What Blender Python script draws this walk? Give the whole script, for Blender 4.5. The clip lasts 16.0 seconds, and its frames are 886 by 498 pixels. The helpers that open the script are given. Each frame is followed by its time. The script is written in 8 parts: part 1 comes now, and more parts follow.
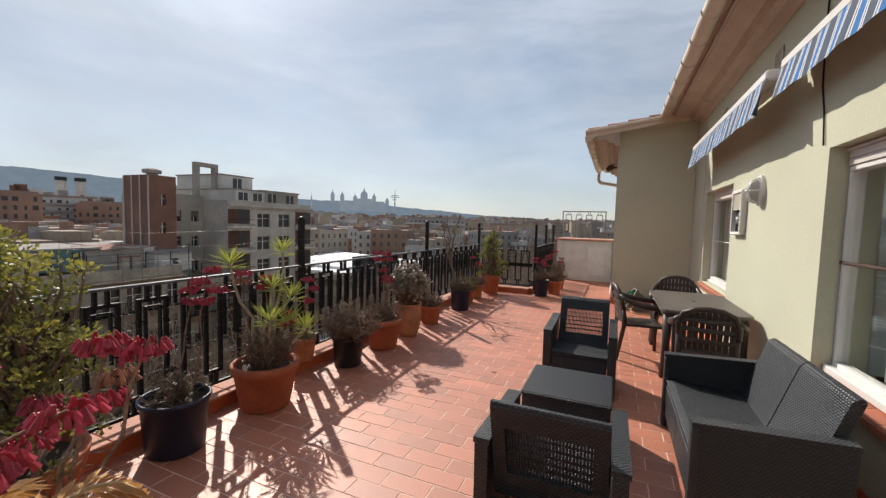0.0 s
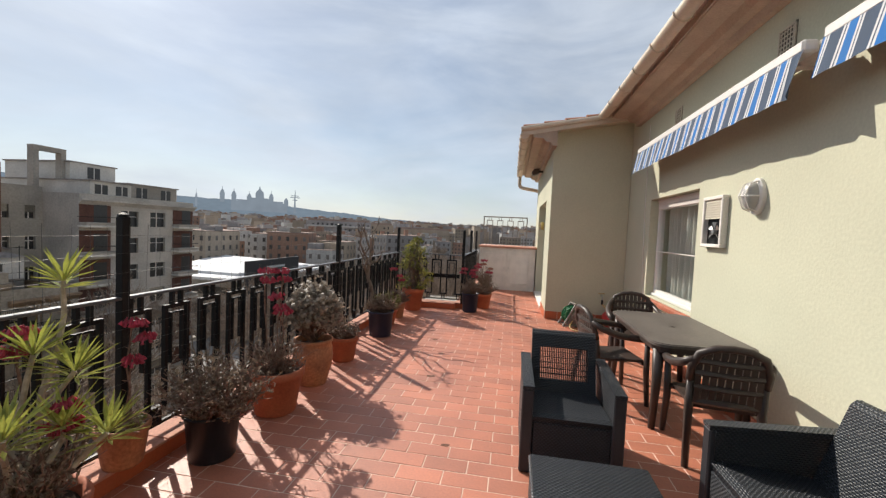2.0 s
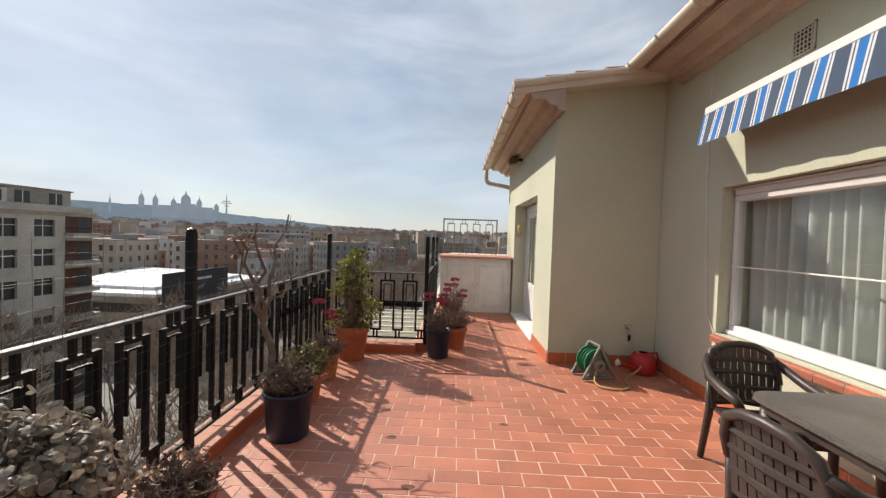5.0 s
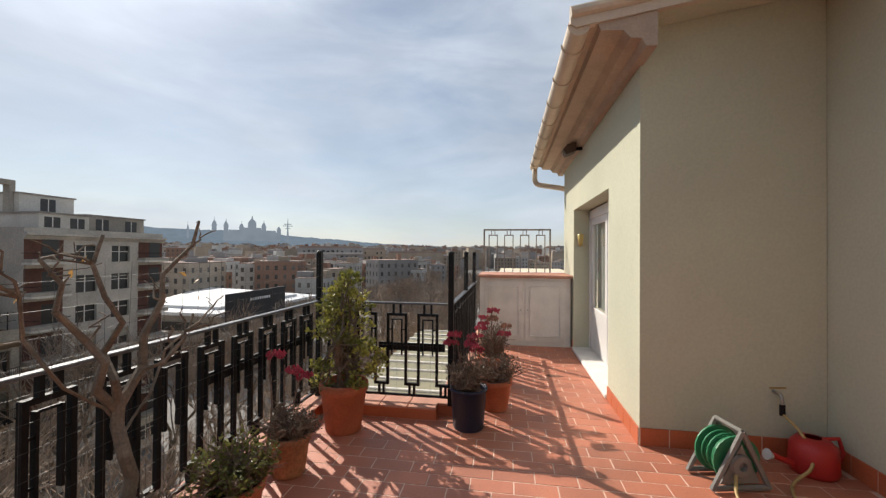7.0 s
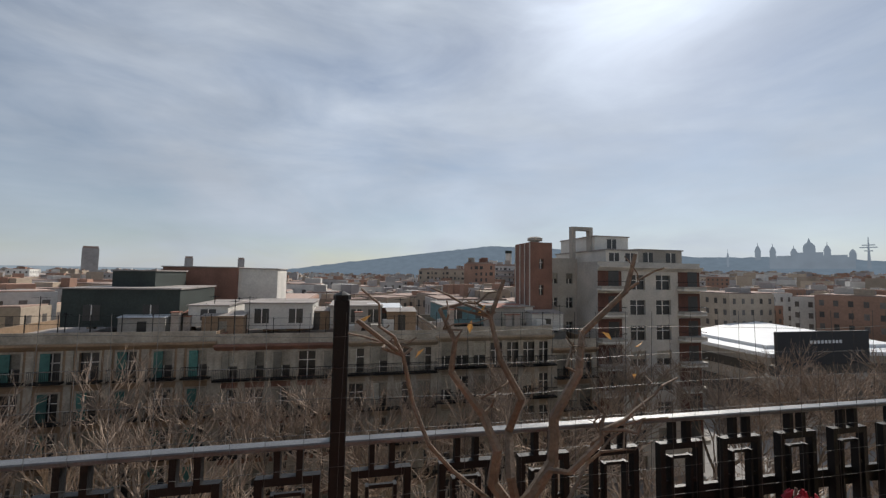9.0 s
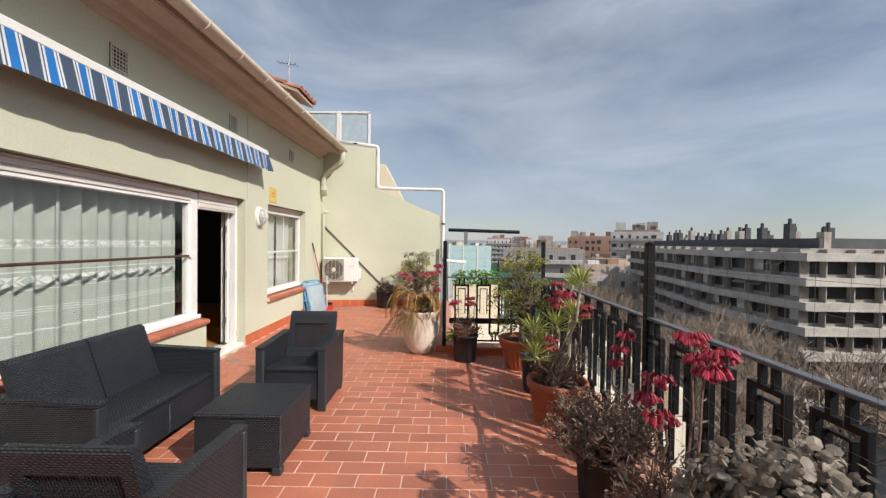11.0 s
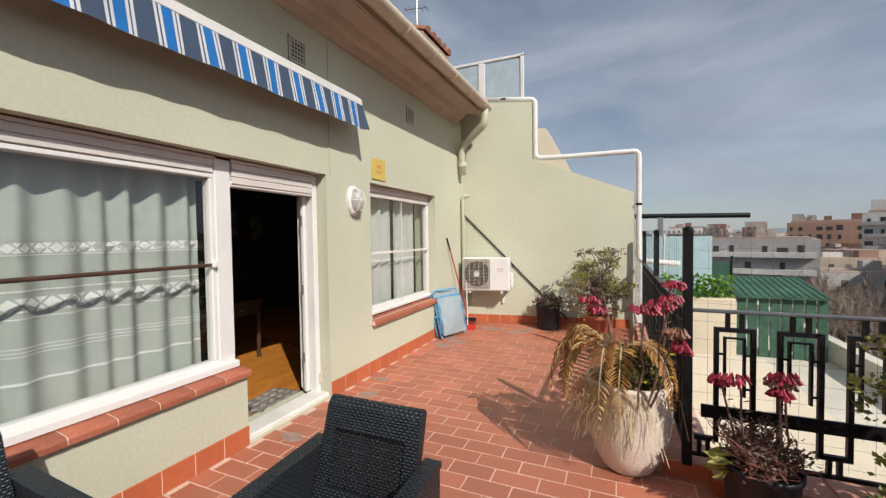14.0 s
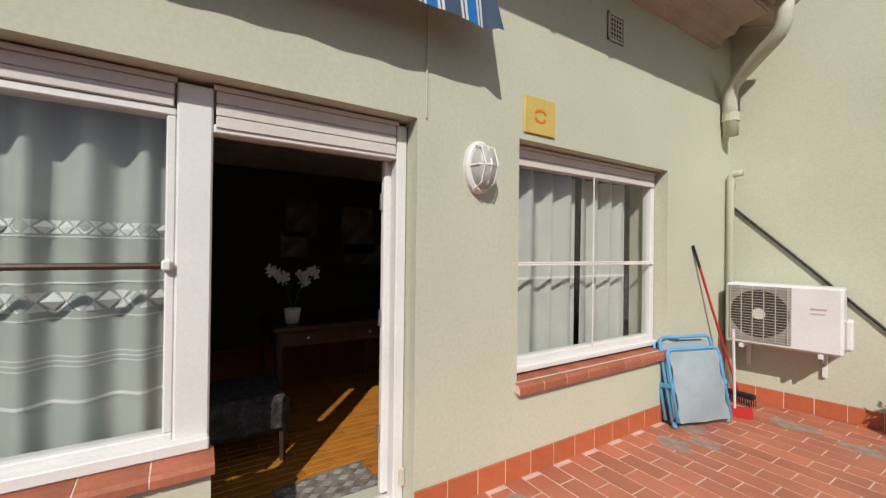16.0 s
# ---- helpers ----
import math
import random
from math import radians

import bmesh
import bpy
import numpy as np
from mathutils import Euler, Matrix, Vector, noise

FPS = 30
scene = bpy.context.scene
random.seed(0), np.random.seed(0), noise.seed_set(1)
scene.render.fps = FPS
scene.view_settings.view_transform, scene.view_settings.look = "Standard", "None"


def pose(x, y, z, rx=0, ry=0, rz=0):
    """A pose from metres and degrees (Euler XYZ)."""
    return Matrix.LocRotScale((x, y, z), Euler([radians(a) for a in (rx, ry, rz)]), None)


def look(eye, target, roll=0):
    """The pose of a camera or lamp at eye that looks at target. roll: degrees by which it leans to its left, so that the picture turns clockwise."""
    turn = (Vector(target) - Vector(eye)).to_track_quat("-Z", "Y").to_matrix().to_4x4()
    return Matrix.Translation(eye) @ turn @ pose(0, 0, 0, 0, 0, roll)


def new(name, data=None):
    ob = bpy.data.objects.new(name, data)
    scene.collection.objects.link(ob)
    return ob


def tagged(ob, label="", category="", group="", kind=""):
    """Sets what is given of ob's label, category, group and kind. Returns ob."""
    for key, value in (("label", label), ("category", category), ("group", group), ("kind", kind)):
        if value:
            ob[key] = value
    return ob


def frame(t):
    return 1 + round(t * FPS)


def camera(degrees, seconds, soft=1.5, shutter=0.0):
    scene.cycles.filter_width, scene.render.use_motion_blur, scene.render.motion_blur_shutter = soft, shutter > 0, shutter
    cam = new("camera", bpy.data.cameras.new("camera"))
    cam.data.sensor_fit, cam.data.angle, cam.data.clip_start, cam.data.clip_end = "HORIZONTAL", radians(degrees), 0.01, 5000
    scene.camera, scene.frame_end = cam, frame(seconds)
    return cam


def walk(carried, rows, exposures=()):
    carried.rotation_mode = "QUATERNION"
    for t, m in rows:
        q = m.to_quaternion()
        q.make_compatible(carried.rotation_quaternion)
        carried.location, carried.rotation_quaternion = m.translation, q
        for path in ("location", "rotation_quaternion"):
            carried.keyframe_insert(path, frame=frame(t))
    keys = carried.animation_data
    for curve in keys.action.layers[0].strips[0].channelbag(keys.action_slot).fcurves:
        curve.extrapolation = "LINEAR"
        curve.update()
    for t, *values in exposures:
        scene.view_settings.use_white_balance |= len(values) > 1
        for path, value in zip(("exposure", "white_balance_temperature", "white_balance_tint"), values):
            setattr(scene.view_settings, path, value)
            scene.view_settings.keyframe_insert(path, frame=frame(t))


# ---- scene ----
cam = camera(96.2, 16.0, 1.35)
PATH = [
    (0, (0.192, 0.244, 1.545), (-0.599, 2.076, 1.413), 1.6),
    (0.5, (0.032, 0.391, 1.527), (-0.532, 2.306, 1.401), 1.6),
    (1, (-0.133, 0.715, 1.547), (-0.58, 2.661, 1.43), 2.1),
    (1.5, (-0.309, 1.05, 1.535), (-0.695, 3.01, 1.429), 2.3),
    (2, (-0.498, 1.422, 1.554), (-0.838, 3.391, 1.458), 2.6),
    (2.5, (-0.684, 1.835, 1.547), (-0.977, 3.812, 1.46), 2.6),
    (3, (-0.922, 2.195, 1.532), (-1.154, 4.18, 1.458), 2.4),
    (3.5, (-1.082, 2.581, 1.545), (-1.245, 4.573, 1.481), 2.3),
    (4, (-1.064, 3.041, 1.537), (-1.155, 5.039, 1.479), 2.1),
    (4.2, (-1.065, 3.199, 1.549), (-1.124, 5.197, 1.49), 2.0),
    (6.3, (-0.917, 4.952, 1.563), (-1.026, 6.949, 1.544), 0.8),
    (6.5, (-0.887, 5.096, 1.554), (-1.051, 7.089, 1.553), 0.6),
    (7, (-0.909, 5.488, 1.556), (-1.226, 7.463, 1.574), 0.4),
    (7.5, (-0.926, 5.851, 1.59), (-1.479, 7.772, 1.637), 0.5),
    (8, (-1.046, 6.189, 1.598), (-1.944, 7.974, 1.682), 0.8),
    (8.3, (-1.121, 6.302, 1.611), (-2.393, 7.841, 1.733), 0.6),
    (8.5, (-1.205, 6.347, 1.617), (-2.723, 7.644, 1.73), 0.5),
    (9, (-1.33, 6.439, 1.633), (-3.279, 6.87, 1.766), 0.9),
    (9.5, (-1.346, 6.391, 1.633), (-3.261, 5.829, 1.757), 1.7),
    (10, (-1.472, 6.356, 1.571), (-2.859, 4.918, 1.666), 1.8),
    (10.2, (-1.463, 6.307, 1.554), (-2.517, 4.61, 1.639), 1.6),
    (12.3, (-1.232, 5.26, 1.541), (-0.695, 3.334, 1.473), -0.6),
    (12.5, (-1.186, 5.045, 1.516), (-0.641, 3.122, 1.448), -0.7),
    (13, (-1.154, 4.502, 1.54), (-0.559, 2.594, 1.471), -1.0),
    (13.5, (-1.092, 3.911, 1.528), (-0.416, 2.03, 1.468), -1.1),
    (14, (-1.0, 3.338, 1.531), (-0.201, 1.506, 1.467), -0.8),
    (14.5, (-0.924, 2.752, 1.501), (0.029, 0.994, 1.445), -0.4),
    (15, (-0.838, 2.193, 1.508), (0.333, 0.572, 1.462), 0.0),
    (15.5, (-0.643, 1.719, 1.48), (0.778, 0.312, 1.453), 0.5),
    (16, (-0.35, 1.33, 1.425), (1.339, 0.259, 1.434), 0.7),
]
walk(cam, [(t, look(eye, target, roll)) for t, eye, target, roll in PATH], [(0, 0.06, 6780, 10), (1.2, 0.17, 6800, 10), (4, 0.18, 6860, 10), (8, 0.05, 6820, 10), (8.5, -0.12, 6750, 10), (9, -0.2, 6625, 10), (9.5, -0.1, 6500, 10), (10.2, 0.08, 6500, 10), (12.5, 0.07, 6600, 10), (13.7, -0.06, 6520, 10), (14.5, -0.3, 6500, 10), (15.5, -0.38, 6450, 10), (16, -0.36, 6400, 10)])

# ---- world and light ----
SUN_AZ, SUN_EL = 51.0, 38.0   # degrees to the left of +y, and up
world = bpy.data.worlds.new("sky")
scene.world = world
world.use_nodes = True
wn, wl = world.node_tree.nodes, world.node_tree.links
wn.clear()
w_out = wn.new("ShaderNodeOutputWorld")
w_bg = wn.new("ShaderNodeBackground")
w_sky = wn.new("ShaderNodeTexSky")
w_sky.sky_type = "NISHITA"
w_sky.sun_disc = False
w_sky.sun_elevation = radians(SUN_EL)
w_sky.sun_rotation = radians(-SUN_AZ)
w_sky.altitude = 60
w_sky.dust_density = 0.4
w_co = wn.new("ShaderNodeTexCoord")
w_map = wn.new("ShaderNodeMapping")
w_map.inputs["Scale"].default_value = (1.0, 1.0, 3.4)
w_map.inputs["Rotation"].default_value = (0.12, -0.1, 0.5)
w_n1 = wn.new("ShaderNodeTexNoise")
w_n1.inputs["Scale"].default_value = 2.1
w_n1.inputs["Detail"].default_value = 7
w_n1.inputs["Roughness"].default_value = 0.55
w_n1.inputs["Distortion"].default_value = 0.5
w_ramp = wn.new("ShaderNodeValToRGB")
w_ramp.color_ramp.elements[0].position = 0.30
w_ramp.color_ramp.elements[0].color = (0.26, 0.26, 0.26, 1)
w_ramp.color_ramp.elements[1].position = 0.70
w_ramp.color_ramp.elements[1].color = (0.95, 0.95, 0.95, 1)
w_scl = wn.new("ShaderNodeMix")
w_scl.data_type = "RGBA"
w_scl.blend_type = "MULTIPLY"
w_scl.inputs[0].default_value = 1.0
w_scl.inputs[7].default_value = (0.082, 0.083, 0.084, 1)
w_mix = wn.new("ShaderNodeMix")
w_mix.data_type = "RGBA"
w_mix.inputs[7].default_value = (0.55, 0.60, 0.67, 1)
wl.new(w_co.outputs["Generated"], w_map.inputs["Vector"])
wl.new(w_map.outputs["Vector"], w_n1.inputs["Vector"])
wl.new(w_n1.outputs["Fac"], w_ramp.inputs["Fac"])
wl.new(w_sky.outputs["Color"], w_scl.inputs[6])
# veil of cloud, brighter towards the sun
w_nrm, w_dot, w_rng, w_cl = (wn.new(k) for k in ("ShaderNodeVectorMath", "ShaderNodeVectorMath", "ShaderNodeMapRange", "ShaderNodeMix"))
w_nrm.operation, w_dot.operation = "NORMALIZE", "DOT_PRODUCT"
w_dot.inputs[1].default_value = (-math.sin(radians(SUN_AZ)) * math.cos(radians(SUN_EL)), math.cos(radians(SUN_AZ)) * math.cos(radians(SUN_EL)), math.sin(radians(SUN_EL)))
for k, v in (("From Min", -0.2), ("From Max", 0.95), ("To Min", 0.80), ("To Max", 1.22)):
    w_rng.inputs[k].default_value = v
w_cl.data_type, w_cl.blend_type = "RGBA", "MULTIPLY"
w_cl.inputs[0].default_value = 1.0
w_cl.inputs[6].default_value = (0.525, 0.595, 0.70, 1)
wl.new(w_co.outputs["Generated"], w_nrm.inputs[0])
wl.new(w_nrm.outputs["Vector"], w_dot.inputs[0])
wl.new(w_dot.outputs["Value"], w_rng.inputs["Value"])
# darker and lighter patches in the veil, and the bright halo of the veiled sun
w_m2, w_n2, w_p2, w_halo, w_pow, w_mul, w_add = (wn.new(k) for k in ("ShaderNodeMapping", "ShaderNodeTexNoise", "ShaderNodeMapRange", "ShaderNodeMapRange", "ShaderNodeMath", "ShaderNodeMath", "ShaderNodeMath"))
w_m2.inputs["Scale"].default_value = (1.0, 1.0, 2.6)
w_m2.inputs["Rotation"].default_value = (-0.2, 0.15, 1.1)
w_n2.inputs["Scale"].default_value, w_n2.inputs["Detail"].default_value, w_n2.inputs["Roughness"].default_value = 3.0, 8, 0.52
w_n2.inputs["Distortion"].default_value = 0.25
for k, v in (("From Min", 0.33), ("From Max", 0.67), ("To Min", 0.87), ("To Max", 1.10)):
    w_p2.inputs[k].default_value = v
for k, v in (("From Min", 0.90), ("From Max", 1.0), ("To Min", 0.0), ("To Max", 1.0)):
    w_halo.inputs[k].default_value = v
w_pow.operation, w_mul.operation, w_add.operation = "POWER", "MULTIPLY", "MULTIPLY_ADD"
w_pow.inputs[1].default_value, w_add.inputs[1].default_value = 4.0, 1.3
wl.new(w_co.outputs["Generated"], w_m2.inputs["Vector"])
wl.new(w_m2.outputs["Vector"], w_n2.inputs["Vector"])
wl.new(w_n2.outputs["Fac"], w_p2.inputs["Value"])
wl.new(w_dot.outputs["Value"], w_halo.inputs["Value"])
wl.new(w_halo.outputs["Result"], w_pow.inputs[0])
wl.new(w_rng.outputs["Result"], w_mul.inputs[0])
wl.new(w_p2.outputs["Result"], w_mul.inputs[1])
wl.new(w_pow.outputs[0], w_add.inputs[0])
wl.new(w_mul.outputs[0], w_add.inputs[2])
# cloud away from the sun is lit from the front
w_back, w_sum = wn.new("ShaderNodeMapRange"), wn.new("ShaderNodeMath")
for k, v in (("From Min", -0.85), ("From Max", 0.05), ("To Min", 0.22), ("To Max", 0.0)):
    w_back.inputs[k].default_value = v
wl.new(w_dot.outputs["Value"], w_back.inputs["Value"])
wl.new(w_add.outputs[0], w_sum.inputs[0])
wl.new(w_back.outputs["Result"], w_sum.inputs[1])
wl.new(w_sum.outputs[0], w_cl.inputs[7])
wl.new(w_cl.outputs[2], w_mix.inputs[7])
wl.new(w_ramp.outputs["Color"], w_mix.inputs[0])
wl.new(w_scl.outputs[2], w_mix.inputs[6])
wl.new(w_mix.outputs[2], w_bg.inputs["Color"])
wl.new(w_bg.outputs["Background"], w_out.inputs["Surface"])

sun_data = bpy.data.lights.new("sun", "SUN")
sun_data.energy = 5.0
sun_data.angle = radians(0.55)
sun_data.color = (1.0, 0.945, 0.87)
sun = new("sun", sun_data)
_az, _el = radians(SUN_AZ), radians(SUN_EL)
sun.matrix_world = look((0, 0, 0), (math.sin(_az) * math.cos(_el), -math.cos(_az) * math.cos(_el), -math.sin(_el)))


# ---- materials ----
def mat(name, col, rough=0.7, metal=0.0, vary=0.12, scale=6.0, fine=60.0, bump=0.15, col2=None, random_hue=0.0, island=False, alpha_glass=False,
        trans=0.0, spec=0.4):
    """A principled surface with two scales of colour variation, fine relief and, if asked, a random tone per object or island."""
    m = bpy.data.materials.new(name)
    m.use_nodes = True
    n, l = m.node_tree.nodes, m.node_tree.links
    b = n["Principled BSDF"]
    b.inputs["Metallic"].default_value = metal
    b.inputs["Specular IOR Level"].default_value = spec
    co = n.new("ShaderNodeTexCoord")
    big, small = n.new("ShaderNodeTexNoise"), n.new("ShaderNodeTexNoise")
    for t, s, d in ((big, scale, 4), (small, fine, 3)):
        t.inputs["Scale"].default_value = s
        t.inputs["Detail"].default_value = d
        l.new(co.outputs["Object"], t.inputs["Vector"])
    c1 = n.new("ShaderNodeMix")
    c1.data_type = "RGBA"
    dark = col2 or tuple(c * (1 - vary * 1.6) for c in col)
    c1.inputs[6].default_value = (*dark, 1)
    c1.inputs[7].default_value = (*(min(1, c * (1 + vary * 0.6)) for c in col), 1)
    ramp = n.new("ShaderNodeMapRange")
    ramp.inputs["From Min"].default_value, ramp.inputs["From Max"].default_value = 0.3, 0.7
    l.new(big.outputs["Fac"], ramp.inputs["Value"])
    l.new(ramp.outputs["Result"], c1.inputs[0])
    hsv = n.new("ShaderNodeHueSaturation")
    l.new(c1.outputs[2], hsv.inputs["Color"])
    val = n.new("ShaderNodeMapRange")
    val.inputs["From Min"].default_value, val.inputs["From Max"].default_value = 0.25, 0.75
    val.inputs["To Min"].default_value, val.inputs["To Max"].default_value = 1 - vary, 1 + vary
    l.new(small.outputs["Fac"], val.inputs["Value"])
    last = val.outputs["Result"]
    if random_hue:
        src = n.new("ShaderNodeNewGeometry").outputs["Random Per Island"] if island else n.new("ShaderNodeObjectInfo").outputs["Random"]
        r = n.new("ShaderNodeMapRange")
        r.inputs["To Min"].default_value, r.inputs["To Max"].default_value = 1 - random_hue, 1 + random_hue
        l.new(src, r.inputs["Value"])
        mul = n.new("ShaderNodeMath")
        mul.operation = "MULTIPLY"
        l.new(last, mul.inputs[0])
        l.new(r.outputs["Result"], mul.inputs[1])
        last = mul.outputs[0]
    l.new(last, hsv.inputs["Value"])
    l.new(hsv.outputs["Color"], b.inputs["Base Color"])
    rr = n.new("ShaderNodeMapRange")
    rr.inputs["To Min"].default_value, rr.inputs["To Max"].default_value = max(0.03, rough - 0.1), min(1, rough + 0.1)
    l.new(big.outputs["Fac"], rr.inputs["Value"])
    l.new(rr.outputs["Result"], b.inputs["Roughness"])
    if bump:
        bp = n.new("ShaderNodeBump")
        bp.inputs["Strength"].default_value = bump
        bp.inputs["Distance"].default_value = 0.01
        l.new(small.outputs["Fac"], bp.inputs["Height"])
        l.new(bp.outputs["Normal"], b.inputs["Normal"])
    if trans:
        b.inputs["Transmission Weight"].default_value = trans
    return m


def glass_mat(name, tint=(0.96, 0.97, 0.965), rough=0.02, mixin=0.12):
    """Thin clear pane: mostly see-through, with a mirror gloss that grows at grazing angles."""
    m = bpy.data.materials.new(name)
    m.use_nodes = True
    n, l = m.node_tree.nodes, m.node_tree.links
    n.clear()
    o = n.new("ShaderNodeOutputMaterial")
    t, g, mx, fr = (n.new(k) for k in ("ShaderNodeBsdfTransparent", "ShaderNodeBsdfGlossy", "ShaderNodeMixShader", "ShaderNodeLayerWeight"))
    t.inputs["Color"].default_value = (*tint, 1)
    g.inputs["Roughness"].default_value = rough
    fr.inputs["Blend"].default_value = 0.5
    pw, ma = n.new("ShaderNodeMath"), n.new("ShaderNodeMath")
    pw.operation, ma.operation = "POWER", "MULTIPLY_ADD"
    pw.inputs[1].default_value, ma.inputs[1].default_value, ma.inputs[2].default_value = 3.5, 0.5, 0.045
    l.new(fr.outputs["Facing"], pw.inputs[0])
    l.new(pw.outputs[0], ma.inputs[0])
    l.new(ma.outputs[0], mx.inputs["Fac"])
    l.new(t.outputs[0], mx.inputs[1])
    l.new(g.outputs[0], mx.inputs[2])
    l.new(mx.outputs[0], o.inputs["Surface"])
    return m


def cloth_mat(name, col, see=0.25):
    """Thin woven cloth that lets some light through."""
    m = mat(name, col, 0.9, vary=0.06, scale=9, fine=220, bump=0.1)
    n, l = m.node_tree.nodes, m.node_tree.links
    o, b = n["Material Output"], n["Principled BSDF"]
    tr, mx = n.new("ShaderNodeBsdfTranslucent"), n.new("ShaderNodeMixShader")
    tr.inputs["Color"].default_value = (*col, 1)
    mx.inputs["Fac"].default_value = see
    l.new(b.outputs[0], mx.inputs[1])
    l.new(tr.outputs[0], mx.inputs[2])
    l.new(mx.outputs[0], o.inputs["Surface"])
    return m


def leaf_mat(name, col, col2, rough=0.5):
    m = mat(name, col, rough, vary=0.25, scale=14, fine=90, bump=0.05, col2=col2, random_hue=0.35, island=True)
    n, l = m.node_tree.nodes, m.node_tree.links
    o, b = n["Material Output"], n["Principled BSDF"]
    tr, mx = n.new("ShaderNodeBsdfTranslucent"), n.new("ShaderNodeMixShader")
    tr.inputs["Color"].default_value = (*(min(1, c * 1.6) for c in col), 1)
    mx.inputs["Fac"].default_value = 0.22
    l.new(b.outputs[0], mx.inputs[1])
    l.new(tr.outputs[0], mx.inputs[2])
    l.new(mx.outputs[0], o.inputs["Surface"])
    return m


def wicker_mat(name, col):
    """Moulded rattan weave: staggered strands, each row shifted by half a strand, as relief, with gap shade and crest
    sheen painted in as tone.
    """
    m = mat(name, col, 0.44, vary=0.12, scale=5, fine=150, bump=0.0, spec=0.5)
    n, l = m.node_tree.nodes, m.node_tree.links
    b = n["Principled BSDF"]
    co = n.new("ShaderNodeTexCoord")
    pos, nrm = n.new("ShaderNodeSeparateXYZ"), n.new("ShaderNodeSeparateXYZ")
    l.new(co.outputs["Object"], pos.inputs[0])
    l.new(co.outputs["Normal"], nrm.inputs[0])

    def calc(op, *args):
        k = n.new("ShaderNodeMath")
        k.operation = op
        for i, v in enumerate(args):
            if isinstance(v, (int, float)):
                k.inputs[i].default_value = v
            else:
                l.new(v, k.inputs[i])
        return k.outputs[0]

    def pick(fac, a, c):
        k = n.new("ShaderNodeMix")
        l.new(fac, k.inputs[0])
        l.new(a, k.inputs[2])
        l.new(c, k.inputs[3])
        return k.outputs[0]
    sideways = calc("GREATER_THAN", calc("ABSOLUTE", nrm.outputs[0]), 0.6)
    flat = calc("GREATER_THAN", calc("ABSOLUTE", nrm.outputs[2]), 0.75)
    u = pick(sideways, pos.outputs[0], pos.outputs[1])
    v = pick(flat, pos.outputs[2], pos.outputs[1])
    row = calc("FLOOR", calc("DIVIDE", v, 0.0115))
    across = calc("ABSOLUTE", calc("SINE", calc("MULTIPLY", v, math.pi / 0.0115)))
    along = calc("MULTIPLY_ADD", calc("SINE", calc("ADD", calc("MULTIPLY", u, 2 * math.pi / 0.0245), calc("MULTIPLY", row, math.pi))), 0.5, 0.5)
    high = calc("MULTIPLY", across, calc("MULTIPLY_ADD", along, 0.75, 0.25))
    bp = n.new("ShaderNodeBump")
    bp.inputs["Strength"].default_value, bp.inputs["Distance"].default_value = 0.8, 0.006
    l.new(high, bp.inputs["Height"])
    l.new(bp.outputs["Normal"], b.inputs["Normal"])
    # colour follows the relief: shade painted into the gaps, sheen onto the crests
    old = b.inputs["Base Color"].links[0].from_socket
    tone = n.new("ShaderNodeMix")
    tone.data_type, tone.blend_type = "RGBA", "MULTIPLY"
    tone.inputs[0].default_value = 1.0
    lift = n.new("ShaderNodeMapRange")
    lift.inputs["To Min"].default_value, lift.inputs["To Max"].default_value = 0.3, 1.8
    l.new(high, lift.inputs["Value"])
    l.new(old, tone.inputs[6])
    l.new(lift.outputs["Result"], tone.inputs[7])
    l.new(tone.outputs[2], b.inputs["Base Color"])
    return m


def haze_glow_mat(name, col):
    """Distance far beyond the town: a glowing surface with the haze painted into its colour."""
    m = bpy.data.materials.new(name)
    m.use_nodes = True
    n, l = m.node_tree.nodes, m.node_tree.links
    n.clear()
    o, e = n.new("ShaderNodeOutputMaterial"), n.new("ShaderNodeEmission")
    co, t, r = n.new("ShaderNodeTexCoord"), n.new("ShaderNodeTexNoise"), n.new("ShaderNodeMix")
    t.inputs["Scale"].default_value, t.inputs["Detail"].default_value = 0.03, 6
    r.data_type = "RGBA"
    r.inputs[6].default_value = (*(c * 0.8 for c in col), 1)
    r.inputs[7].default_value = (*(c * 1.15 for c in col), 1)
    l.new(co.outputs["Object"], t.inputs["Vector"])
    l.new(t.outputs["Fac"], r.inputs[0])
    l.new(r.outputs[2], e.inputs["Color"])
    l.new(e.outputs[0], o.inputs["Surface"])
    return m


WALL = mat("green_render", (0.525, 0.522, 0.398), 0.92, vary=0.06, scale=0.8, fine=45, bump=0.12)
CREAM = mat("cream_render", (0.72, 0.62, 0.46), 0.9, vary=0.06, scale=1.2, fine=45, bump=0.2)
TILE = mat("terracotta_tile", (0.465, 0.15, 0.080), 0.6, vary=0.13, scale=2.3, fine=70, bump=0.12, random_hue=0.14, spec=1.0)
TILE_J = mat("terracotta_tile_far", (0.465, 0.15, 0.080), 0.6, vary=0.13, scale=2.3, fine=70, bump=0.12, random_hue=0.14, island=True, spec=1.0)
for m_ in (TILE, TILE_J):      # worn glaze, shiny at a low angle
    m_.node_tree.nodes["Principled BSDF"].inputs["Coat Weight"].default_value = 0.15
    m_.node_tree.nodes["Principled BSDF"].inputs["Coat Roughness"].default_value = 0.38
SILL = mat("dull_red_sill_tile", (0.39, 0.125, 0.07), 0.65, vary=0.14, scale=4, fine=50, bump=0.12, random_hue=0.12)
SKIRT = mat("red_skirting_tile", (0.50, 0.13, 0.055), 0.5, vary=0.08, scale=3, fine=50, bump=0.08, random_hue=0.08)
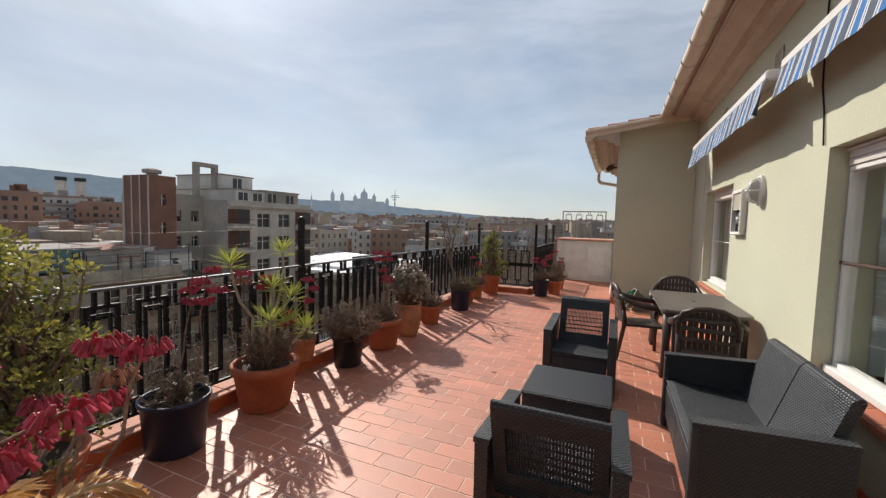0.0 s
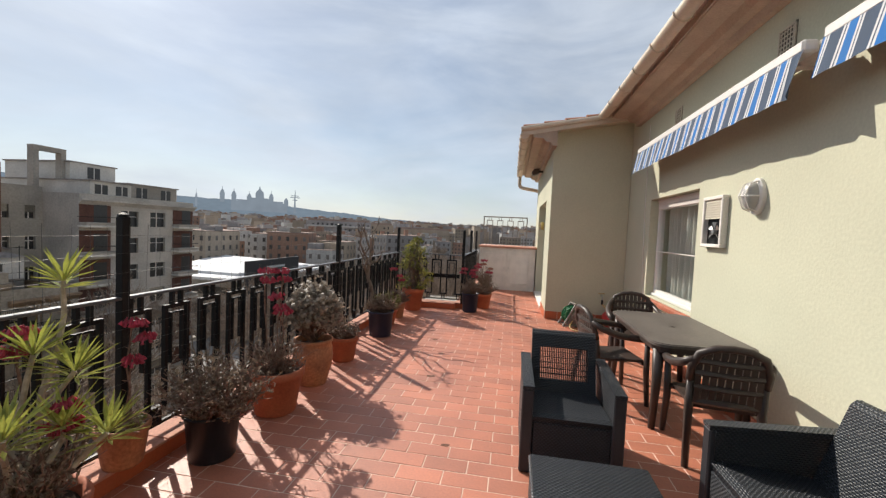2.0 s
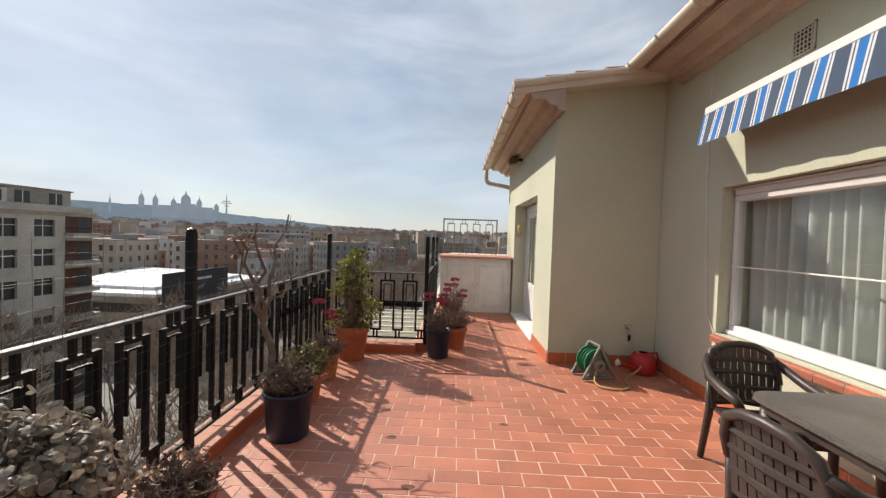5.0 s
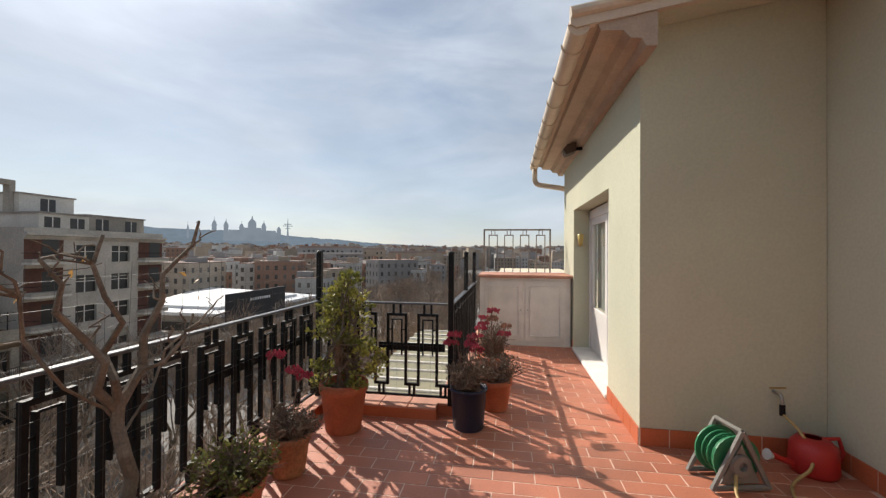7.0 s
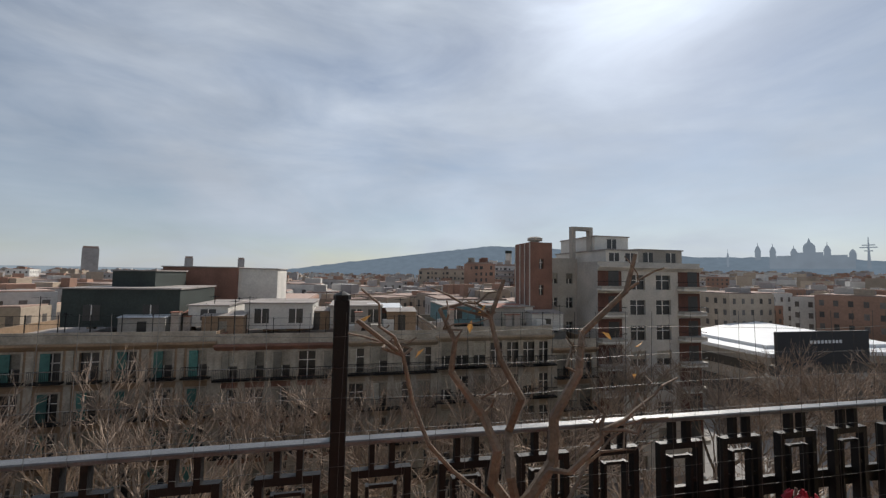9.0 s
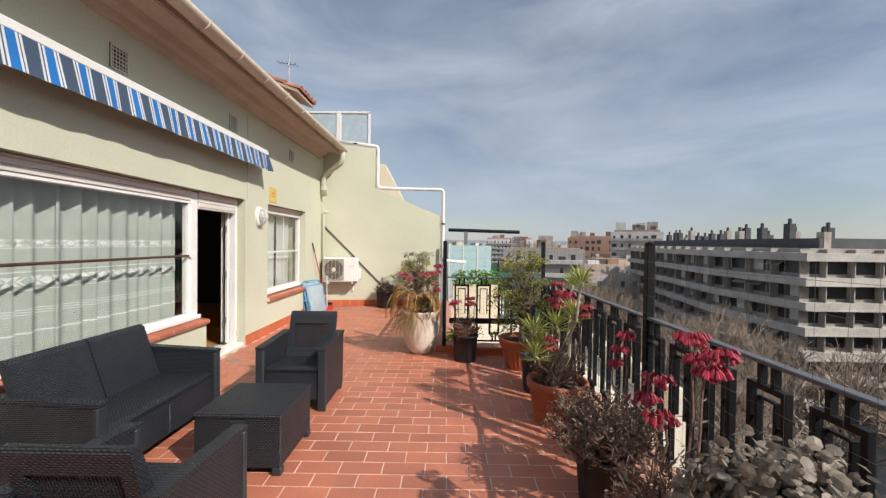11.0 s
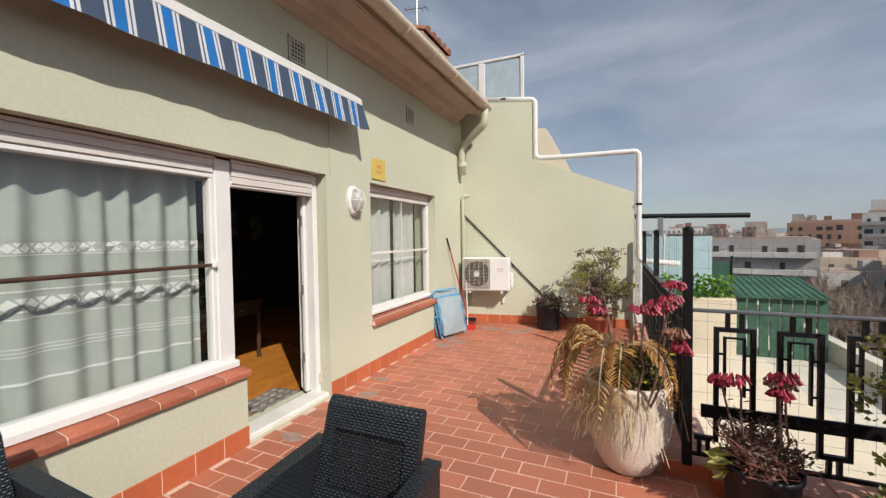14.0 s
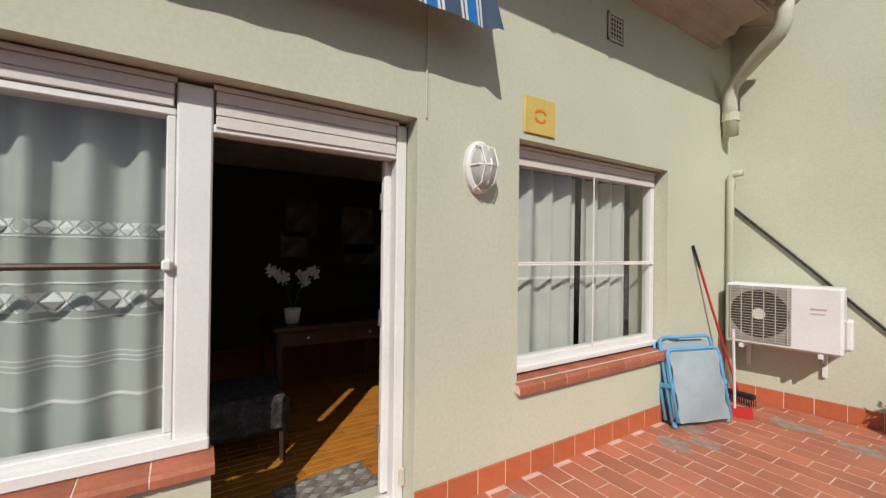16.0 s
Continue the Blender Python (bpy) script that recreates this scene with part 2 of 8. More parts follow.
MORTAR = mat("pale_mortar", (0.70, 0.50, 0.40), 0.95, vary=0.15, scale=4, fine=90, bump=0.3)
KERB = mat("kerb_tile", (0.55, 0.27, 0.19), 0.8, vary=0.15, scale=4, fine=60, bump=0.2)
EAVE = mat("tan_eave_paint", (0.44, 0.34, 0.265), 0.8, vary=0.1, scale=3, fine=50, bump=0.15)
GUTTER = mat("beige_gutter_paint", (0.57, 0.475, 0.37), 0.55, vary=0.07, scale=3, fine=40, bump=0.05)
ROOFT = mat("clay_roof_tile", (0.34, 0.15, 0.09), 0.85, vary=0.2, scale=5, fine=50, bump=0.3, random_hue=0.2, island=True)
WHITE = mat("white_enamel", (0.72, 0.70, 0.67), 0.4, vary=0.04, scale=3, fine=60, bump=0.04)
WHITE_OLD = mat("worn_white_paint", (0.74, 0.70, 0.65), 0.65, vary=0.09, scale=4, fine=60, bump=0.12)
PVC = mat("shutter_pvc", (0.62, 0.57, 0.525), 0.5, vary=0.05, scale=4, fine=60, bump=0.04)
BLACK = mat("black_iron", (0.007, 0.007, 0.008), 0.5, vary=0.2, scale=9, fine=120, bump=0.15, spec=0.25)
RAILTOP = mat("worn_rail_paint", (0.10, 0.10, 0.105), 0.35, vary=0.25, scale=12, fine=150, bump=0.15, spec=0.6)
WIRE = mat("galvanised_wire", (0.09, 0.09, 0.09), 0.6, metal=0.0, vary=0.1, bump=0)
GREEN_NET = mat("green_fence_net", (0.03, 0.09, 0.06), 0.7, vary=0.1, bump=0)
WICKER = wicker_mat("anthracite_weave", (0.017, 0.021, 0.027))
SMOOTHP = mat("anthracite_plastic", (0.030, 0.034, 0.040), 0.45, vary=0.15, scale=6, fine=120, bump=0.06)
BROWNP = mat("brown_plastic", (0.050, 0.036, 0.030), 0.42, vary=0.14, scale=5, fine=90, bump=0.05)
TABLEP = mat("weathered_table_plastic", (0.125, 0.108, 0.095), 0.5, vary=0.2, scale=3, fine=60, bump=0.06)
TERRA = mat("terracotta_pot", (0.43, 0.13, 0.066), 0.75, vary=0.14, scale=6, fine=60, bump=0.15, random_hue=0.12)
TERRA_OLD = mat("weathered_terracotta", (0.44, 0.20, 0.10), 0.8, vary=0.25, scale=7, fine=50, bump=0.2, col2=(0.30, 0.13, 0.075))
BLACKPOT = mat("black_pot_plastic", (0.016, 0.018, 0.024), 0.45, vary=0.15, scale=6, fine=80, bump=0.04)
NAVYPOT = mat("navy_pot_plastic", (0.02, 0.026, 0.055), 0.45, vary=0.15, scale=6, fine=80, bump=0.04)
URN = mat("cream_stoneware", (0.66, 0.58, 0.49), 0.7, vary=0.12, scale=6, fine=50, bump=0.15)
SOIL = mat("dry_soil", (0.07, 0.045, 0.03), 0.95, vary=0.3, scale=20, fine=140, bump=0.6)
BARK = mat("grey_bark", (0.19, 0.145, 0.11), 0.9, vary=0.25, scale=12, fine=80, bump=0.4)
PLANE_BARK = mat("plane_tree_bark", (0.21, 0.165, 0.125), 0.9, vary=0.3, scale=2.5, fine=12, bump=0.3)
TWIG = mat("street_twigs", (0.31, 0.235, 0.18), 0.9, vary=0.3, scale=1.5, fine=20, bump=0)
DRYTWIG = mat("dry_twigs", (0.24, 0.155, 0.12), 0.9, vary=0.3, scale=20, fine=90, bump=0.1)
JADE = leaf_mat("jade_leaf", (0.17, 0.17, 0.045), (0.08, 0.09, 0.028))
JADE_Y = leaf_mat("yellow_green_leaf", (0.33, 0.305, 0.07), (0.16, 0.165, 0.04))
GREYLEAF = leaf_mat("grey_round_leaf", (0.27, 0.225, 0.18), (0.15, 0.125, 0.095))
DUSKY = leaf_mat("dusky_succulent_leaf", (0.19, 0.14, 0.10), (0.09, 0.075, 0.055))
SPIKE = leaf_mat("spiky_leaf", (0.34, 0.36, 0.08), (0.15, 0.18, 0.045))
DEADPALM = leaf_mat("dead_palm_leaf", (0.50, 0.28, 0.085), (0.22, 0.12, 0.05))
STRAW = mat("dry_grass", (0.50, 0.37, 0.20), 0.9, vary=0.2, bump=0)
BLOOM = leaf_mat("coral_red_bloom", (0.43, 0.042, 0.075), (0.26, 0.03, 0.05))
BLOOM_DRY = leaf_mat("withered_bloom", (0.34, 0.16, 0.10), (0.20, 0.10, 0.07))
YELLOW = mat("yellow_petal", (0.80, 0.60, 0.02), 0.6, bump=0)
GLASS = glass_mat("window_glass")
FROST = mat("frosted_glass_panel", (0.38, 0.46, 0.50), 0.25, vary=0.06, bump=0)
CURTAIN = cloth_mat("sage_curtain", (0.53, 0.57, 0.515))
LACE = cloth_mat("lace_band", (0.88, 0.88, 0.86), 0.2)
SHEER = cloth_mat("white_sheer_curtain", (0.66, 0.67, 0.62))
AW_NAVY = mat("awning_navy", (0.045, 0.07, 0.115), 0.85, vary=0.08, fine=250, bump=0.1)
AW_BLUE = mat("awning_blue", (0.012, 0.135, 0.40), 0.85, vary=0.08, fine=250, bump=0.1)
AW_GREY = mat("awning_grey", (0.55, 0.56, 0.57), 0.85, vary=0.06, fine=250, bump=0.1)
# near-black colour stands in for the shade of the room, vents and fan hole
SHADE_BROWN = mat("painted_dark_interior", (0.05, 0.042, 0.036), 0.9, vary=0.1)
PARQUET = mat("oak_parquet", (0.46, 0.18, 0.03), 0.35, vary=0.15, scale=8, fine=60, bump=0.08, random_hue=0.15)
DARKWOOD = mat("dark_wood", (0.07, 0.035, 0.02), 0.4, vary=0.2, scale=8, fine=60, bump=0.08)
RED = mat("red_plastic", (0.48, 0.03, 0.025), 0.4, vary=0.08, bump=0.03)
GREENP = mat("green_hose", (0.03, 0.20, 0.09), 0.45, vary=0.1, bump=0.03)
BEIGEP = mat("beige_plastic", (0.55, 0.50, 0.40), 0.5, vary=0.06, bump=0.03)
HOSE = mat("tan_hose", (0.50, 0.34, 0.14), 0.5, vary=0.1, bump=0.03)
REELG = mat("grey_beige_plastic", (0.20, 0.19, 0.17), 0.5, vary=0.08, bump=0.03)
BLUEP = mat("light_blue_plastic", (0.12, 0.36, 0.60), 0.45, vary=0.08, bump=0.03)
BLUECLOTH = cloth_mat("blue_grey_mesh_cloth", (0.36, 0.42, 0.45), 0.15)
YPLAQUE = mat("yellow_plaque", (0.58, 0.43, 0.11), 0.5, vary=0.06, bump=0.03)
ORANGE = mat("orange_print", (0.70, 0.16, 0.03), 0.5, vary=0.04, bump=0)
CHROME = mat("metal_fitting", (0.45, 0.44, 0.42), 0.35, metal=0.9, vary=0.1, bump=0.05)
ASPHALT = mat("asphalt", (0.05, 0.05, 0.05), 0.9, vary=0.2, scale=0.3, fine=9, bump=0.2)
PAVE = mat("pavement_slabs", (0.22, 0.21, 0.20), 0.9, vary=0.15, scale=0.4, fine=9, bump=0.2)


# ---- mesh helpers ----
class Shape:
    """A mesh in the making: vertices, faces and a material slot for each face."""

    def __init__(self):
        self.v, self.f, self.s = [], [], []

    def add(self, verts, faces, slot=0):
        o = len(self.v)
        self.v.extend(tuple(p) for p in verts)
        self.f.extend(tuple(i + o for i in q) for q in faces)
        self.s.extend([slot] * len(faces))
        return self

    def box(self, x0, x1, y0, y1, z0, z1, slot=0, bevel=0.0):
        if bevel <= 0:
            v = [(x, y, z) for z in (z0, z1) for y in (y0, y1) for x in (x0, x1)]
            return self.add(v, [(0, 2, 3, 1), (4, 5, 7, 6), (0, 1, 5, 4), (2, 6, 7, 3), (0, 4, 6, 2), (1, 3, 7, 5)], slot)
        b = bevel
        rings = []
        for z, k in ((z0, b), (z0 + b, 0), (z1 - b, 0), (z1, b)):
            rings.append([(x0 + b, y0 + k, z), (x1 - b, y0 + k, z), (x1 - k, y0 + b, z), (x1 - k, y1 - b, z),
                          (x1 - b, y1 - k, z), (x0 + b, y1 - k, z), (x0 + k, y1 - b, z), (x0 + k, y0 + b, z)])
        v = [p for r in rings for p in r]
        q = [(i * 8 + j, i * 8 + (j + 1) % 8, i * 8 + 8 + (j + 1) % 8, i * 8 + 8 + j) for i in range(3) for j in range(8)]
        q += [tuple(range(7, -1, -1)), tuple(range(24, 32))]
        return self.add(v, q, slot)

    def lathe(self, profile, segs=20, cx=0.0, cy=0.0, cz=0.0, slot=0, sx=1.0, sy=1.0, ribs=0, rib=0.0):
        v = []
        for r, z in profile:
            for i in range(segs):
                a = 2 * math.pi * i / segs
                rr = r * (1 + (rib if ribs and (i * ribs // segs) % 2 else 0))
                v.append((cx + rr * sx * math.cos(a), cy + rr * sy * math.sin(a), cz + z))
        q = [(k * segs + i, k * segs + (i + 1) % segs, (k + 1) * segs + (i + 1) % segs, (k + 1) * segs + i)
             for k in range(len(profile) - 1) for i in range(segs)]
        return self.add(v, q, slot)

    def tube(self, pts, radii, sides=6, slot=0, cap=True):
        pts = [Vector(p) for p in pts]
        if not isinstance(radii, (list, tuple)):
            radii = [radii] * len(pts)
        v = []
        side = None
        for i, p in enumerate(pts):
            d = (pts[min(i + 1, len(pts) - 1)] - pts[max(i - 1, 0)])
            d = d.normalized() if d.length > 1e-9 else Vector((0, 0, 1))
            if side is None:
                side = d.orthogonal().normalized()
            side = (side - d * side.dot(d))
            side = side.normalized() if side.length > 1e-6 else d.orthogonal().normalized()
            up = d.cross(side)
            for k in range(sides):
                a = 2 * math.pi * k / sides
                v.append(p + (side * math.cos(a) + up * math.sin(a)) * radii[i])
        q = [(i * sides + k, i * sides + (k + 1) % sides, (i + 1) * sides + (k + 1) % sides, (i + 1) * sides + k)
             for i in range(len(pts) - 1) for k in range(sides)]
        if cap:
            q += [tuple(range(sides - 1, -1, -1)), tuple(range((len(pts) - 1) * sides, len(pts) * sides))]
        return self.add(v, q, slot)

    def prism(self, poly, axis, a, b, slot=0):
        """A polygon in the plane across an axis ("x": (y, z), "y": (x, z), "z": (x, y)), drawn out from a to b."""
        n = len(poly)
        put = {"x": lambda p, k: (k, p[0], p[1]), "y": lambda p, k: (p[0], k, p[1]), "z": lambda p, k: (p[0], p[1], k)}[axis]
        v = [put(p, a) for p in poly] + [put(p, b) for p in poly]
        q = [tuple(range(n)), tuple(range(2 * n - 1, n - 1, -1))] + [(i, i + n, (i + 1) % n + n, (i + 1) % n) for i in range(n)]
        return self.add(v, q, slot)

    def leaf(self, base, way, length, width, fold=0.25, normal=None, slot=0):
        """A pointed oval leaf of four faces, folded along its rib."""
        base, way = Vector(base), Vector(way).normalized()
        nrm = Vector(normal) if normal is not None else Vector((random.gauss(0, 1), random.gauss(0, 1), random.gauss(0, 1)))
        side = way.cross(nrm)
        side = side.normalized() if side.length > 1e-4 else way.orthogonal().normalized()
        up = side.cross(way)
        mid = base + way * length * 0.55
        drop = up * (fold * width)
        return self.add([base, mid + side * width / 2 + drop, base + way * length, mid - side * width / 2 + drop, mid],
                        [(0, 1, 4), (1, 2, 4), (2, 3, 4), (3, 0, 4)], slot)

    def mesh(self, name, mats, smooth=False, weld=False):
        me = bpy.data.meshes.new(name)
        me.from_pydata(self.v, [], self.f)
        for m in mats if isinstance(mats, (list, tuple)) else (mats,):
            me.materials.append(m)
        if any(self.s):
            me.polygons.foreach_set("material_index", self.s)
        if smooth:
            me.polygons.foreach_set("use_smooth", [True] * len(me.polygons))
        me.update()
        bm = bmesh.new()
        bm.from_mesh(me)
        if weld:
            bmesh.ops.remove_doubles(bm, verts=bm.verts, dist=0.0002)
        bmesh.ops.recalc_face_normals(bm, faces=bm.faces)
        bm.to_mesh(me)
        bm.free()
        return me


def thing(name, label, category, at=(0, 0, 0), turn=0.0, group="", kind=""):
    ob = new(name)
    ob.empty_display_size = 0.1
    ob.matrix_basis = pose(*at, 0, 0, turn)
    return tagged(ob, label, category, group, kind)


def part(name, shape, material, parent, label="", smooth=False):
    me = shape if isinstance(shape, bpy.types.Mesh) else shape.mesh(name, material, smooth)
    ob = new(name, me)
    ob.parent = parent
    return tagged(ob, label) if label else ob


def solid(name, shape, material, label, category="", smooth=False, kind="structure", group=""):
    """A thing of one mesh."""
    return tagged(new(name, shape.mesh(name, material, smooth)), label, category or name.replace("_", " "), group, kind)


# ---- the terrace and the house ----
WX, FX = 1.51, 1.66          # face of the house wall, plane of its window frames
RAIL_X = -2.77
BUMP_X, BUMP_Y = 0.165, 8.95
PARTY_Y = -3.65
PARTY_TURN = 8.6             # the party wall stands askew to the house
CORNER = (1.51, -3.30)


def party_y(x):
    return CORNER[1] + (x - CORNER[0]) * math.tan(radians(PARTY_TURN))


def slab():
    s = Shape()
    s.box(-3.02, 1.9, 0.40, 9.42, -0.35, -0.0024)
    s.box(-1.62, 1.9, -3.66, 0.40, -0.35, -0.0024)
    s.box(-1.62, 1.9, 9.42, 13.3, -0.35, -0.0024)
    return solid("floor", s, MORTAR, "terrace floor of terracotta tiles in running bond with pale joints", "floor")


floor = slab()


def wall_with_holes(s, x0, x1, y0, y1, z0, z1, holes):
    """A wall along y from boxes round rectangular holes (y0, y1, z0, z1), sorted by y."""
    at = y0
    for h0, h1, b, t in holes:
        if h0 > at:
            s.box(x0, x1, at, h0, z0, z1)
        if b > z0:
            s.box(x0, x1, h0, h1, z0, b)
        if t < z1:
            s.box(x0, x1, h0, h1, t, z1)
        at = h1
    s.box(x0, x1, at, y1, z0, z1)


s = Shape()
wall_with_holes(s, WX, 1.86, PARTY_Y, 9.2, 0.0, 3.62,
                [(-2.14, -0.41, 0.60, 2.14), (0.32, 1.25, 0.02, 2.13), (1.25, 3.83, 0.55, 2.13), (6.25, 7.81, 0.72, 2.14)])
solid("wall_house", s, WALL, "pale green rendered house wall along the terrace", "wall")

s = Shape()
s.prism([(BUMP_X, 0.0), (1.505, 0.0), (1.505, 3.62), (BUMP_X, 3.40)], "y", BUMP_Y, 9.2)
wall_with_holes(s, BUMP_X, 0.52, 9.2, 13.3, 0.0, 3.2, [(9.97, 12.2, 0.04, 2.26)])
solid("wall_bay", s, WALL, "pale green rendered projecting part of the house", "wall")

s = Shape()
s.prism([(2.4, -0.4), (-1.27, -0.4), (-1.27, 2.19), (0.32, 2.82), (0.32, 3.78), (2.4, 3.92)], "y", -0.28, 0.0)
s.v = [(x, y + party_y(x), z) for x, y, z in s.v]
solid("wall_party", s, WALL, "pale green party wall with a stepped and sloping top", "wall")
s = Shape()
s.prism([(0.33, -0.4), (-0.35, 2.45), (0.29, 3.66), (1.6, 3.85), (2.4, 3.9), (2.4, -0.4)], "y", PARTY_Y - 1.6, PARTY_Y - 1.2)
solid("wall_neighbour", s, CREAM, "cream rendered gable of the next house", "wall")


# skirting of separate tiles
def skirting(pts):
    root = thing("baseboard", "red glazed skirting tiles along the wall foot", "baseboard", kind="structure")
    for (xa, ya), (xb, yb), nx, ny in pts:
        L = math.hypot(xb - xa, yb - ya)
        n = max(1, round(L / 0.21))
        w = L / n
        me = Shape().box(0.002, w - 0.002, 0, 0.012, 0, 0.145, bevel=0.003).mesh("tile", SKIRT)
        turn = math.degrees(math.atan2(yb - ya, xb - xa))
        part("mortar_bed", Shape().box(0, L, 0.001, 0.0095, 0, 0.143), MORTAR, root).matrix_basis = pose(xa, ya, 0, 0, 0, turn)
        for i in range(n):
            ob = part("tile", me, None, root)
            ob.matrix_basis = pose(xa + (xb - xa) * i / n, ya + (yb - ya) * i / n, 0, 0, 0, math.degrees(math.atan2(yb - ya, xb - xa)))
    return root


skirting([((WX, -3.29), (WX, 0.32), 0, 0), ((WX, 1.25), (WX, 8.94), 0, 0)])
skirting([((BUMP_X, BUMP_Y - 0.013), (WX - 0.013, BUMP_Y - 0.013), 0, 0)])
skirting([((BUMP_X - 0.001, BUMP_Y), (BUMP_X - 0.001, 9.97), 0, 0), ((BUMP_X - 0.001, 12.2), (BUMP_X - 0.001, 12.3), 0, 0)])
skirting([((-1.2, party_y(-1.2)), (1.49, party_y(1.49)), 0, 0)])


# eaves, mouldings, gutters and roof
def eave_run(y0, y1, wall_x, out, z):
    """Stepped mouldings under an eave that juts out from a wall towards -x."""
    root = thing("eaves", "tan painted stepped eaves moulding under the gutter", "eaves", kind="structure")
    prof = [(wall_x + 0.02, z - 0.06), (wall_x - 0.06, z - 0.06), (wall_x - 0.09, z), (wall_x - 0.17, z + 0.01), (wall_x - 0.22, z + 0.07),
            (wall_x - out + 0.14, z + 0.08), (wall_x - out + 0.12, z + 0.13), (wall_x - out + 0.05, z + 0.14), (wall_x - out + 0.05, z + 0.2), (wall_x + 0.02, z + 0.2)]
    part("moulding", Shape().prism(prof, "y", y0, y1), EAVE, root)
    g = Shape()
    gx, gz, r = wall_x - out - 0.02, z + 0.14, 0.085
    n = 9
    v, q = [], []
    for y in (y0, y1):
        for rr in (r, r - 0.008):
            for k in range(n):
                a = math.pi * (1.02 + 0.96 * k / (n - 1))
                v.append((gx + rr * math.cos(a), y, gz + rr * math.sin(a)))
    for k in range(n - 1):
        q += [(k, k + 1, k + 1 + 2 * n, k + 2 * n), (k + n, k + n + 2 * n, k + 1 + 3 * n, k + 1 + n)]
    q += [(0, 2 * n, 3 * n, n), (n - 1, 2 * n - 1, 4 * n - 1, 3 * n - 1)]
    g.add(v, q)
    for y, flip in ((y0, 1), (y1, -1)):
        g.add([(gx + r * math.cos(math.pi * (1 + k / 8)), y, gz + r * math.sin(math.pi * (1 + k / 8))) for k in range(9)], [tuple(range(9))])
    gutter = part("gutter", g, GUTTER, root, "beige half-round gutter", smooth=True)
    me = Shape().tube([(gx + (r + 0.006) * math.cos(math.pi * (1 + k / 8)), 0, gz + (r + 0.006) * math.sin(math.pi * (1 + k / 8))) for k in range(9)], 0.008, 5).mesh("bracket", GUTTER)
    y = y0 + 0.3
    while y < y1:
        b = part("bracket", me, None, gutter)
        b.location = (0, y, 0)
        y += 0.62
    return root


eave_run(-2.95, 8.6, WX, 0.57, 3.48)
eave_run(8.62, 13.7, BUMP_X, 0.52, 3.16)


def pan_tiles(name, label, x0, z0, x1, z1, y0, y1):
    root = thing(name, label, "roof", kind="structure")
    deck = Shape().prism([(x0, z0), (x1, z1), (x1, z1 - 0.06), (x0, z0 - 0.06)], "y", y0, y1)
    part("roof_deck", deck, EAVE, root)
    s = Shape()
    rows = max(1, round((y1 - y0) / 0.21))
    L = math.hypot(x1 - x0, z1 - z0)
    ux, uz = (x1 - x0) / L, (z1 - z0) / L
    cols = int(L / 0.36)
    for i in range(rows):
        yc = y0 + (i + 0.5) * (y1 - y0) / rows
        for j in range(cols):
            a, b = j * 0.36 - 0.03, j * 0.36 + 0.37
            v = []
            for d, r, lift in ((a, 0.088, 0.035), (b, 0.075, 0.012)):
                for k in range(6):
                    t = math.pi * k / 5
                    h = r * math.sin(t) + lift
                    v.append((x0 + ux * d - uz * h, yc + r * 1.15 * math.cos(t), z0 + uz * d + ux * h))
            s.add(v, [(k, k + 1, k + 7, k + 6) for k in range(5)] + [(0, 1, 2, 3, 4, 5)])
    part("roof_tiles", s, ROOFT, root, "weathered clay barrel tiles")
    return root


pan_tiles("roof_house", "clay barrel tiled roof over the house", 1.05, 3.62, 4.2, 4.72, -3.3, 9.2)
pan_tiles("roof_bay", "clay barrel tiled roof over the projecting part", -0.36, 3.375, 2.0, 3.74, 8.63, 13.7)
s = Shape()
s.prism([(-0.44, 3.30), (-0.40, 3.27), (1.5, 3.56), (1.5, 3.70), (-0.40, 3.42), (-0.44, 3.39)], "y", 8.60, 8.66)
s.tube([(-0.44, 8.60, 3.38), (1.5, 8.60, 3.66)], 0.045, 10)
solid("verge_trim", s, GUTTER, "beige rounded verge strip at the roof edge", "trim")
s = Shape()
s.prism([(-0.36, 3.31), (1.5, 3.585), (1.5, 3.63), (-0.36, 3.35)], "y", 8.67, 8.945)
solid("verge_soffit", s, WALL, "rendered soffit under the roof edge", "trim")

# raised roof house with red tiles far up
pan_tiles("roof_upper", "clay tiled roof further up the house", 1.75, 4.72, 3.6, 5.4, -3.35, -2.3)
solid("wall_upper", Shape().box(2.05, 3.5, -3.2, -2.4, 3.9, 4.8), WHITE_OLD, "pale wall under the upper roof", "wall")


# ---- downpipes ----
def bent(pts, r=0.1, n=5):
    """Points with rounded corners."""
    out = [Vector(pts[0])]
    for a, b, c in zip(pts, pts[1:], pts[2:]):
        a, b, c = Vector(a), Vector(b), Vector(c)
        k = min(r, (a - b).length / 2, (c - b).length / 2)
        p, q = b + (a - b).normalized() * k, b + (c - b).normalized() * k
        for i in range(n + 1):
            t = i / n
            out.append(p * (1 - t) ** 2 + b * 2 * t * (1 - t) + q * t * t)
    out.append(Vector(pts[-1]))
    return out


dp = thing("downpipe", "beige downpipe bent back from the gutter to the wall", "downpipe", kind="structure")
part("pipe", Shape().tube(bent([(0.93, -2.83, 3.56), (0.93, -2.83, 3.32), (1.43, -3.08, 3.05), (1.43, -3.12, 2.58)], 0.12), 0.062, 12), WALL, dp, smooth=True)
part("collar", Shape().tube([(1.43, -3.115, 2.80), (1.43, -3.115, 2.72)], 0.075, 12), WALL, dp)
dp2 = thing("downpipe", "thin green painted pipe with a hooked top in the wall corner", "downpipe", kind="structure")
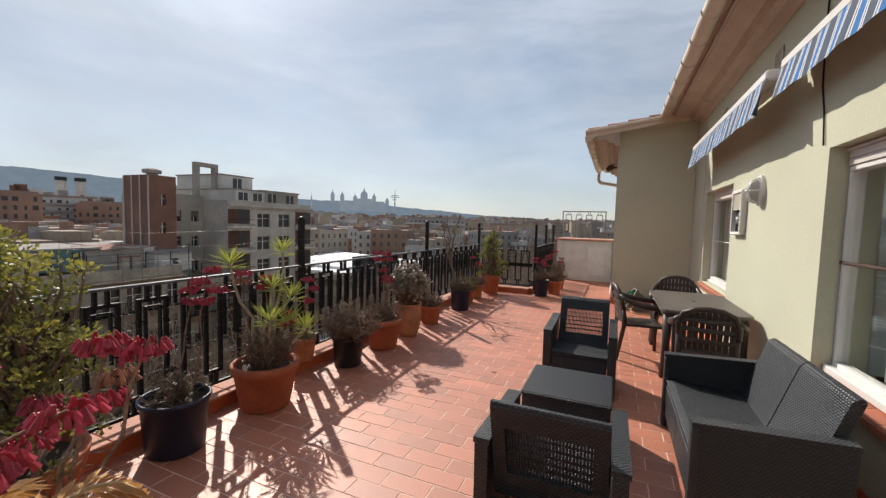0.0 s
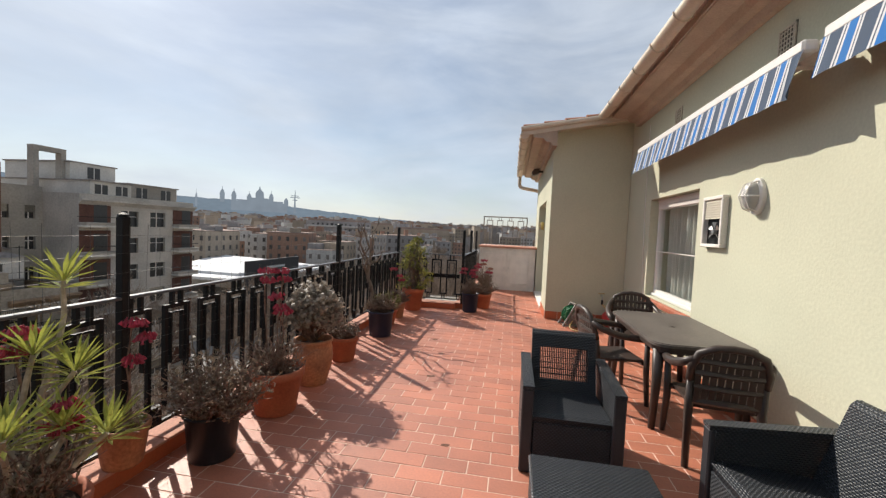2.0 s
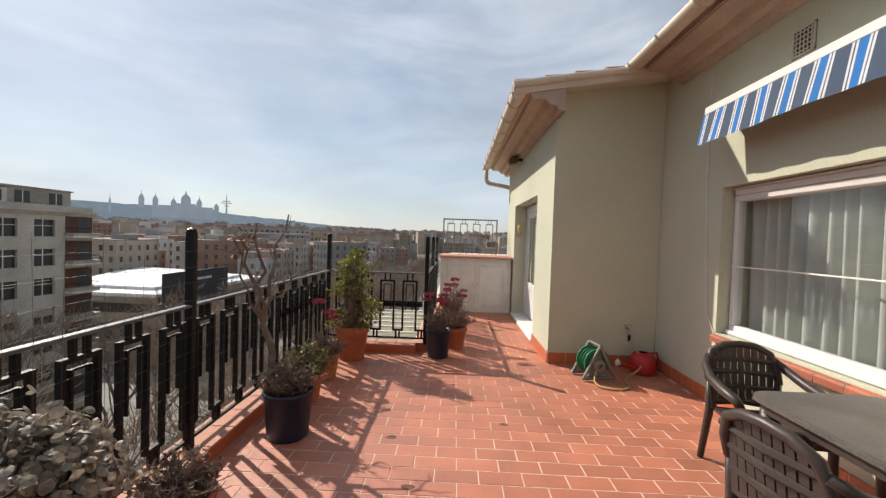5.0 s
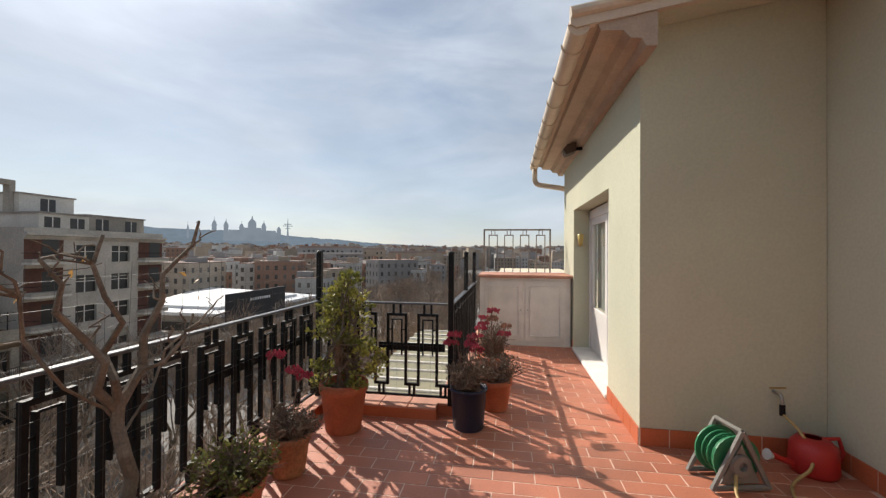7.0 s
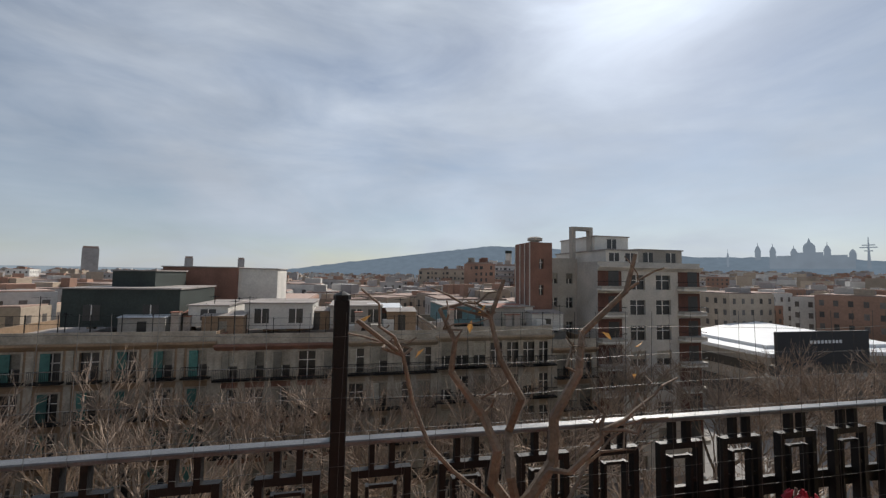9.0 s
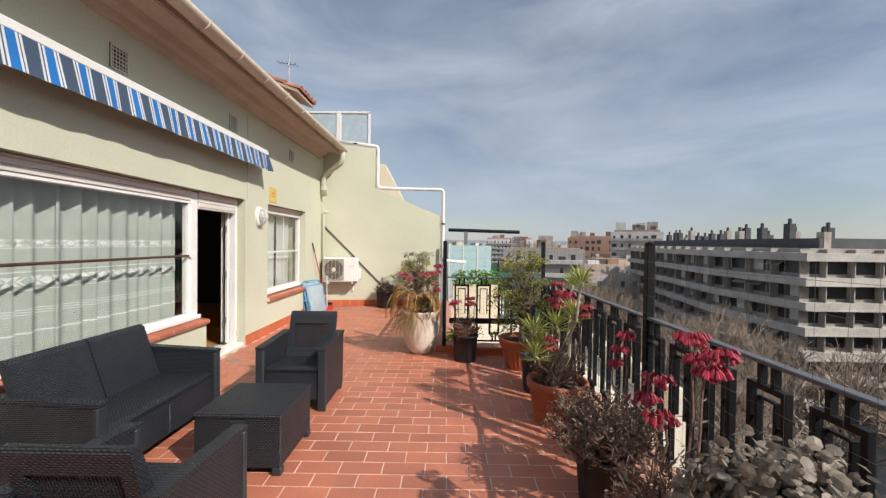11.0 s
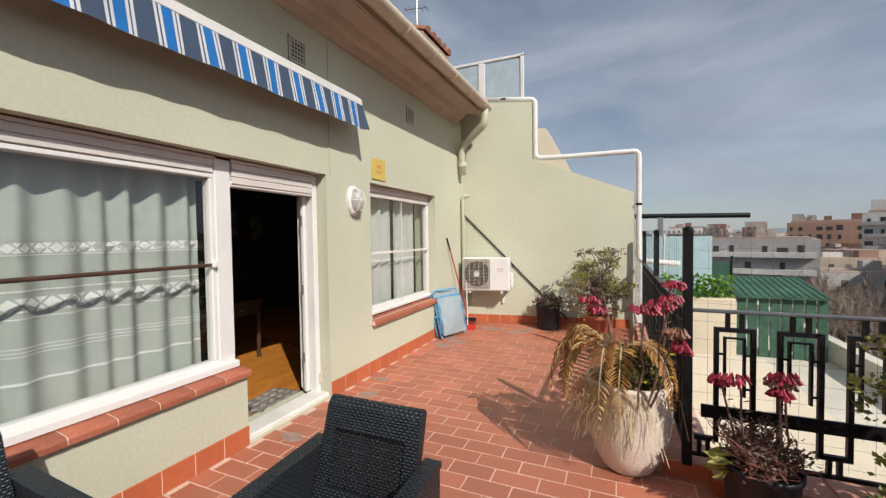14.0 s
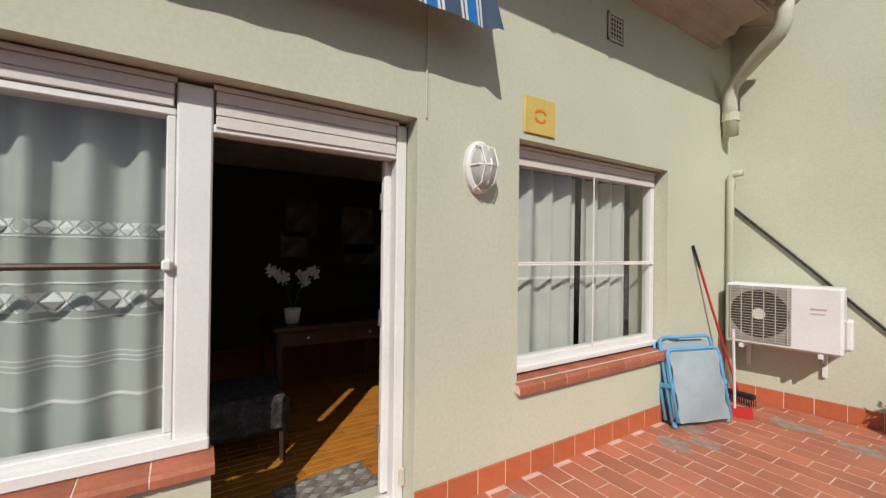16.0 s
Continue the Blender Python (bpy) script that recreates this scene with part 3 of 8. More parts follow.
part("pipe", Shape().tube(bent([(1.36, -3.2, 2.22), (1.46, -3.2, 2.22), (1.46, -3.2, 0.15)], 0.05), 0.032, 10), WALL, dp2, smooth=True)
dp3 = thing("downpipe", "beige downpipe curving from the gutter end to the wall", "downpipe", kind="structure")
part("pipe", Shape().tube(bent([(-0.37, 13.55, 3.32), (-0.37, 13.55, 2.92), (0.13, 13.45, 2.82), (0.2, 13.45, 2.8)], 0.12), 0.05, 12), GUTTER, dp3, smooth=True)
wp = thing("vent_pipe", "white plastic pipe stepping down over the party wall", "pipe", kind="structure")
part("pipe", Shape().tube(bent([(1.25, -3.45, 3.93), (0.27, -3.6, 3.85), (0.27, -3.6, 2.85), (-0.2, -3.66, 2.84), (-1.33, -3.72, 2.84), (-1.33, -3.72, 1.1), (-1.9, -3.72, 1.06)], 0.09), 0.042, 10), WHITE, wp, smooth=True)
for p in ((-1.33, -3.72, 2.0), (0.8, -3.52, 3.895)):
    part("clip", Shape().box(p[0] - 0.05, p[0] + 0.05, p[1] - 0.05, p[1] + 0.05, p[2] - 0.015, p[2] + 0.015, bevel=0.006), BLACK, wp)

gp = thing("glass_screen", "frosted glass screen in a white frame above the party wall", "screen", kind="structure")
for a in ((0.50, 0.56, 3.9, 4.73), (1.22, 1.34, 3.9, 4.70), (0.50, 2.1, 4.70, 4.75)):
    part("frame", Shape().box(a[0], a[1], -3.82, -3.77, a[2], a[3], bevel=0.006), WHITE, gp)
part("pane", Shape().box(0.56, 1.22, -3.80, -3.79, 3.93, 4.70), FROST, gp)
part("pane", Shape().box(1.34, 2.1, -3.80, -3.79, 3.93, 4.70), FROST, gp)

an = thing("roof_aerial", "thin television aerial on a roof mast", "aerial")
part("mast", Shape().tube([(2.3, -3.2, 4.6), (2.3, -3.2, 5.85)], 0.015, 6), CHROME, an)
part("boom", Shape().tube([(2.1, -3.2, 5.62), (2.55, -3.2, 5.68)], 0.01, 5), CHROME, an)
for i in range(5):
    part("rod", Shape().tube([(2.12 + i * 0.1, -3.32, 5.623 + i * 0.013), (2.12 + i * 0.1, -3.08, 5.623 + i * 0.013)], 0.006, 4), CHROME, an)


# ---- windows and doors in the house ----
def bar(s, y0, y1, z0, z1, x0=FX - 0.03, x1=FX + 0.03):
    s.box(x0, x1, y0, y1, z0, z1, bevel=0.006)


def frame_rect(name, parent, y0, y1, z0, z1, w, x0, x1, material=WHITE):
    for a in ((y0, y1, z0, z0 + w), (y0, y1, z1 - w, z1), (y0, y0 + w, z0 + w, z1 - w), (y1 - w, y1, z0 + w, z1 - w)):
        part(name, Shape().box(x0, x1, *a, bevel=0.006), material, parent)


def shutter_box(parent, y0, y1, z0, z1):
    s = part("shutter", Shape().box(FX - 0.06, FX + 0.05, y0, y1, z1 - 0.02, z1), PVC, parent)
    n = max(2, round((z1 - z0) / 0.055))
    h = (z1 - 0.02 - z0) / n
    for i in range(n):
        part("slat", Shape().box(FX - 0.05, FX - 0.012, y0 + 0.01, y1 - 0.01, z0 + i * h + 0.0012, z0 + (i + 1) * h - 0.0012, bevel=0.004), PVC, s)


def curtain(parent, name, y0, y1, z0, z1, x, material, waves, amp=0.035, lace=()):
    n = int(waves * 10)
    def fold(t, z):
        k = 0.75 + 0.25 * (z - z0) / (z1 - z0)
        return amp * k * (math.sin(t * waves * 2 * math.pi + 0.8 * math.sin(t * 17)) + 0.35 * math.sin(t * waves * 5.1 + 1.3 + 0.6 * z))
    s = Shape()
    rows = 7
    v = [(x + fold(i / n, z0 + (z1 - z0) * r / rows), y0 + (y1 - y0) * i / n, z0 + (z1 - z0) * r / rows) for r in range(rows + 1) for i in range(n + 1)]
    s.add(v, [(r * (n + 1) + i, r * (n + 1) + i + 1, (r + 1) * (n + 1) + i + 1, (r + 1) * (n + 1) + i) for r in range(rows) for i in range(n)])
    cloth = part(name, s, material, parent, smooth=True)
    def pos(t, z):
        return (x - 0.004 + fold(t, z), y0 + (y1 - y0) * t, z)
    for zc, h, kind in lace:
        b = Shape()
        if kind == "line":
            b.add([pos(i / n, z) for z in (zc, zc + h) for i in range(n + 1)], [(i, i + 1, n + 2 + i, n + 1 + i) for i in range(n)])
        else:
            m = int((y1 - y0) / (h * 1.15))
            for i in range(m):
                t0, t1 = i / m, (i + 1) / m
                tm = (t0 + t1) / 2
                b.add([pos(t0 + 0.08 / m, zc), pos(tm, zc - h / 2), pos(t1 - 0.08 / m, zc), pos(tm, zc + h / 2)], [(0, 1, 2, 3)])
                if kind == "band":
                    b.add([pos(t0, zc - h / 2), pos(t0 + 0.3 / m, zc - h / 2), pos(t0, zc)], [(0, 1, 2)])
                    b.add([pos(t0, zc + h / 2), pos(t0 + 0.3 / m, zc + h / 2), pos(t0, zc)], [(0, 1, 2)])
                    b.add([pos(t1, zc - h / 2), pos(t1 - 0.3 / m, zc - h / 2), pos(t1, zc)], [(0, 1, 2)])
                    b.add([pos(t1, zc + h / 2), pos(t1 - 0.3 / m, zc + h / 2), pos(t1, zc)], [(0, 1, 2)])
        part("lace_band", b, LACE, cloth)
    return cloth


def sill_tiles(parent, y0, y1, z, x0, x1, h=0.06):
    n = round((y1 - y0) / 0.22)
    w = (y1 - y0) / n
    me = Shape().prism([(0, 0), (x1 - x0, 0.02), (x1 - x0, h), (0.012, h - 0.015), (0, h - 0.03)], "y", 0.004, w - 0.004).mesh("tile", SILL)
    part("sill_bed", Shape().prism([(0.004, 0.003), (x1 - x0, 0.022), (x1 - x0, h - 0.003), (0.014, h - 0.018), (0.003, h - 0.032)], "y", 0.003, y1 - y0 - 0.003), MORTAR, parent).location = (x0, y0, z)
    for i in range(n):
        ob = part("tile", me, None, parent)
        ob.location = (x0, y0 + i * w, z)


# the wide window with the door beside it
w1 = thing("window_1", "wide white framed window with sage lace curtains drawn behind it", "window", kind="structure")
frame_rect("window_frame", w1, 1.385, 3.82, 0.63, 2.0, 0.035, FX - 0.04, FX + 0.04)
part("window_frame", Shape().box(FX - 0.045, FX + 0.045, 1.255, 1.385, 0.0, 2.11, bevel=0.008), WHITE, w1)
part("window_sill", Shape().box(WX + 0.06, FX + 0.05, 1.255, 3.82, 0.585, 0.635, bevel=0.006), WHITE, w1)
part("pane", Shape().box(FX - 0.004, FX + 0.002, 1.42, 3.785, 0.665, 1.965), GLASS, w1)
part("curtain_rod", Shape().tube([(FX - 0.045, 1.42, 1.35), (FX - 0.045, 3.80, 1.35)], 0.013, 8), DARKWOOD, w1, "brown bar across the glass")
part("bar_knob", Shape().box(FX - 0.075, FX - 0.03, 1.395, 1.43, 1.33, 1.375, bevel=0.008), WHITE, w1)
shutter_box(w1, 1.385, 3.82, 2.0, 2.12)
W1_LACE = ((1.50, 0.055, "band"), (1.46, 0.006, "line"), (1.205, 0.075, "band"), (1.275, 0.008, "line"), (1.135, 0.006, "line"), (0.985, 0.005, "line"), (0.965, 0.005, "line"), (0.945, 0.005, "line"), (0.80, 0.014, "line"))
curtain(w1, "curtain", 1.40, 2.87, 0.62, 2.0, FX + 0.13, CURTAIN, 9, 0.03, lace=W1_LACE)
curtain(w1, "curtain", 2.76, 3.8, 0.62, 2.0, FX + 0.16, CURTAIN, 7, 0.03, lace=W1_LACE)
s1 = thing("window_ledge", "sloping sill of red tiles below the wide window", "window sill", kind="structure")
sill_tiles(s1, 1.235, 3.83, 0.525, WX - 0.04, WX + 0.10)

d1 = thing("door_1", "white framed terrace door standing open to a dark room", "door", kind="structure")
part("door_frame", Shape().box(FX - 0.04, FX + 0.04, 0.325, 0.385, 0.02, 2.11, bevel=0.006), WHITE, d1)
part("door_frame", Shape().box(FX - 0.04, FX + 0.04, 0.385, 1.255, 1.92, 1.96, bevel=0.006), WHITE, d1)
part("threshold", Shape().box(WX + 0.01, FX + 0.06, 0.325, 1.245, 0.0, 0.055, bevel=0.01), WHITE_OLD, d1)
shutter_box(d1, 0.385, 1.255, 1.94, 2.12)
leaf = part("door_leaf", Shape().box(FX + 0.045, FX + 0.09, 0.36, 0.42, 0.06, 1.93, bevel=0.008).box(FX + 0.14, FX + 0.185, -0.34, 0.36, 0.06, 1.93, bevel=0.008), WHITE, d1, "door leaf folded right back inside")
for z in (0.35, 1.0, 1.65):
    part("hinge", Shape().tube([(FX + 0.066, 0.428, z), (FX + 0.066, 0.428, z + 0.09)], 0.011, 8), CHROME, leaf)
part("handle", Shape().tube(bent([(FX + 0.185, -0.28, 1.02), (FX + 0.23, -0.28, 1.02), (FX + 0.23, -0.18, 1.02)], 0.02), 0.009, 8), CHROME, leaf)
jb = thing("door_socket", "small beige plastic box on the door jamb", "socket", at=(WX + 0.12, 0.322, 0.18))
part("body", Shape().box(-0.03, 0.03, 0, 0.03, -0.05, 0.05, bevel=0.006), BEIGEP, jb)
part("cover", Shape().box(-0.022, 0.022, 0.03, 0.034, -0.035, 0.035, bevel=0.001), BEIGEP, jb)

# window beside the door
w3 = thing("window_3", "white framed window with pale gathered curtains and a cross bar", "window", kind="structure")
frame_rect("window_frame", w3, -2.13, -0.42, 0.66, 2.06, 0.055, FX - 0.04, FX + 0.04)
part("window_sill", Shape().box(WX + 0.075, FX + 0.05, -2.13, -0.42, 0.625, 0.665, bevel=0.006), WHITE, w3)
part("pane", Shape().box(FX - 0.004, FX + 0.002, -2.075, -0.475, 0.715, 2.005), GLASS, w3)
shutter_box(w3, -2.12, -0.43, 2.0, 2.13)
for z in (1.35, 1.335):
    part("grille_bar", Shape().tube([(FX - 0.05, -2.1, z), (FX - 0.05, -0.45, z)], 0.007, 6), WHITE_OLD, w3)
part("grille_bar", Shape().tube([(FX - 0.05, -1.28, 0.70), (FX - 0.05, -1.28, 2.0)], 0.005, 6), WHITE_OLD, w3)
curtain(w3, "curtain", -1.28, -0.45, 0.66, 2.02, FX + 0.12, SHEER, 4.5, lace=((1.22, 0.02, "line"),))
curtain(w3, "curtain", -1.96, -1.32, 0.66, 2.02, FX + 0.13, SHEER, 4, lace=((1.22, 0.02, "line"),))
s3 = thing("window_ledge", "sloping sill of red tiles below the smaller window", "window sill", kind="structure")
sill_tiles(s3, -2.14, -0.39, 0.535, WX - 0.05, WX + 0.12, 0.075)

# window behind the table
w2 = thing("window_2", "white framed window with gathered net curtains behind the table", "window", kind="structure")
frame_rect("window_frame", w2, 6.26, 7.80, 0.76, 2.05, 0.055, FX - 0.04, FX + 0.04)
part("window_sill", Shape().box(WX + 0.075, FX + 0.05, 6.26, 7.80, 0.725, 0.765, bevel=0.008), WHITE, w2)
s2 = thing("window_ledge", "sloping sill of red tiles below the window behind the table", "window sill", kind="structure")
sill_tiles(s2, 6.24, 7.83, 0.645, WX - 0.05, WX + 0.12, 0.075)
part("pane", Shape().box(FX - 0.004, FX + 0.002, 6.315, 7.745, 0.815, 1.995), GLASS, w2)
shutter_box(w2, 6.27, 7.80, 2.0, 2.13)
part("grille_bar", Shape().tube([(FX - 0.05, 6.28, 1.38), (FX - 0.05, 7.78, 1.38)], 0.007, 6), WHITE_OLD, w2)
curtain(w2, "curtain", 6.3, 7.76, 0.76, 2.02, FX + 0.14, SHEER, 10, 0.05)

# door in the projecting part
d2 = thing("door_2", "white terrace door with a tall glass pane and net curtain", "door", kind="structure")
DX = 0.44
for a in ((9.98, 10.05, 0.04, 2.24), (12.12, 12.19, 0.04, 2.24), (9.98, 12.19, 2.10, 2.24)):
    part("door_frame", Shape().box(DX - 0.04, DX + 0.04, *a, bevel=0.006), WHITE, d2)
for y0 in (10.05, 11.09):
    lf = part("door_leaf", Shape().box(DX - 0.02, DX + 0.02, y0 + 0.01, y0 + 1.02, 0.06, 0.72, bevel=0.006), WHITE, d2)
    for a in ((y0 + 0.01, y0 + 0.12, 0.72, 2.10), (y0 + 0.91, y0 + 1.02, 0.72, 2.10), (y0 + 0.12, y0 + 0.91, 2.0, 2.10)):
        part("stile", Shape().box(DX - 0.02, DX + 0.02, *a, bevel=0.005), WHITE, lf)
    part("pane", Shape().box(DX - 0.003, DX + 0.003, y0 + 0.12, y0 + 0.91, 0.72, 2.0), GLASS, lf)
curtain(d2, "curtain", 10.07, 12.1, 0.7, 2.1, DX + 0.1, SHEER, 9, 0.03)
part("threshold", Shape().box(BUMP_X - 0.03, DX + 0.05, 9.98, 12.19, 0.0, 0.05, bevel=0.01), WHITE_OLD, d2)
s = Shape()
s.box(0.9, 0.95, 9.2, 13.3, 0, 3.3)
solid("wall_bay_inner", s, WHITE_OLD, "plain inner wall behind the bay door", "wall")


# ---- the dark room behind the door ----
# the room's gloom is put into the wall colour
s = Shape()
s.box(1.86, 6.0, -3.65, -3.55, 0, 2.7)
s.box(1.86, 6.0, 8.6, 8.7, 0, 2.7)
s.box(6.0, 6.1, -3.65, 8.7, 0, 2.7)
solid("wall_room", s, SHADE_BROWN, "room walls behind the door, their dimness painted in dark brown", "wall")
solid("ceiling_room", Shape().box(1.86, 6.1, -3.65, 8.7, 2.6, 2.7), WHITE_OLD, "plain room ceiling", "ceiling")
rf = thing("floor_room", "oak parquet floor of the room with a sunlit patch", "floor", kind="structure")
part("base", Shape().box(1.86, 6.0, -3.65, 8.7, -0.06, -0.012), DARKWOOD, rf)
pm = Shape().box(0.002, 0.068, 0.002, 0.398, -0.012, 0.004, bevel=0.002).mesh("plank", PARQUET)
for i in range(30):
    for j in range(7):
        ob = part("plank", pm, None, rf)
        ob.location = (1.87 + i * 0.07, -1.1 + j * 0.4 + (0.2 if i % 2 else 0), 0)
solid("floor_room_rest", Shape().box(1.86, 6.0, 1.9, 8.6, -0.012, 0.003).box(1.86, 6.0, -3.6, -1.12, -0.012, 0.003).box(3.98, 6.0, -1.1, 1.9, -0.012, 0.003), PARQUET, "rest of the oak parquet floor", "floor")
rug = thing("door_rug", "small patterned grey rug inside the door", "rug", at=(2.0, 0.62, 0.005), turn=6)
part("field", Shape().box(-0.17, 0.17, -0.28, 0.28, 0, 0.012, bevel=0.004), mat("rug_field", (0.22, 0.19, 0.16), 0.95, vary=0.35, scale=18, fine=120, bump=0.3), rug)
RUGP = mat("rug_pattern", (0.36, 0.33, 0.29), 0.95, vary=0.2, bump=0.2)
for i in range(4):
    for j in range(5):
        part("motif", Shape().prism([(-0.12 + i * 0.08 + 0.026 * math.cos(k * math.pi / 2), -0.22 + j * 0.11 + 0.04 * math.sin(k * math.pi / 2)) for k in range(4)], "z", 0.012, 0.015), RUGP, rug)
desk = thing("sideboard", "dark wooden sideboard against the far room wall", "sideboard", at=(3.55, 0.25, 0))
part("top", Shape().box(-0.35, 0.5, -0.7, 0.5, 0.72, 0.76, bevel=0.008), DARKWOOD, desk)
for x in (-0.3, 0.44):
    for y in (-0.64, 0.44):
        part("leg", Shape().lathe([(0.03, 0), (0.022, 0.1), (0.035, 0.4), (0.03, 0.72)], 10, x, y), DARKWOOD, desk, smooth=True)
part("apron", Shape().box(-0.31, 0.46, -0.66, 0.46, 0.58, 0.72, bevel=0.006), DARKWOOD, desk)
for y in (-0.62, -0.05):
    dr = part("drawer", Shape().box(-0.325, -0.31, y, y + 0.5, 0.6, 0.7, bevel=0.004), DARKWOOD, desk)
    part("knob", Shape().lathe([(0.0, 0.0), (0.014, 0.006), (0.014, 0.014), (0.0, 0.018)], 8), CHROME, dr).matrix_basis = pose(-0.325, y + 0.25, 0.65, 0, -90, 0)
orch = thing("orchid", "white orchid in a white pot on the sideboard", "orchid", at=(3.40, 0.55, 0.76))
part("pot", Shape().lathe([(0.0, 0.0), (0.055, 0), (0.075, 0.13), (0.068, 0.13), (0.05, 0.03)], 14), WHITE, orch, smooth=True)
st = Shape()
for k in range(2):
    fl = Shape()
    pts = [(0, 0, 0.1), (0.02, 0.05 - 0.12 * k, 0.32), (0.0, 0.1 - 0.22 * k, 0.45), (-0.04, 0.2 - 0.4 * k, 0.42)]
    st.tube(pts, 0.004, 5)
    for i in range(12):
        c = Vector(pts[1]).lerp(Vector(pts[3]), i / 11) + Vector((random.uniform(-0.03, 0.03), random.uniform(-0.03, 0.03), 0.06 + random.uniform(-0.05, 0.05)))
        for j in range(5):
            a = j * 1.257
            fl.leaf(c, (-0.3, math.cos(a), math.sin(a)), 0.05, 0.04)
    part("flower_spray", fl, WHITE_OLD, orch, "white orchid flowers")
part("stem", st, GREENP, orch)
for (y, z, w, h) in ((0.1, 1.75, 0.3, 0.4), (-0.4, 1.85, 0.35, 0.28), (0.55, 1.9, 0.25, 0.3), (0.0, 1.35, 0.45, 0.18), (-0.8, 1.75, 0.2, 0.26), (0.6, 1.5, 0.22, 0.22)):
    pf = thing("picture_frame", "small dark framed picture on the room wall", "picture", at=(5.98, y * 2 - 1.2, z), group="pictures on the room wall")
    frame_rect("frame", pf, -w, w, -h, h, 0.03, -0.03, 0.0, DARKWOOD)
    part("print", Shape().box(-0.012, -0.002, -w + 0.03, w - 0.03, -h + 0.03, h - 0.03), mat("picture_print", (0.2, 0.17, 0.13), 0.6, vary=0.4, scale=5), pf)
ch = thing("armchair_room", "dark patterned armchair in the dim room", "armchair", at=(2.75, 1.05, 0))
part("seat", Shape().box(-0.3, 0.3, -0.3, 0.3, 0.2, 0.45, bevel=0.04), mat("dark_upholstery", (0.06, 0.05, 0.05), 0.9, vary=0.5, scale=22), ch)
part("backrest", Shape().box(-0.3, 0.3, 0.22, 0.34, 0.45, 1.0, bevel=0.04), mat("dark_brocade", (0.07, 0.06, 0.06), 0.9, vary=0.5, scale=22), ch)
for x in (-0.26, 0.26):
    for y in (-0.26, 0.28):
        part("leg", Shape().tube([(x, y, 0.004), (x, y, 0.2)], [0.018, 0.025], 8), DARKWOOD, ch)


# ---- awnings ----
def awning(label, y0, y1, ztop, zbot, xa, xb):
    root = thing("awning", label, "awning")
    part("front_bar", Shape().box(xa - 0.05, xa + 0.05, y0, y1, ztop - 0.02, ztop + 0.065, bevel=0.015), WHITE, root, "white front bar")
    part("roller", Shape().tube([(xa + 0.11, y0 + 0.04, ztop + 0.03), (xa + 0.11, y1 - 0.04, ztop + 0.03)], 0.055, 12), WHITE_OLD, root, smooth=True)
    for y in (y0 + 0.25, y1 - 0.25):
        part("wall_bracket", Shape().box(xa + 0.05, WX, y - 0.03, y + 0.03, ztop - 0.03, ztop + 0.05, bevel=0.008), WHITE, root)
    s = Shape()
    seq = ((0.104, 0), (0.016, 2), (0.008, 0), (0.016, 2), (0.062, 1), (0.016, 2), (0.010, 0), (0.016, 2))
    y, k = y0, 0
    while y < y1 - 1e-6:
        w, slot = seq[k % len(seq)]
        e = min(y + w, y1)
        sub = max(1, round((e - y) / 0.03))
        for i in range(sub):
            a, b = y + (e - y) * i / sub, y + (e - y) * (i + 1) / sub
            v = []
            for yy in (a, b):
                for r in range(4):
                    t = r / 3
                    fl = 0.006 * math.sin(yy * 7.3) * t + 0.006 * math.sin(yy * 19.0) * t + 0.03 * math.exp(-((yy - y0) / 0.12) ** 2) * math.sin(yy * 40) * t
                    v.append((xa - 0.045 + (xb - xa) * t + fl, yy, ztop - (ztop - zbot) * t + 0.003 * math.sin(yy * 5) * t))
            s.add(v, [(r, r + 1, r + 5, r + 4) for r in range(3)], slot)
        y, k = e, k + 1
    part("valance", s.mesh("valance", [AW_NAVY, AW_BLUE, AW_GREY], True, True), None, root, "striped blue, navy and grey cloth valance")
    return root


awning("closed awning with a striped blue valance over the table", 4.36, 7.76, 2.81, 2.51, 1.31, 1.25)
awning("closed awning with a striped blue valance over the wide window", -0.06, 4.32, 2.86, 2.60, 1.39, 1.335)


# ---- small things on the house wall ----
def vent(y, z, w=0.2, h=0.21):
    v = thing("wall_vent", "small square mesh vent in the wall", "vent", at=(WX, y, z), group="vents under the eaves")
    # dark sheet in place of the vent's shaded hole
    part("backing", Shape().box(-0.004, -0.001, -w / 2, w / 2, -h / 2, h / 2), SHADE_BROWN, v)
    for a in ((-w / 2, w / 2, -h / 2, -h / 2 + 0.015), (-w / 2, w / 2, h / 2 - 0.015, h / 2), (-w / 2, -w / 2 + 0.015, -h / 2, h / 2), (w / 2 - 0.015, w / 2, -h / 2, h / 2)):
        part("frame", Shape().box(-0.014, -0.005, *a), BEIGEP, v)
    for i in range(1, 6):
        part("slat", Shape().box(-0.010, -0.005, -w / 2 + i * w / 6 - 0.004, -w / 2 + i * w / 6 + 0.004, -h / 2, h / 2), BEIGEP, v)
        part("slat", Shape().box(-0.012, -0.007, -w / 2, w / 2, -h / 2 + i * h / 6 - 0.004, -h / 2 + i * h / 6 + 0.004), BEIGEP, v)


for y in (6.98, 4.95, 2.55, 0.66, -1.38):
    vent(y, 3.13)


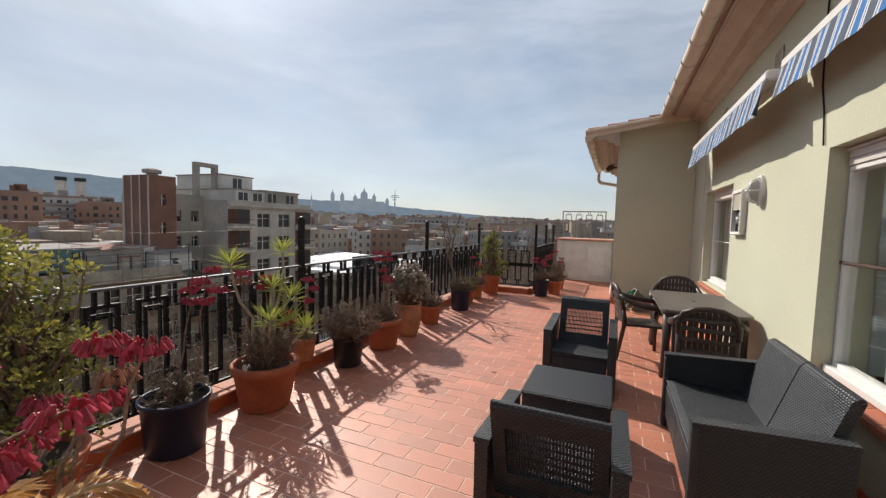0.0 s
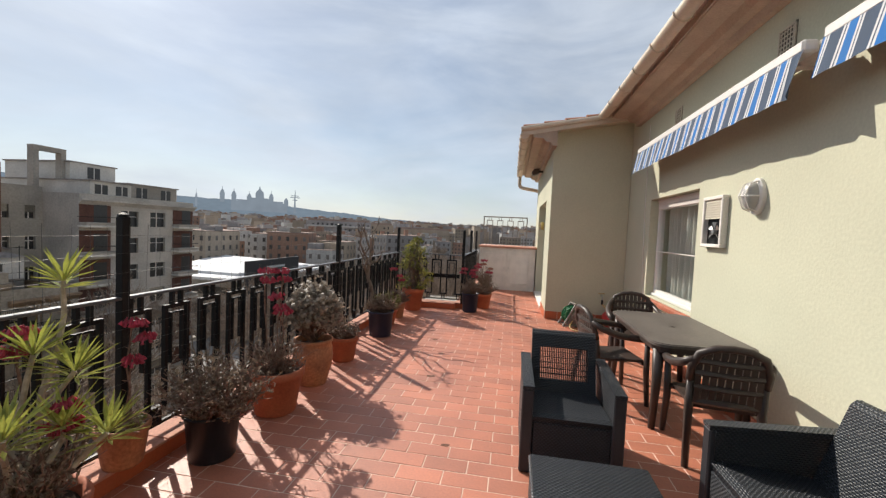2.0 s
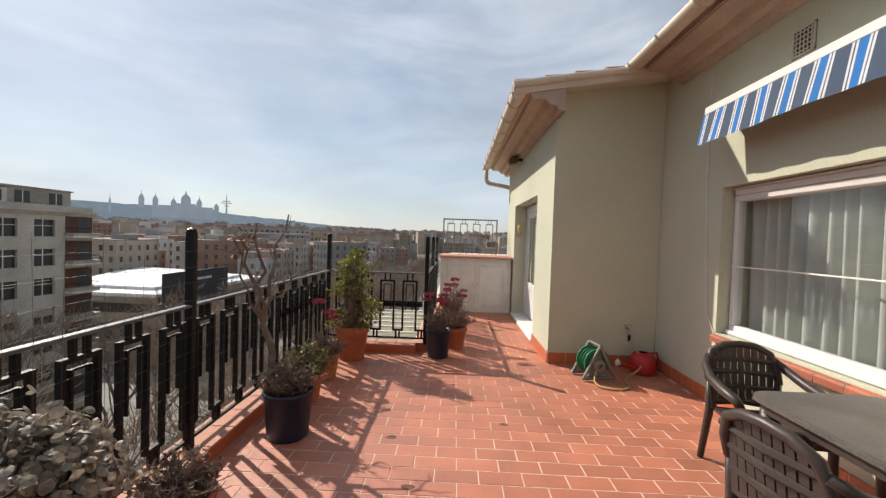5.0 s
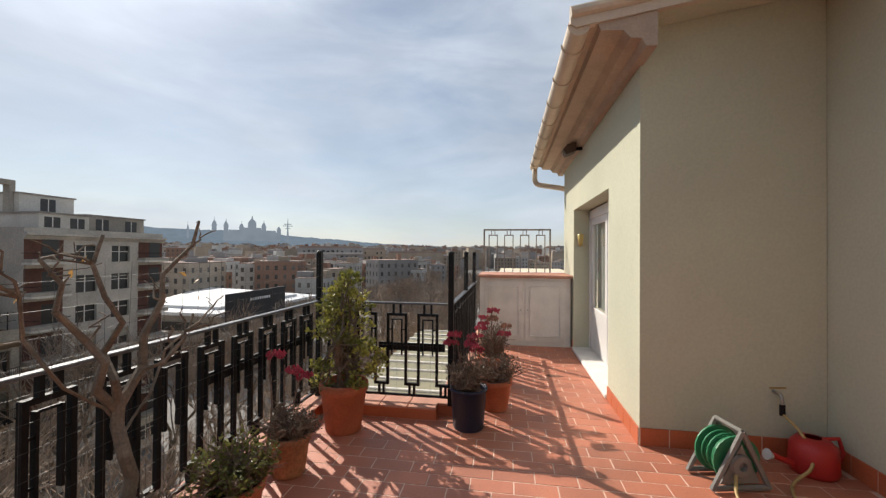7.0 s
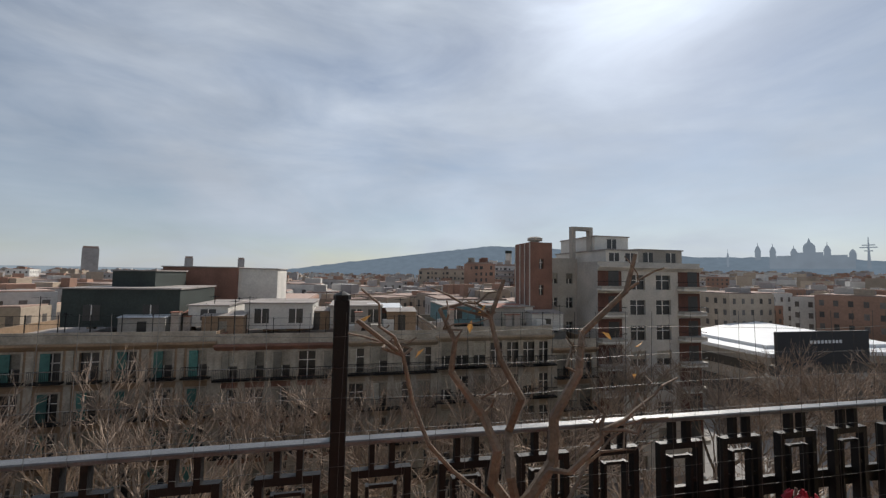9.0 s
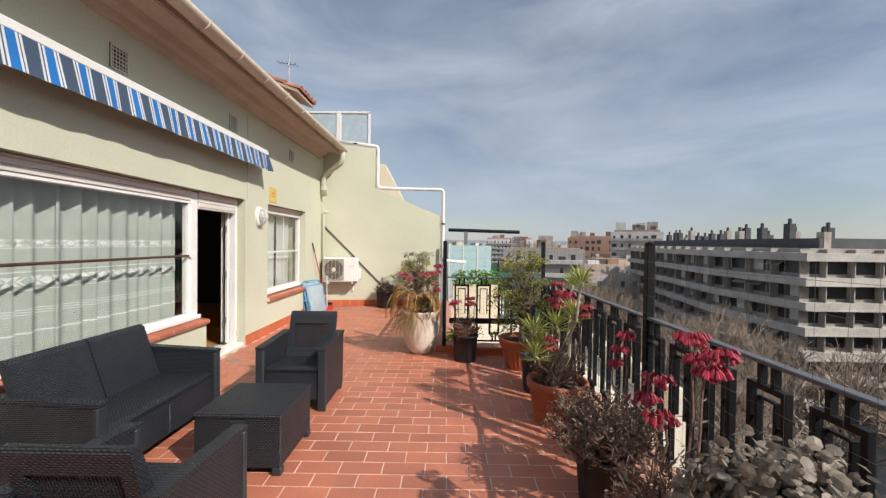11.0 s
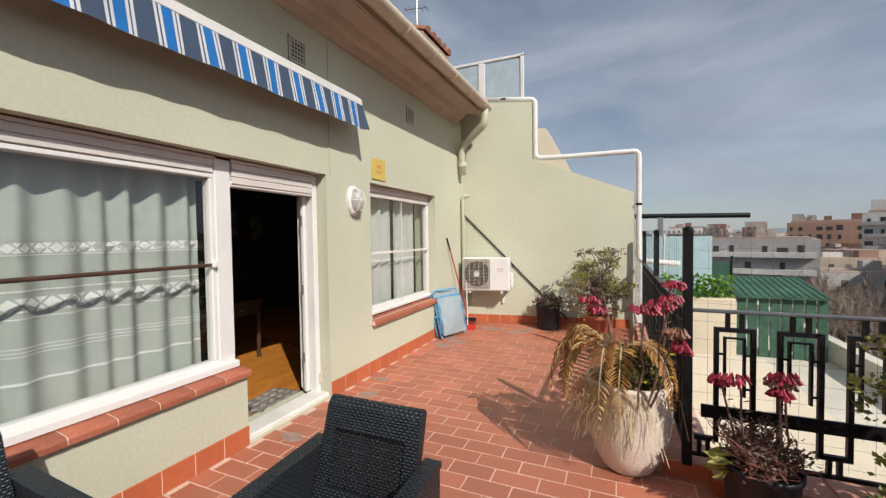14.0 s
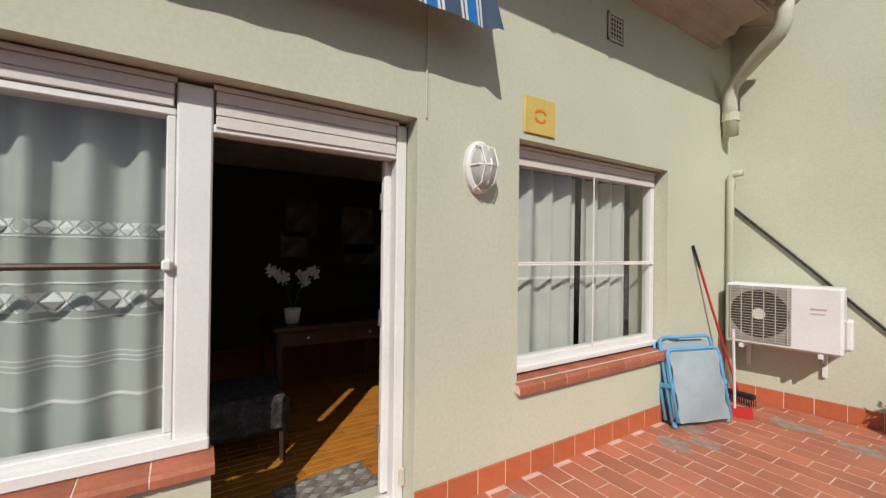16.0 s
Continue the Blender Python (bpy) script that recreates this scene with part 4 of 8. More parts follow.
def bulkhead(y, z, label):
    b = thing("bulkhead_lamp", label, "wall lamp", at=(WX, y, z))
    part("base", Shape().lathe([(0.0, 0.0), (0.118, 0.0), (0.118, 0.03), (0.105, 0.045), (0.0, 0.045)], 24, sx=1.3, sy=0.85), WHITE, b, smooth=False).matrix_basis = pose(0, 0, 0, 0, -90, 0)
    part("shade", Shape().lathe([(0.095, 0.04), (0.092, 0.07), (0.078, 0.1), (0.05, 0.122), (0.0, 0.13)], 20, sx=1.3, sy=0.82), mat("lamp_glass", (0.42, 0.41, 0.385), 0.3, vary=0.05, bump=0.02), b, "frosted glass cover", smooth=True).matrix_basis = pose(0, 0, 0, 0, -90, 0)
    for k in (-0.045, 0.0, 0.045):
        part("cage_bar", Shape().tube([(-0.04, k, -0.125), (-0.1, k, -0.1), (-0.136, k, 0), (-0.1, k, 0.1), (-0.04, k, 0.125)], 0.005, 6), WHITE, b)
    part("cage_ring", Shape().tube([(-0.04, -0.085, 0.0), (-0.1, -0.07, 0), (-0.138, 0, 0), (-0.1, 0.07, 0), (-0.04, 0.085, 0)], 0.006, 6), WHITE, b)


bulkhead(5.15, 1.95, "white oval bulkhead lamp with wire cage above the table")
bulkhead(-0.08, 1.91, "white oval bulkhead lamp with wire cage between door and window")

pq = thing("wall_plaque", "yellow square plaque with an orange ring emblem", "plaque", at=(WX, -0.58, 2.305))
part("plate", Shape().box(-0.014, -0.001, -0.14, 0.14, -0.12, 0.12, bevel=0.004), YPLAQUE, pq)
ring = Shape()
for a0, a1 in ((20, 160), (200, 340)):
    n = 12
    v = []
    for i in range(n + 1):
        a = radians(a0 + (a1 - a0) * i / n)
        v += [(-0.017, 0.04 * math.cos(a), 0.032 * math.sin(a)), (-0.017, 0.058 * math.cos(a), 0.046 * math.sin(a))]
    ring.add(v, [(2 * i, 2 * i + 1, 2 * i + 3, 2 * i + 2) for i in range(n)])
part("emblem", ring, ORANGE, pq)

fb = thing("extractor_fan", "square white framed box with a broken louvre and exposed fan", "extractor fan", at=(WX, 5.81, 1.755))
frame_rect("frame", fb, -0.2, 0.2, -0.255, 0.255, 0.035, -0.06, 0.0, WHITE_OLD)
part("backing", Shape().box(-0.01, -0.002, -0.165, 0.165, -0.22, 0.22), BLACK, fb)
for i in range(8):
    part("louvre", Shape().prism([(-0.05, 0.0), (-0.035, 0.025), (-0.03, 0.025), (-0.045, 0.0)], "y", -0.16, 0.16), BEIGEP, fb).location = (0, 0, 0.03 + i * 0.023)
fan = part("fan", Shape().lathe([(0.0, 0.0), (0.028, 0.0), (0.028, 0.03), (0.0, 0.035)], 14), CHROME, fb)
fan.matrix_basis = pose(-0.012, 0, -0.1, 0, -90, 0)
for k in range(6):
    a = k * math.pi / 3
    part("blade", Shape().add([(0.02 * math.cos(a), 0.02 * math.sin(a), 0.012), (0.1 * math.cos(a - 0.22), 0.1 * math.sin(a - 0.22), 0.006),
                               (0.1 * math.cos(a + 0.22), 0.1 * math.sin(a + 0.22), 0.026)], [(0, 1, 2)]), CHROME, fan)

ac = thing("air_conditioner", "white outdoor air conditioner unit on wall brackets", "air conditioner", at=(0.665, party_y(0.665) + 0.02, 0.60), turn=PARTY_TURN)
part("casing", Shape().box(0, 0.80, 0.03, 0.31, 0, 0.56, bevel=0.02), WHITE, ac)
gr = part("grille", Shape().box(0.32, 0.77, 0.311, 0.316, 0.04, 0.54, bevel=0.001), mat("ac_grille_back", (0.34, 0.32, 0.29), 0.7, vary=0.1), ac)
# flat disc whose dark colour stands for the shaded depth behind the grille
fan_a = part("fan_shade_disc", Shape().lathe([(0.0, 0.0), (0.205, 0.0), (0.215, 0.0015), (0.0, 0.0015)], 28), SHADE_BROWN, gr, "flat round disc painted dark like a shaded fan opening")
fan_a.matrix_basis = pose(0.545, 0.3178, 0.29, 90, 0, 0)
part("hub", Shape().lathe([(0.0, 0.0), (0.05, 0.0), (0.04, 0.004), (0.0, 0.004)], 16), WHITE_OLD, gr).matrix_basis = pose(0.545, 0.3182, 0.29, 90, 0, 0)
for i in range(20):
    part("slat", Shape().box(0.325, 0.765, 0.321, 0.326, 0.05 + i * 0.0245, 0.0535 + i * 0.0245), BEIGEP, gr)
for i in range(6):
    part("slat", Shape().box(0.34 + i * 0.082, 0.346 + i * 0.082, 0.324, 0.329, 0.045, 0.535), BEIGEP, gr)
part("badge", Shape().box(0.1, 0.2, 0.311, 0.3125, 0.365, 0.38), mat("pink_print", (0.55, 0.33, 0.32), 0.6), ac, "small red lettering strip")
part("badge", Shape().box(0.11, 0.2, 0.311, 0.313, 0.33, 0.338), mat("grey_print", (0.4, 0.4, 0.4), 0.6), ac)
part("valve_cover", Shape().box(-0.05, 0.0, 0.08, 0.26, 0.05, 0.3, bevel=0.015), WHITE, ac)
for x in (0.12, 0.66):
    part("bracket", Shape().box(x, x + 0.035, -0.019, 0.3, -0.04, -0.001, bevel=0.004), WHITE, ac)
    part("bracket_strut", Shape().box(x, x + 0.035, -0.019, 0.012, -0.25, -0.04, bevel=0.004), WHITE, ac)
part("drain_tap", Shape().tube([(0.14, 0.2, -0.04), (0.14, 0.2, -0.09), (0.12, 0.22, -0.1)], 0.014, 8), CHROME, ac)
cb = thing("wall_cable", "black cable running down across the party wall", "cable")
part("cable", Shape().tube([(x, party_y(x) + 0.022, z) for x, z in ((1.47, 1.90), (0.95, 1.36), (0.42, 0.80), (-0.25, 0.12))], 0.012, 6), BLACK, cb)
cb2 = thing("wall_cable", "thin black cable hanging on the house wall from the awning", "cable")
part("cable", Shape().tube([(WX - 0.008, 4.02, 3.4), (WX - 0.008, 4.0, 2.6), (WX - 0.008, 3.94, 2.4), (WX - 0.01, 3.9, 2.16)], 0.006, 5), BLACK, cb2)
part("cable", Shape().tube([(WX - 0.008, 0.27, 3.4), (WX - 0.008, 0.27, 2.14)], 0.005, 5), WALL, cb2)
cb3 = thing("wall_cable", "thin white cable trailing down the wall beside the window", "cable")
part("cable", Shape().tube([(WX - 0.008, 8.05, 3.3), (WX - 0.008, 8.05, 2.2), (WX - 0.008, 8.0, 1.4), (WX - 0.008, 7.95, 0.9), (WX - 0.01, 7.83, 0.72)], 0.005, 5), WHITE_OLD, cb3)

sp = thing("spotlight", "dark floodlight on a bracket below the eaves", "floodlight", at=(BUMP_X, 11.5, 3.08))
part("bracket", Shape().box(-0.1, 0, -0.02, 0.02, -0.02, 0.02, bevel=0.004), BLACK, sp)
part("body", Shape().prism([(-0.1, -0.05), (-0.1, 0.07), (-0.22, 0.05), (-0.28, -0.02), (-0.24, -0.1)], "y", -0.1, 0.1), mat("brown_metal", (0.09, 0.06, 0.045), 0.5), sp)
part("lens", Shape().box(-0.285, -0.275, -0.08, 0.08, -0.09, -0.03), GLASS, sp)
dl = thing("door_lamp", "small amber glass lantern on the door reveal", "wall lamp", at=(0.26, 12.2, 1.78))
part("base", Shape().box(-0.05, 0.05, -0.02, 0, -0.08, 0.08, bevel=0.008), BEIGEP, dl)
part("shade", Shape().lathe([(0.0, -0.1), (0.03, -0.1), (0.05, 0.08), (0.0, 0.1)], 12, 0, -0.06, 0), mat("amber_glass", (0.60, 0.45, 0.15), 0.3), dl, smooth=True)
tp = thing("wall_tap", "brass garden tap on the wall with a hose fitted", "tap", at=(1.14, BUMP_Y, 0.5))
part("body", Shape().tube(bent([(0, 0, 0), (0, -0.09, 0), (0, -0.1, -0.07)], 0.03), 0.013, 8), CHROME, tp)
part("handle", Shape().tube([(-0.06, -0.06, 0.04), (0.05, -0.06, 0.045)], 0.007, 6), mat("brass", (0.45, 0.30, 0.10), 0.35, metal=0.9), tp)
part("connector", Shape().tube([(0, -0.1, -0.07), (0, -0.1, -0.15)], 0.019, 8), BLACK, tp)

# white cupboard at the far end
cu = thing("terrace_cupboard", "low white worn cupboard with two panelled doors and red top", "cupboard", at=(-1.36, 12.32, 0))
part("body", Shape().box(0, 1.50, 0.02, 0.9, 0, 1.14), WHITE_OLD, cu)
part("top", Shape().box(-0.03, 1.53, -0.06, 0.95, 1.14, 1.19, bevel=0.01), KERB, cu, "faded red tiled top")
for x in (0.08, 0.76):
    dd = part("door", Shape().box(x, x + 0.65, 0.0, 0.02, 0.07, 1.09, bevel=0.004), WHITE_OLD, cu)
    for a in ((x + 0.07, x + 0.58, 0.16, 0.175), (x + 0.07, x + 0.58, 0.985, 1.0), (x + 0.07, x + 0.085, 0.175, 0.985), (x + 0.565, x + 0.58, 0.175, 0.985)):
        part("moulding", Shape().box(a[0], a[1], -0.022, 0.0, a[2], a[3], bevel=0.004), WHITE_OLD, dd)
    part("knob", Shape().lathe([(0, 0), (0.014, 0.008), (0.0, 0.022)], 8), CHROME, dd).matrix_basis = pose(0.69 if x < 0.5 else 0.80, -0.001, 0.6, 90, 0, 0)
tr = thing("trellis", "old iron railing standing behind the cupboard top", "railing", at=(-1.36, 13.29, 1.19))
RUST = mat("pale_iron", (0.30, 0.27, 0.24), 0.7, vary=0.2)
part("top_rail", Shape().box(0.0, 1.28, -0.015, 0.015, 0.80, 0.83), RUST, tr)
for i in range(2):
    part("post", Shape().box(i * 1.25, i * 1.25 + 0.03, -0.015, 0.015, -0.05, 0.83), RUST, tr)
for i in range(4):
    x = 0.1 + i * 0.3
    sx = Shape().box(x, x + 0.018, -0.009, 0.009, 0, 0.72).box(x + 0.16, x + 0.178, -0.009, 0.009, 0, 0.72).box(x + 0.018, x + 0.16, -0.009, 0.009, 0.70, 0.72)
    sx.box(x + 0.05, x + 0.064, -0.009, 0.009, 0.72, 0.80).box(x + 0.115, x + 0.129, -0.009, 0.009, 0.72, 0.80)
    part("bar_frame", sx, RUST, tr)
solid("wall_far_end", Shape().box(-1.36, 0.4, 13.3, 13.5, -0.4, 1.19), WHITE_OLD, "low white wall behind the cupboard", "wall")


# ---- kerb and railing ----
def kerb(pts, w=0.24, h=0.115):
    root = thing("kerb", "low kerb of pinkish tiles under the railing", "kerb", kind="structure")
    for (xa, ya), (xb, yb) in pts:
        L = math.hypot(xb - xa, yb - ya)
        n = max(1, round(L / 0.28))
        me = Shape().box(0.003, L / n - 0.003, -w / 2 - 0.012, w / 2 + 0.012, h - 0.02, h, bevel=0.004).mesh("tile", KERB)
        a = math.degrees(math.atan2(yb - ya, xb - xa))
        body = part("kerb_body", Shape().box(0, L, -w / 2, w / 2, -0.014, h - 0.018), SKIRT, root)
        body.matrix_basis = pose(xa, ya, 0, 0, 0, a)
        for i in range(n):
            ob = part("tile", me, None, root)
            ob.matrix_basis = pose(xa + (xb - xa) * i / n, ya + (yb - ya) * i / n, 0, 0, 0, a)


NX, NY = -1.40, 0.52         # near corner of the railing
MX, MY = -1.43, 9.25         # far corner
kerb([((RAIL_X, NY), (RAIL_X, MY)), ((RAIL_X + 0.12, MY), (MX - 0.12, MY)), ((RAIL_X + 0.12, NY), (NX - 0.12, NY)), ((NX, PARTY_Y), (NX, NY)), ((MX, MY), (MX, 13.2))])

RAIL_Z, P = 1.07, 0.305


def motif_mesh():
    s = Shape()
    t, d = 0.012, 0.015
    def vb(x, z0, z1, k=t):
        s.box(x - k, x + k, -d, d, z0, z1)
    vb(0.0, 0.27, 0.965), vb(0.18, 0.27, 0.965)
    s.box(0.013, 0.167, -d, d, 0.94, 0.965)
    vb(0.055, 0.965, RAIL_Z - 0.018, 0.010), vb(0.125, 0.965, RAIL_Z - 0.018, 0.010)
    vb(0.042, 0.56, 0.91, 0.006), vb(0.138, 0.56, 0.91, 0.006)
    s.box(0.048, 0.132, -0.006, 0.006, 0.898, 0.91)
    for z in (0.60, 0.80):
        s.box(0.013, 0.036, -0.006, 0.006, z, z + 0.012)
        s.box(0.144, 0.167, -0.006, 0.006, z, z + 0.012)
    s.box(0.193, 0.292, -d, d, 0.27, 0.295)
    vb(0.22, 0.185, 0.27, 0.010), vb(0.265, 0.185, 0.27, 0.010)
    return s.mesh("baluster", BLACK)


MOTIF = motif_mesh()


def railing(x0, y0, x1, y1, posts, label, band=None):
    L = math.hypot(x1 - x0, y1 - y0)
    root = thing("railing", label, "railing", at=(x0, y0, 0), turn=math.degrees(math.atan2(y1 - y0, x1 - x0)), group="terrace railing")
    part("top_rail", Shape().box(0, L, -0.024, 0.024, RAIL_Z - 0.018, RAIL_Z, bevel=0.004), RAILTOP, root, "worn flat iron handrail")
    part("bottom_rail", Shape().box(0, L, -0.010, 0.010, 0.165, 0.187), BLACK, root)
    n = int((L - 0.1) / P)
    off = (L - n * P) / 2
    for i in range(n):
        ob = part("baluster", MOTIF, None, root)
        ob.location = (off + i * P + 0.05, 0, 0)
    for p in posts:
        po = part("post", Shape().box(p - 0.026, p + 0.026, -0.026, 0.026, 0.10, 1.545, bevel=0.004), BLACK, root)
        part("post_cap", Shape().lathe([(0.03, 1.545), (0.03, 1.56), (0.0, 1.575)], 8, p), BLACK, po)
    if band:
        part("flat_band", Shape().box(band[0], band[1], 0.012, 0.03, band[2], band[2] + 0.075), BLACK, root)
    w = Shape()
    for z in np.arange(0.22, 1.54, 0.11):
        zz = float(z)
        pts = [(L * i / 12, -0.028, zz + 0.012 * math.sin(i * 2.1 + zz * 9) * (1 if zz > 1.1 else 0.2)) for i in range(13)]
        w.tube(pts, 0.0009, 3, cap=False)
    for i in range(int(L / 0.11)):
        x = 0.05 + i * 0.11
        k = 0.02 * math.sin(i * 1.7)
        w.tube([(x, -0.028, 0.2), (x + k * 0.3, -0.028, 1.08), (x + k, -0.028, 1.5)], 0.0009, 3, cap=False)
    part("wire_mesh", w, WIRE, root, "loose wire netting")
    return root


railing(RAIL_X, NY, RAIL_X, MY, [0.0, 2.9, 5.88, 8.73], "black iron railing with interlocking rectangles along the street side", (7.2, 8.6, 0.70))
railing(RAIL_X, MY, MX, MY, [1.34], "short black iron railing across the far corner", (0.62, 1.28, 0.60))
railing(MX, MY, MX, 12.3, [1.4, 2.7], "black iron railing along the far walkway")
railing(RAIL_X, NY, NX, NY, [1.37], "short black iron railing across the near corner", (0.1, 1.3, 0.42))
railing(NX, PARTY_Y, NX, NY, [0.1, 2.1], "black iron railing along the rear walkway with green netting")


# ---- the town around ----
GZ = -22.0
solid("ground", Shape().add([(-4000, -4000, GZ - 0.3), (4000, -4000, GZ - 0.3), (4000, 4000, GZ - 0.3), (-4000, 4000, GZ - 0.3)], [(0, 1, 2, 3)]), PAVE, "town ground far below the terrace", "ground")
solid("road", Shape().box(-32, -14, -400, 400, GZ - 0.3, GZ - 0.12), ASPHALT, "asphalt carriageway of the avenue", "road")
solid("pavement", Shape().box(-14, -3.2, -400, 400, GZ - 0.3, GZ).box(-42, -32, -400, 400, GZ - 0.3, GZ), PAVE, "paved footways of the avenue", "pavement")
s = Shape().box(-3.02, 8, -3.9, 9.28, GZ, -0.36).box(-1.3, 8, 9.28, 13.4, GZ, -0.36)
solid("wall_below", s, CREAM, "facade of the house below the terrace", "wall")

B_TRIM = mat("pale_stone_trim", (0.37, 0.325, 0.265), 0.9, vary=0.2, scale=0.6, fine=5, bump=0.2)
B_STONE = mat("ochre_stone", (0.30, 0.24, 0.18), 0.9, vary=0.18, scale=0.5, fine=6, bump=0.2)
B_BROWN = mat("brown_brick_wall", (0.22, 0.115, 0.085), 0.9, vary=0.18, scale=0.5, fine=6, bump=0.2)
B_GREY = mat("grey_render", (0.36, 0.33, 0.29), 0.9, vary=0.15, scale=0.4, fine=5, bump=0.15)
B_WHITE = mat("white_render", (0.60, 0.575, 0.53), 0.9, vary=0.12, scale=0.4, fine=5, bump=0.15)
B_PALE = mat("pale_grey_render", (0.47, 0.435, 0.39), 0.9, vary=0.15, scale=0.4, fine=5, bump=0.15)
LOGGIA_SHADE = mat("shaded_russet_loggia", (0.13, 0.06, 0.045), 0.9, vary=0.2, scale=0.5, fine=6)
B_DARK = mat("dark_green_metal", (0.035, 0.045, 0.04), 0.7, vary=0.2, scale=0.5, fine=5)
B_TAN = mat("tan_render", (0.29, 0.20, 0.13), 0.9, vary=0.15, scale=0.4, fine=5, bump=0.15)
B_RED = mat("faded_red_roofing", (0.30, 0.14, 0.10), 0.9, vary=0.2, scale=0.4, fine=5, bump=0.2)
B_ROOF = mat("grey_roofing", (0.30, 0.27, 0.25), 0.9, vary=0.2, scale=0.4, fine=5, bump=0.2)
B_METAL = mat("white_metal_roof", (0.66, 0.67, 0.68), 0.4, vary=0.06, scale=0.3, fine=4, bump=0.05)
B_BOARD = mat("dark_billboard", (0.03, 0.03, 0.033), 0.6, vary=0.1, scale=0.5, fine=5)
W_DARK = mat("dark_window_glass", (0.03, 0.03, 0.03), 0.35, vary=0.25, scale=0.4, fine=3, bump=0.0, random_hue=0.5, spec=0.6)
# far panes are lightened: the low contrast of haze is put into their colour
W_DARK_J = mat("dark_window_glass_far_hazed", (0.12, 0.105, 0.095), 0.6, vary=0.25, scale=0.4, fine=3, bump=0.0, random_hue=0.5, island=True)
SHUT = mat("window_shutter", (0.30, 0.27, 0.22), 0.7, vary=0.2, scale=1.0, fine=8, random_hue=0.5)
SHUT_G = mat("teal_shutter", (0.06, 0.16, 0.14), 0.7, vary=0.2, scale=1.0, fine=8, random_hue=0.3)
FAR_MATS = [mat("far_wall_%s" % k, c, 0.95, vary=0.12, scale=0.15, fine=2, bump=0, random_hue=0.25, island=True) for k, c in
            (("ochre", (0.38, 0.31, 0.24)), ("pale", (0.52, 0.50, 0.47)), ("grey", (0.33, 0.31, 0.30)), ("brick", (0.33, 0.20, 0.145)), ("roof", (0.33, 0.24, 0.20)))]


def apartment_building(label, x, y, turn, w, d, top, floors, bays, wall_m, fh=3.3, base=GZ, ww=1.3, wh=2.0, balcony=0, parapet=0.9, shutters=None, side_bays=0, cornice=True, skip_below=None, roof_m=None):
    """A block whose front is the local plane y = 0 and faces -y; windows are openings sunk in the wall."""
    root = thing("apartment_building", label, "building", at=(x, y, 0), turn=turn)
    s = Shape()
    bw = w / bays
    zb = top - floors * fh
    # front wall as a grid with sunk openings
    for f in range(floors):
        z0 = zb + f * fh
        s.add([(0, 0, z0), (w, 0, z0), (w, 0, z0 + 0.35), (0, 0, z0 + 0.35)], [(0, 1, 2, 3)])
        s.add([(0, 0, z0 + 0.35 + wh), (w, 0, z0 + 0.35 + wh), (w, 0, z0 + fh), (0, 0, z0 + fh)], [(0, 1, 2, 3)])
        for b in range(bays + 1):
            xa = 0 if b == 0 else (b - 1) * bw + bw / 2 + ww / 2
            xb = w if b == bays else b * bw + bw / 2 - ww / 2
            s.add([(xa, 0, z0 + 0.35), (xb, 0, z0 + 0.35), (xb, 0, z0 + 0.35 + wh), (xa, 0, z0 + 0.35 + wh)], [(0, 1, 2, 3)])
        for b in range(bays):
            xa, xb = b * bw + bw / 2 - ww / 2, b * bw + bw / 2 + ww / 2
            za, zc = z0 + 0.35, z0 + 0.35 + wh
            s.add([(xa, 0, za), (xb, 0, za), (xb, 0, zc), (xa, 0, zc), (xa, 0.3, za), (xb, 0.3, za), (xb, 0.3, zc), (xa, 0.3, zc)],
                  [(0, 1, 5, 4), (1, 2, 6, 5), (2, 3, 7, 6), (3, 0, 4, 7)])
    s.add([(0, 0, base), (w, 0, base), (w, 0, zb), (0, 0, zb)], [(0, 1, 2, 3)])
    s.add([(0, 0, base), (0, d, base), (w, d, base), (w, 0, base), (0, 0, top), (0, d, top), (w, d, top), (w, 0, top)],
          [(0, 1, 5, 4), (1, 2, 6, 5), (2, 3, 7, 6), (4, 5, 6, 7)])
    part("wall", s, wall_m, root)
    rf = Shape()
    for a in ((0, w, 0, 0.25), (0, w, d - 0.25, d), (0, 0.25, 0.25, d - 0.25), (w - 0.25, w, 0.25, d - 0.25)):
        rf.box(*a, top, top + parapet)
    part("parapet", rf, wall_m, root)
    part("roof", Shape().box(0.26, w - 0.26, 0.26, d - 0.26, top - 0.02, top + 0.06), roof_m or B_ROOF, root)
    if cornice:
        part("cornice", Shape().prism([(-0.02, -0.5), (-0.35, -0.15), (-0.5, -0.1), (-0.5, 0.1), (-0.02, 0.1)], "x", -0.1, w + 0.1), wall_m, root).location = (0, 0, top)
    if balcony == 1:
        band = Shape().prism([(-0.10, 0.0), (-0.18, 0.08), (-0.18, 0.22), (-0.004, 0.22), (-0.004, 0.0)], "x", 0, w).mesh("string_course", B_TRIM)
        for f in range(1, floors):
            part("string_course", band, None, root).location = (0, 0, zb + f * fh)
        part("attic_band", Shape().box(0, w, -0.06, -0.002, top - 0.02, top + parapet + 0.12), B_TRIM, root, "pale rendered parapet band")
        col = Shape().box(-0.28, 0.28, -0.09, -0.003, zb, top - 0.5).mesh("pilaster", B_TRIM)
        for b in range(bays + 1):
            part("pilaster", col, None, root).location = (min(max(b * bw, 0.28), w - 0.28), 0, 0)
        sur = Shape().box(-ww / 2 - 0.16, -ww / 2, -0.05, -0.003, 0, wh + 0.16).box(ww / 2, ww / 2 + 0.16, -0.05, -0.003, 0, wh + 0.16).box(-ww / 2, ww / 2, -0.05, -0.003, wh, wh + 0.16).mesh("window_surround", B_TRIM)
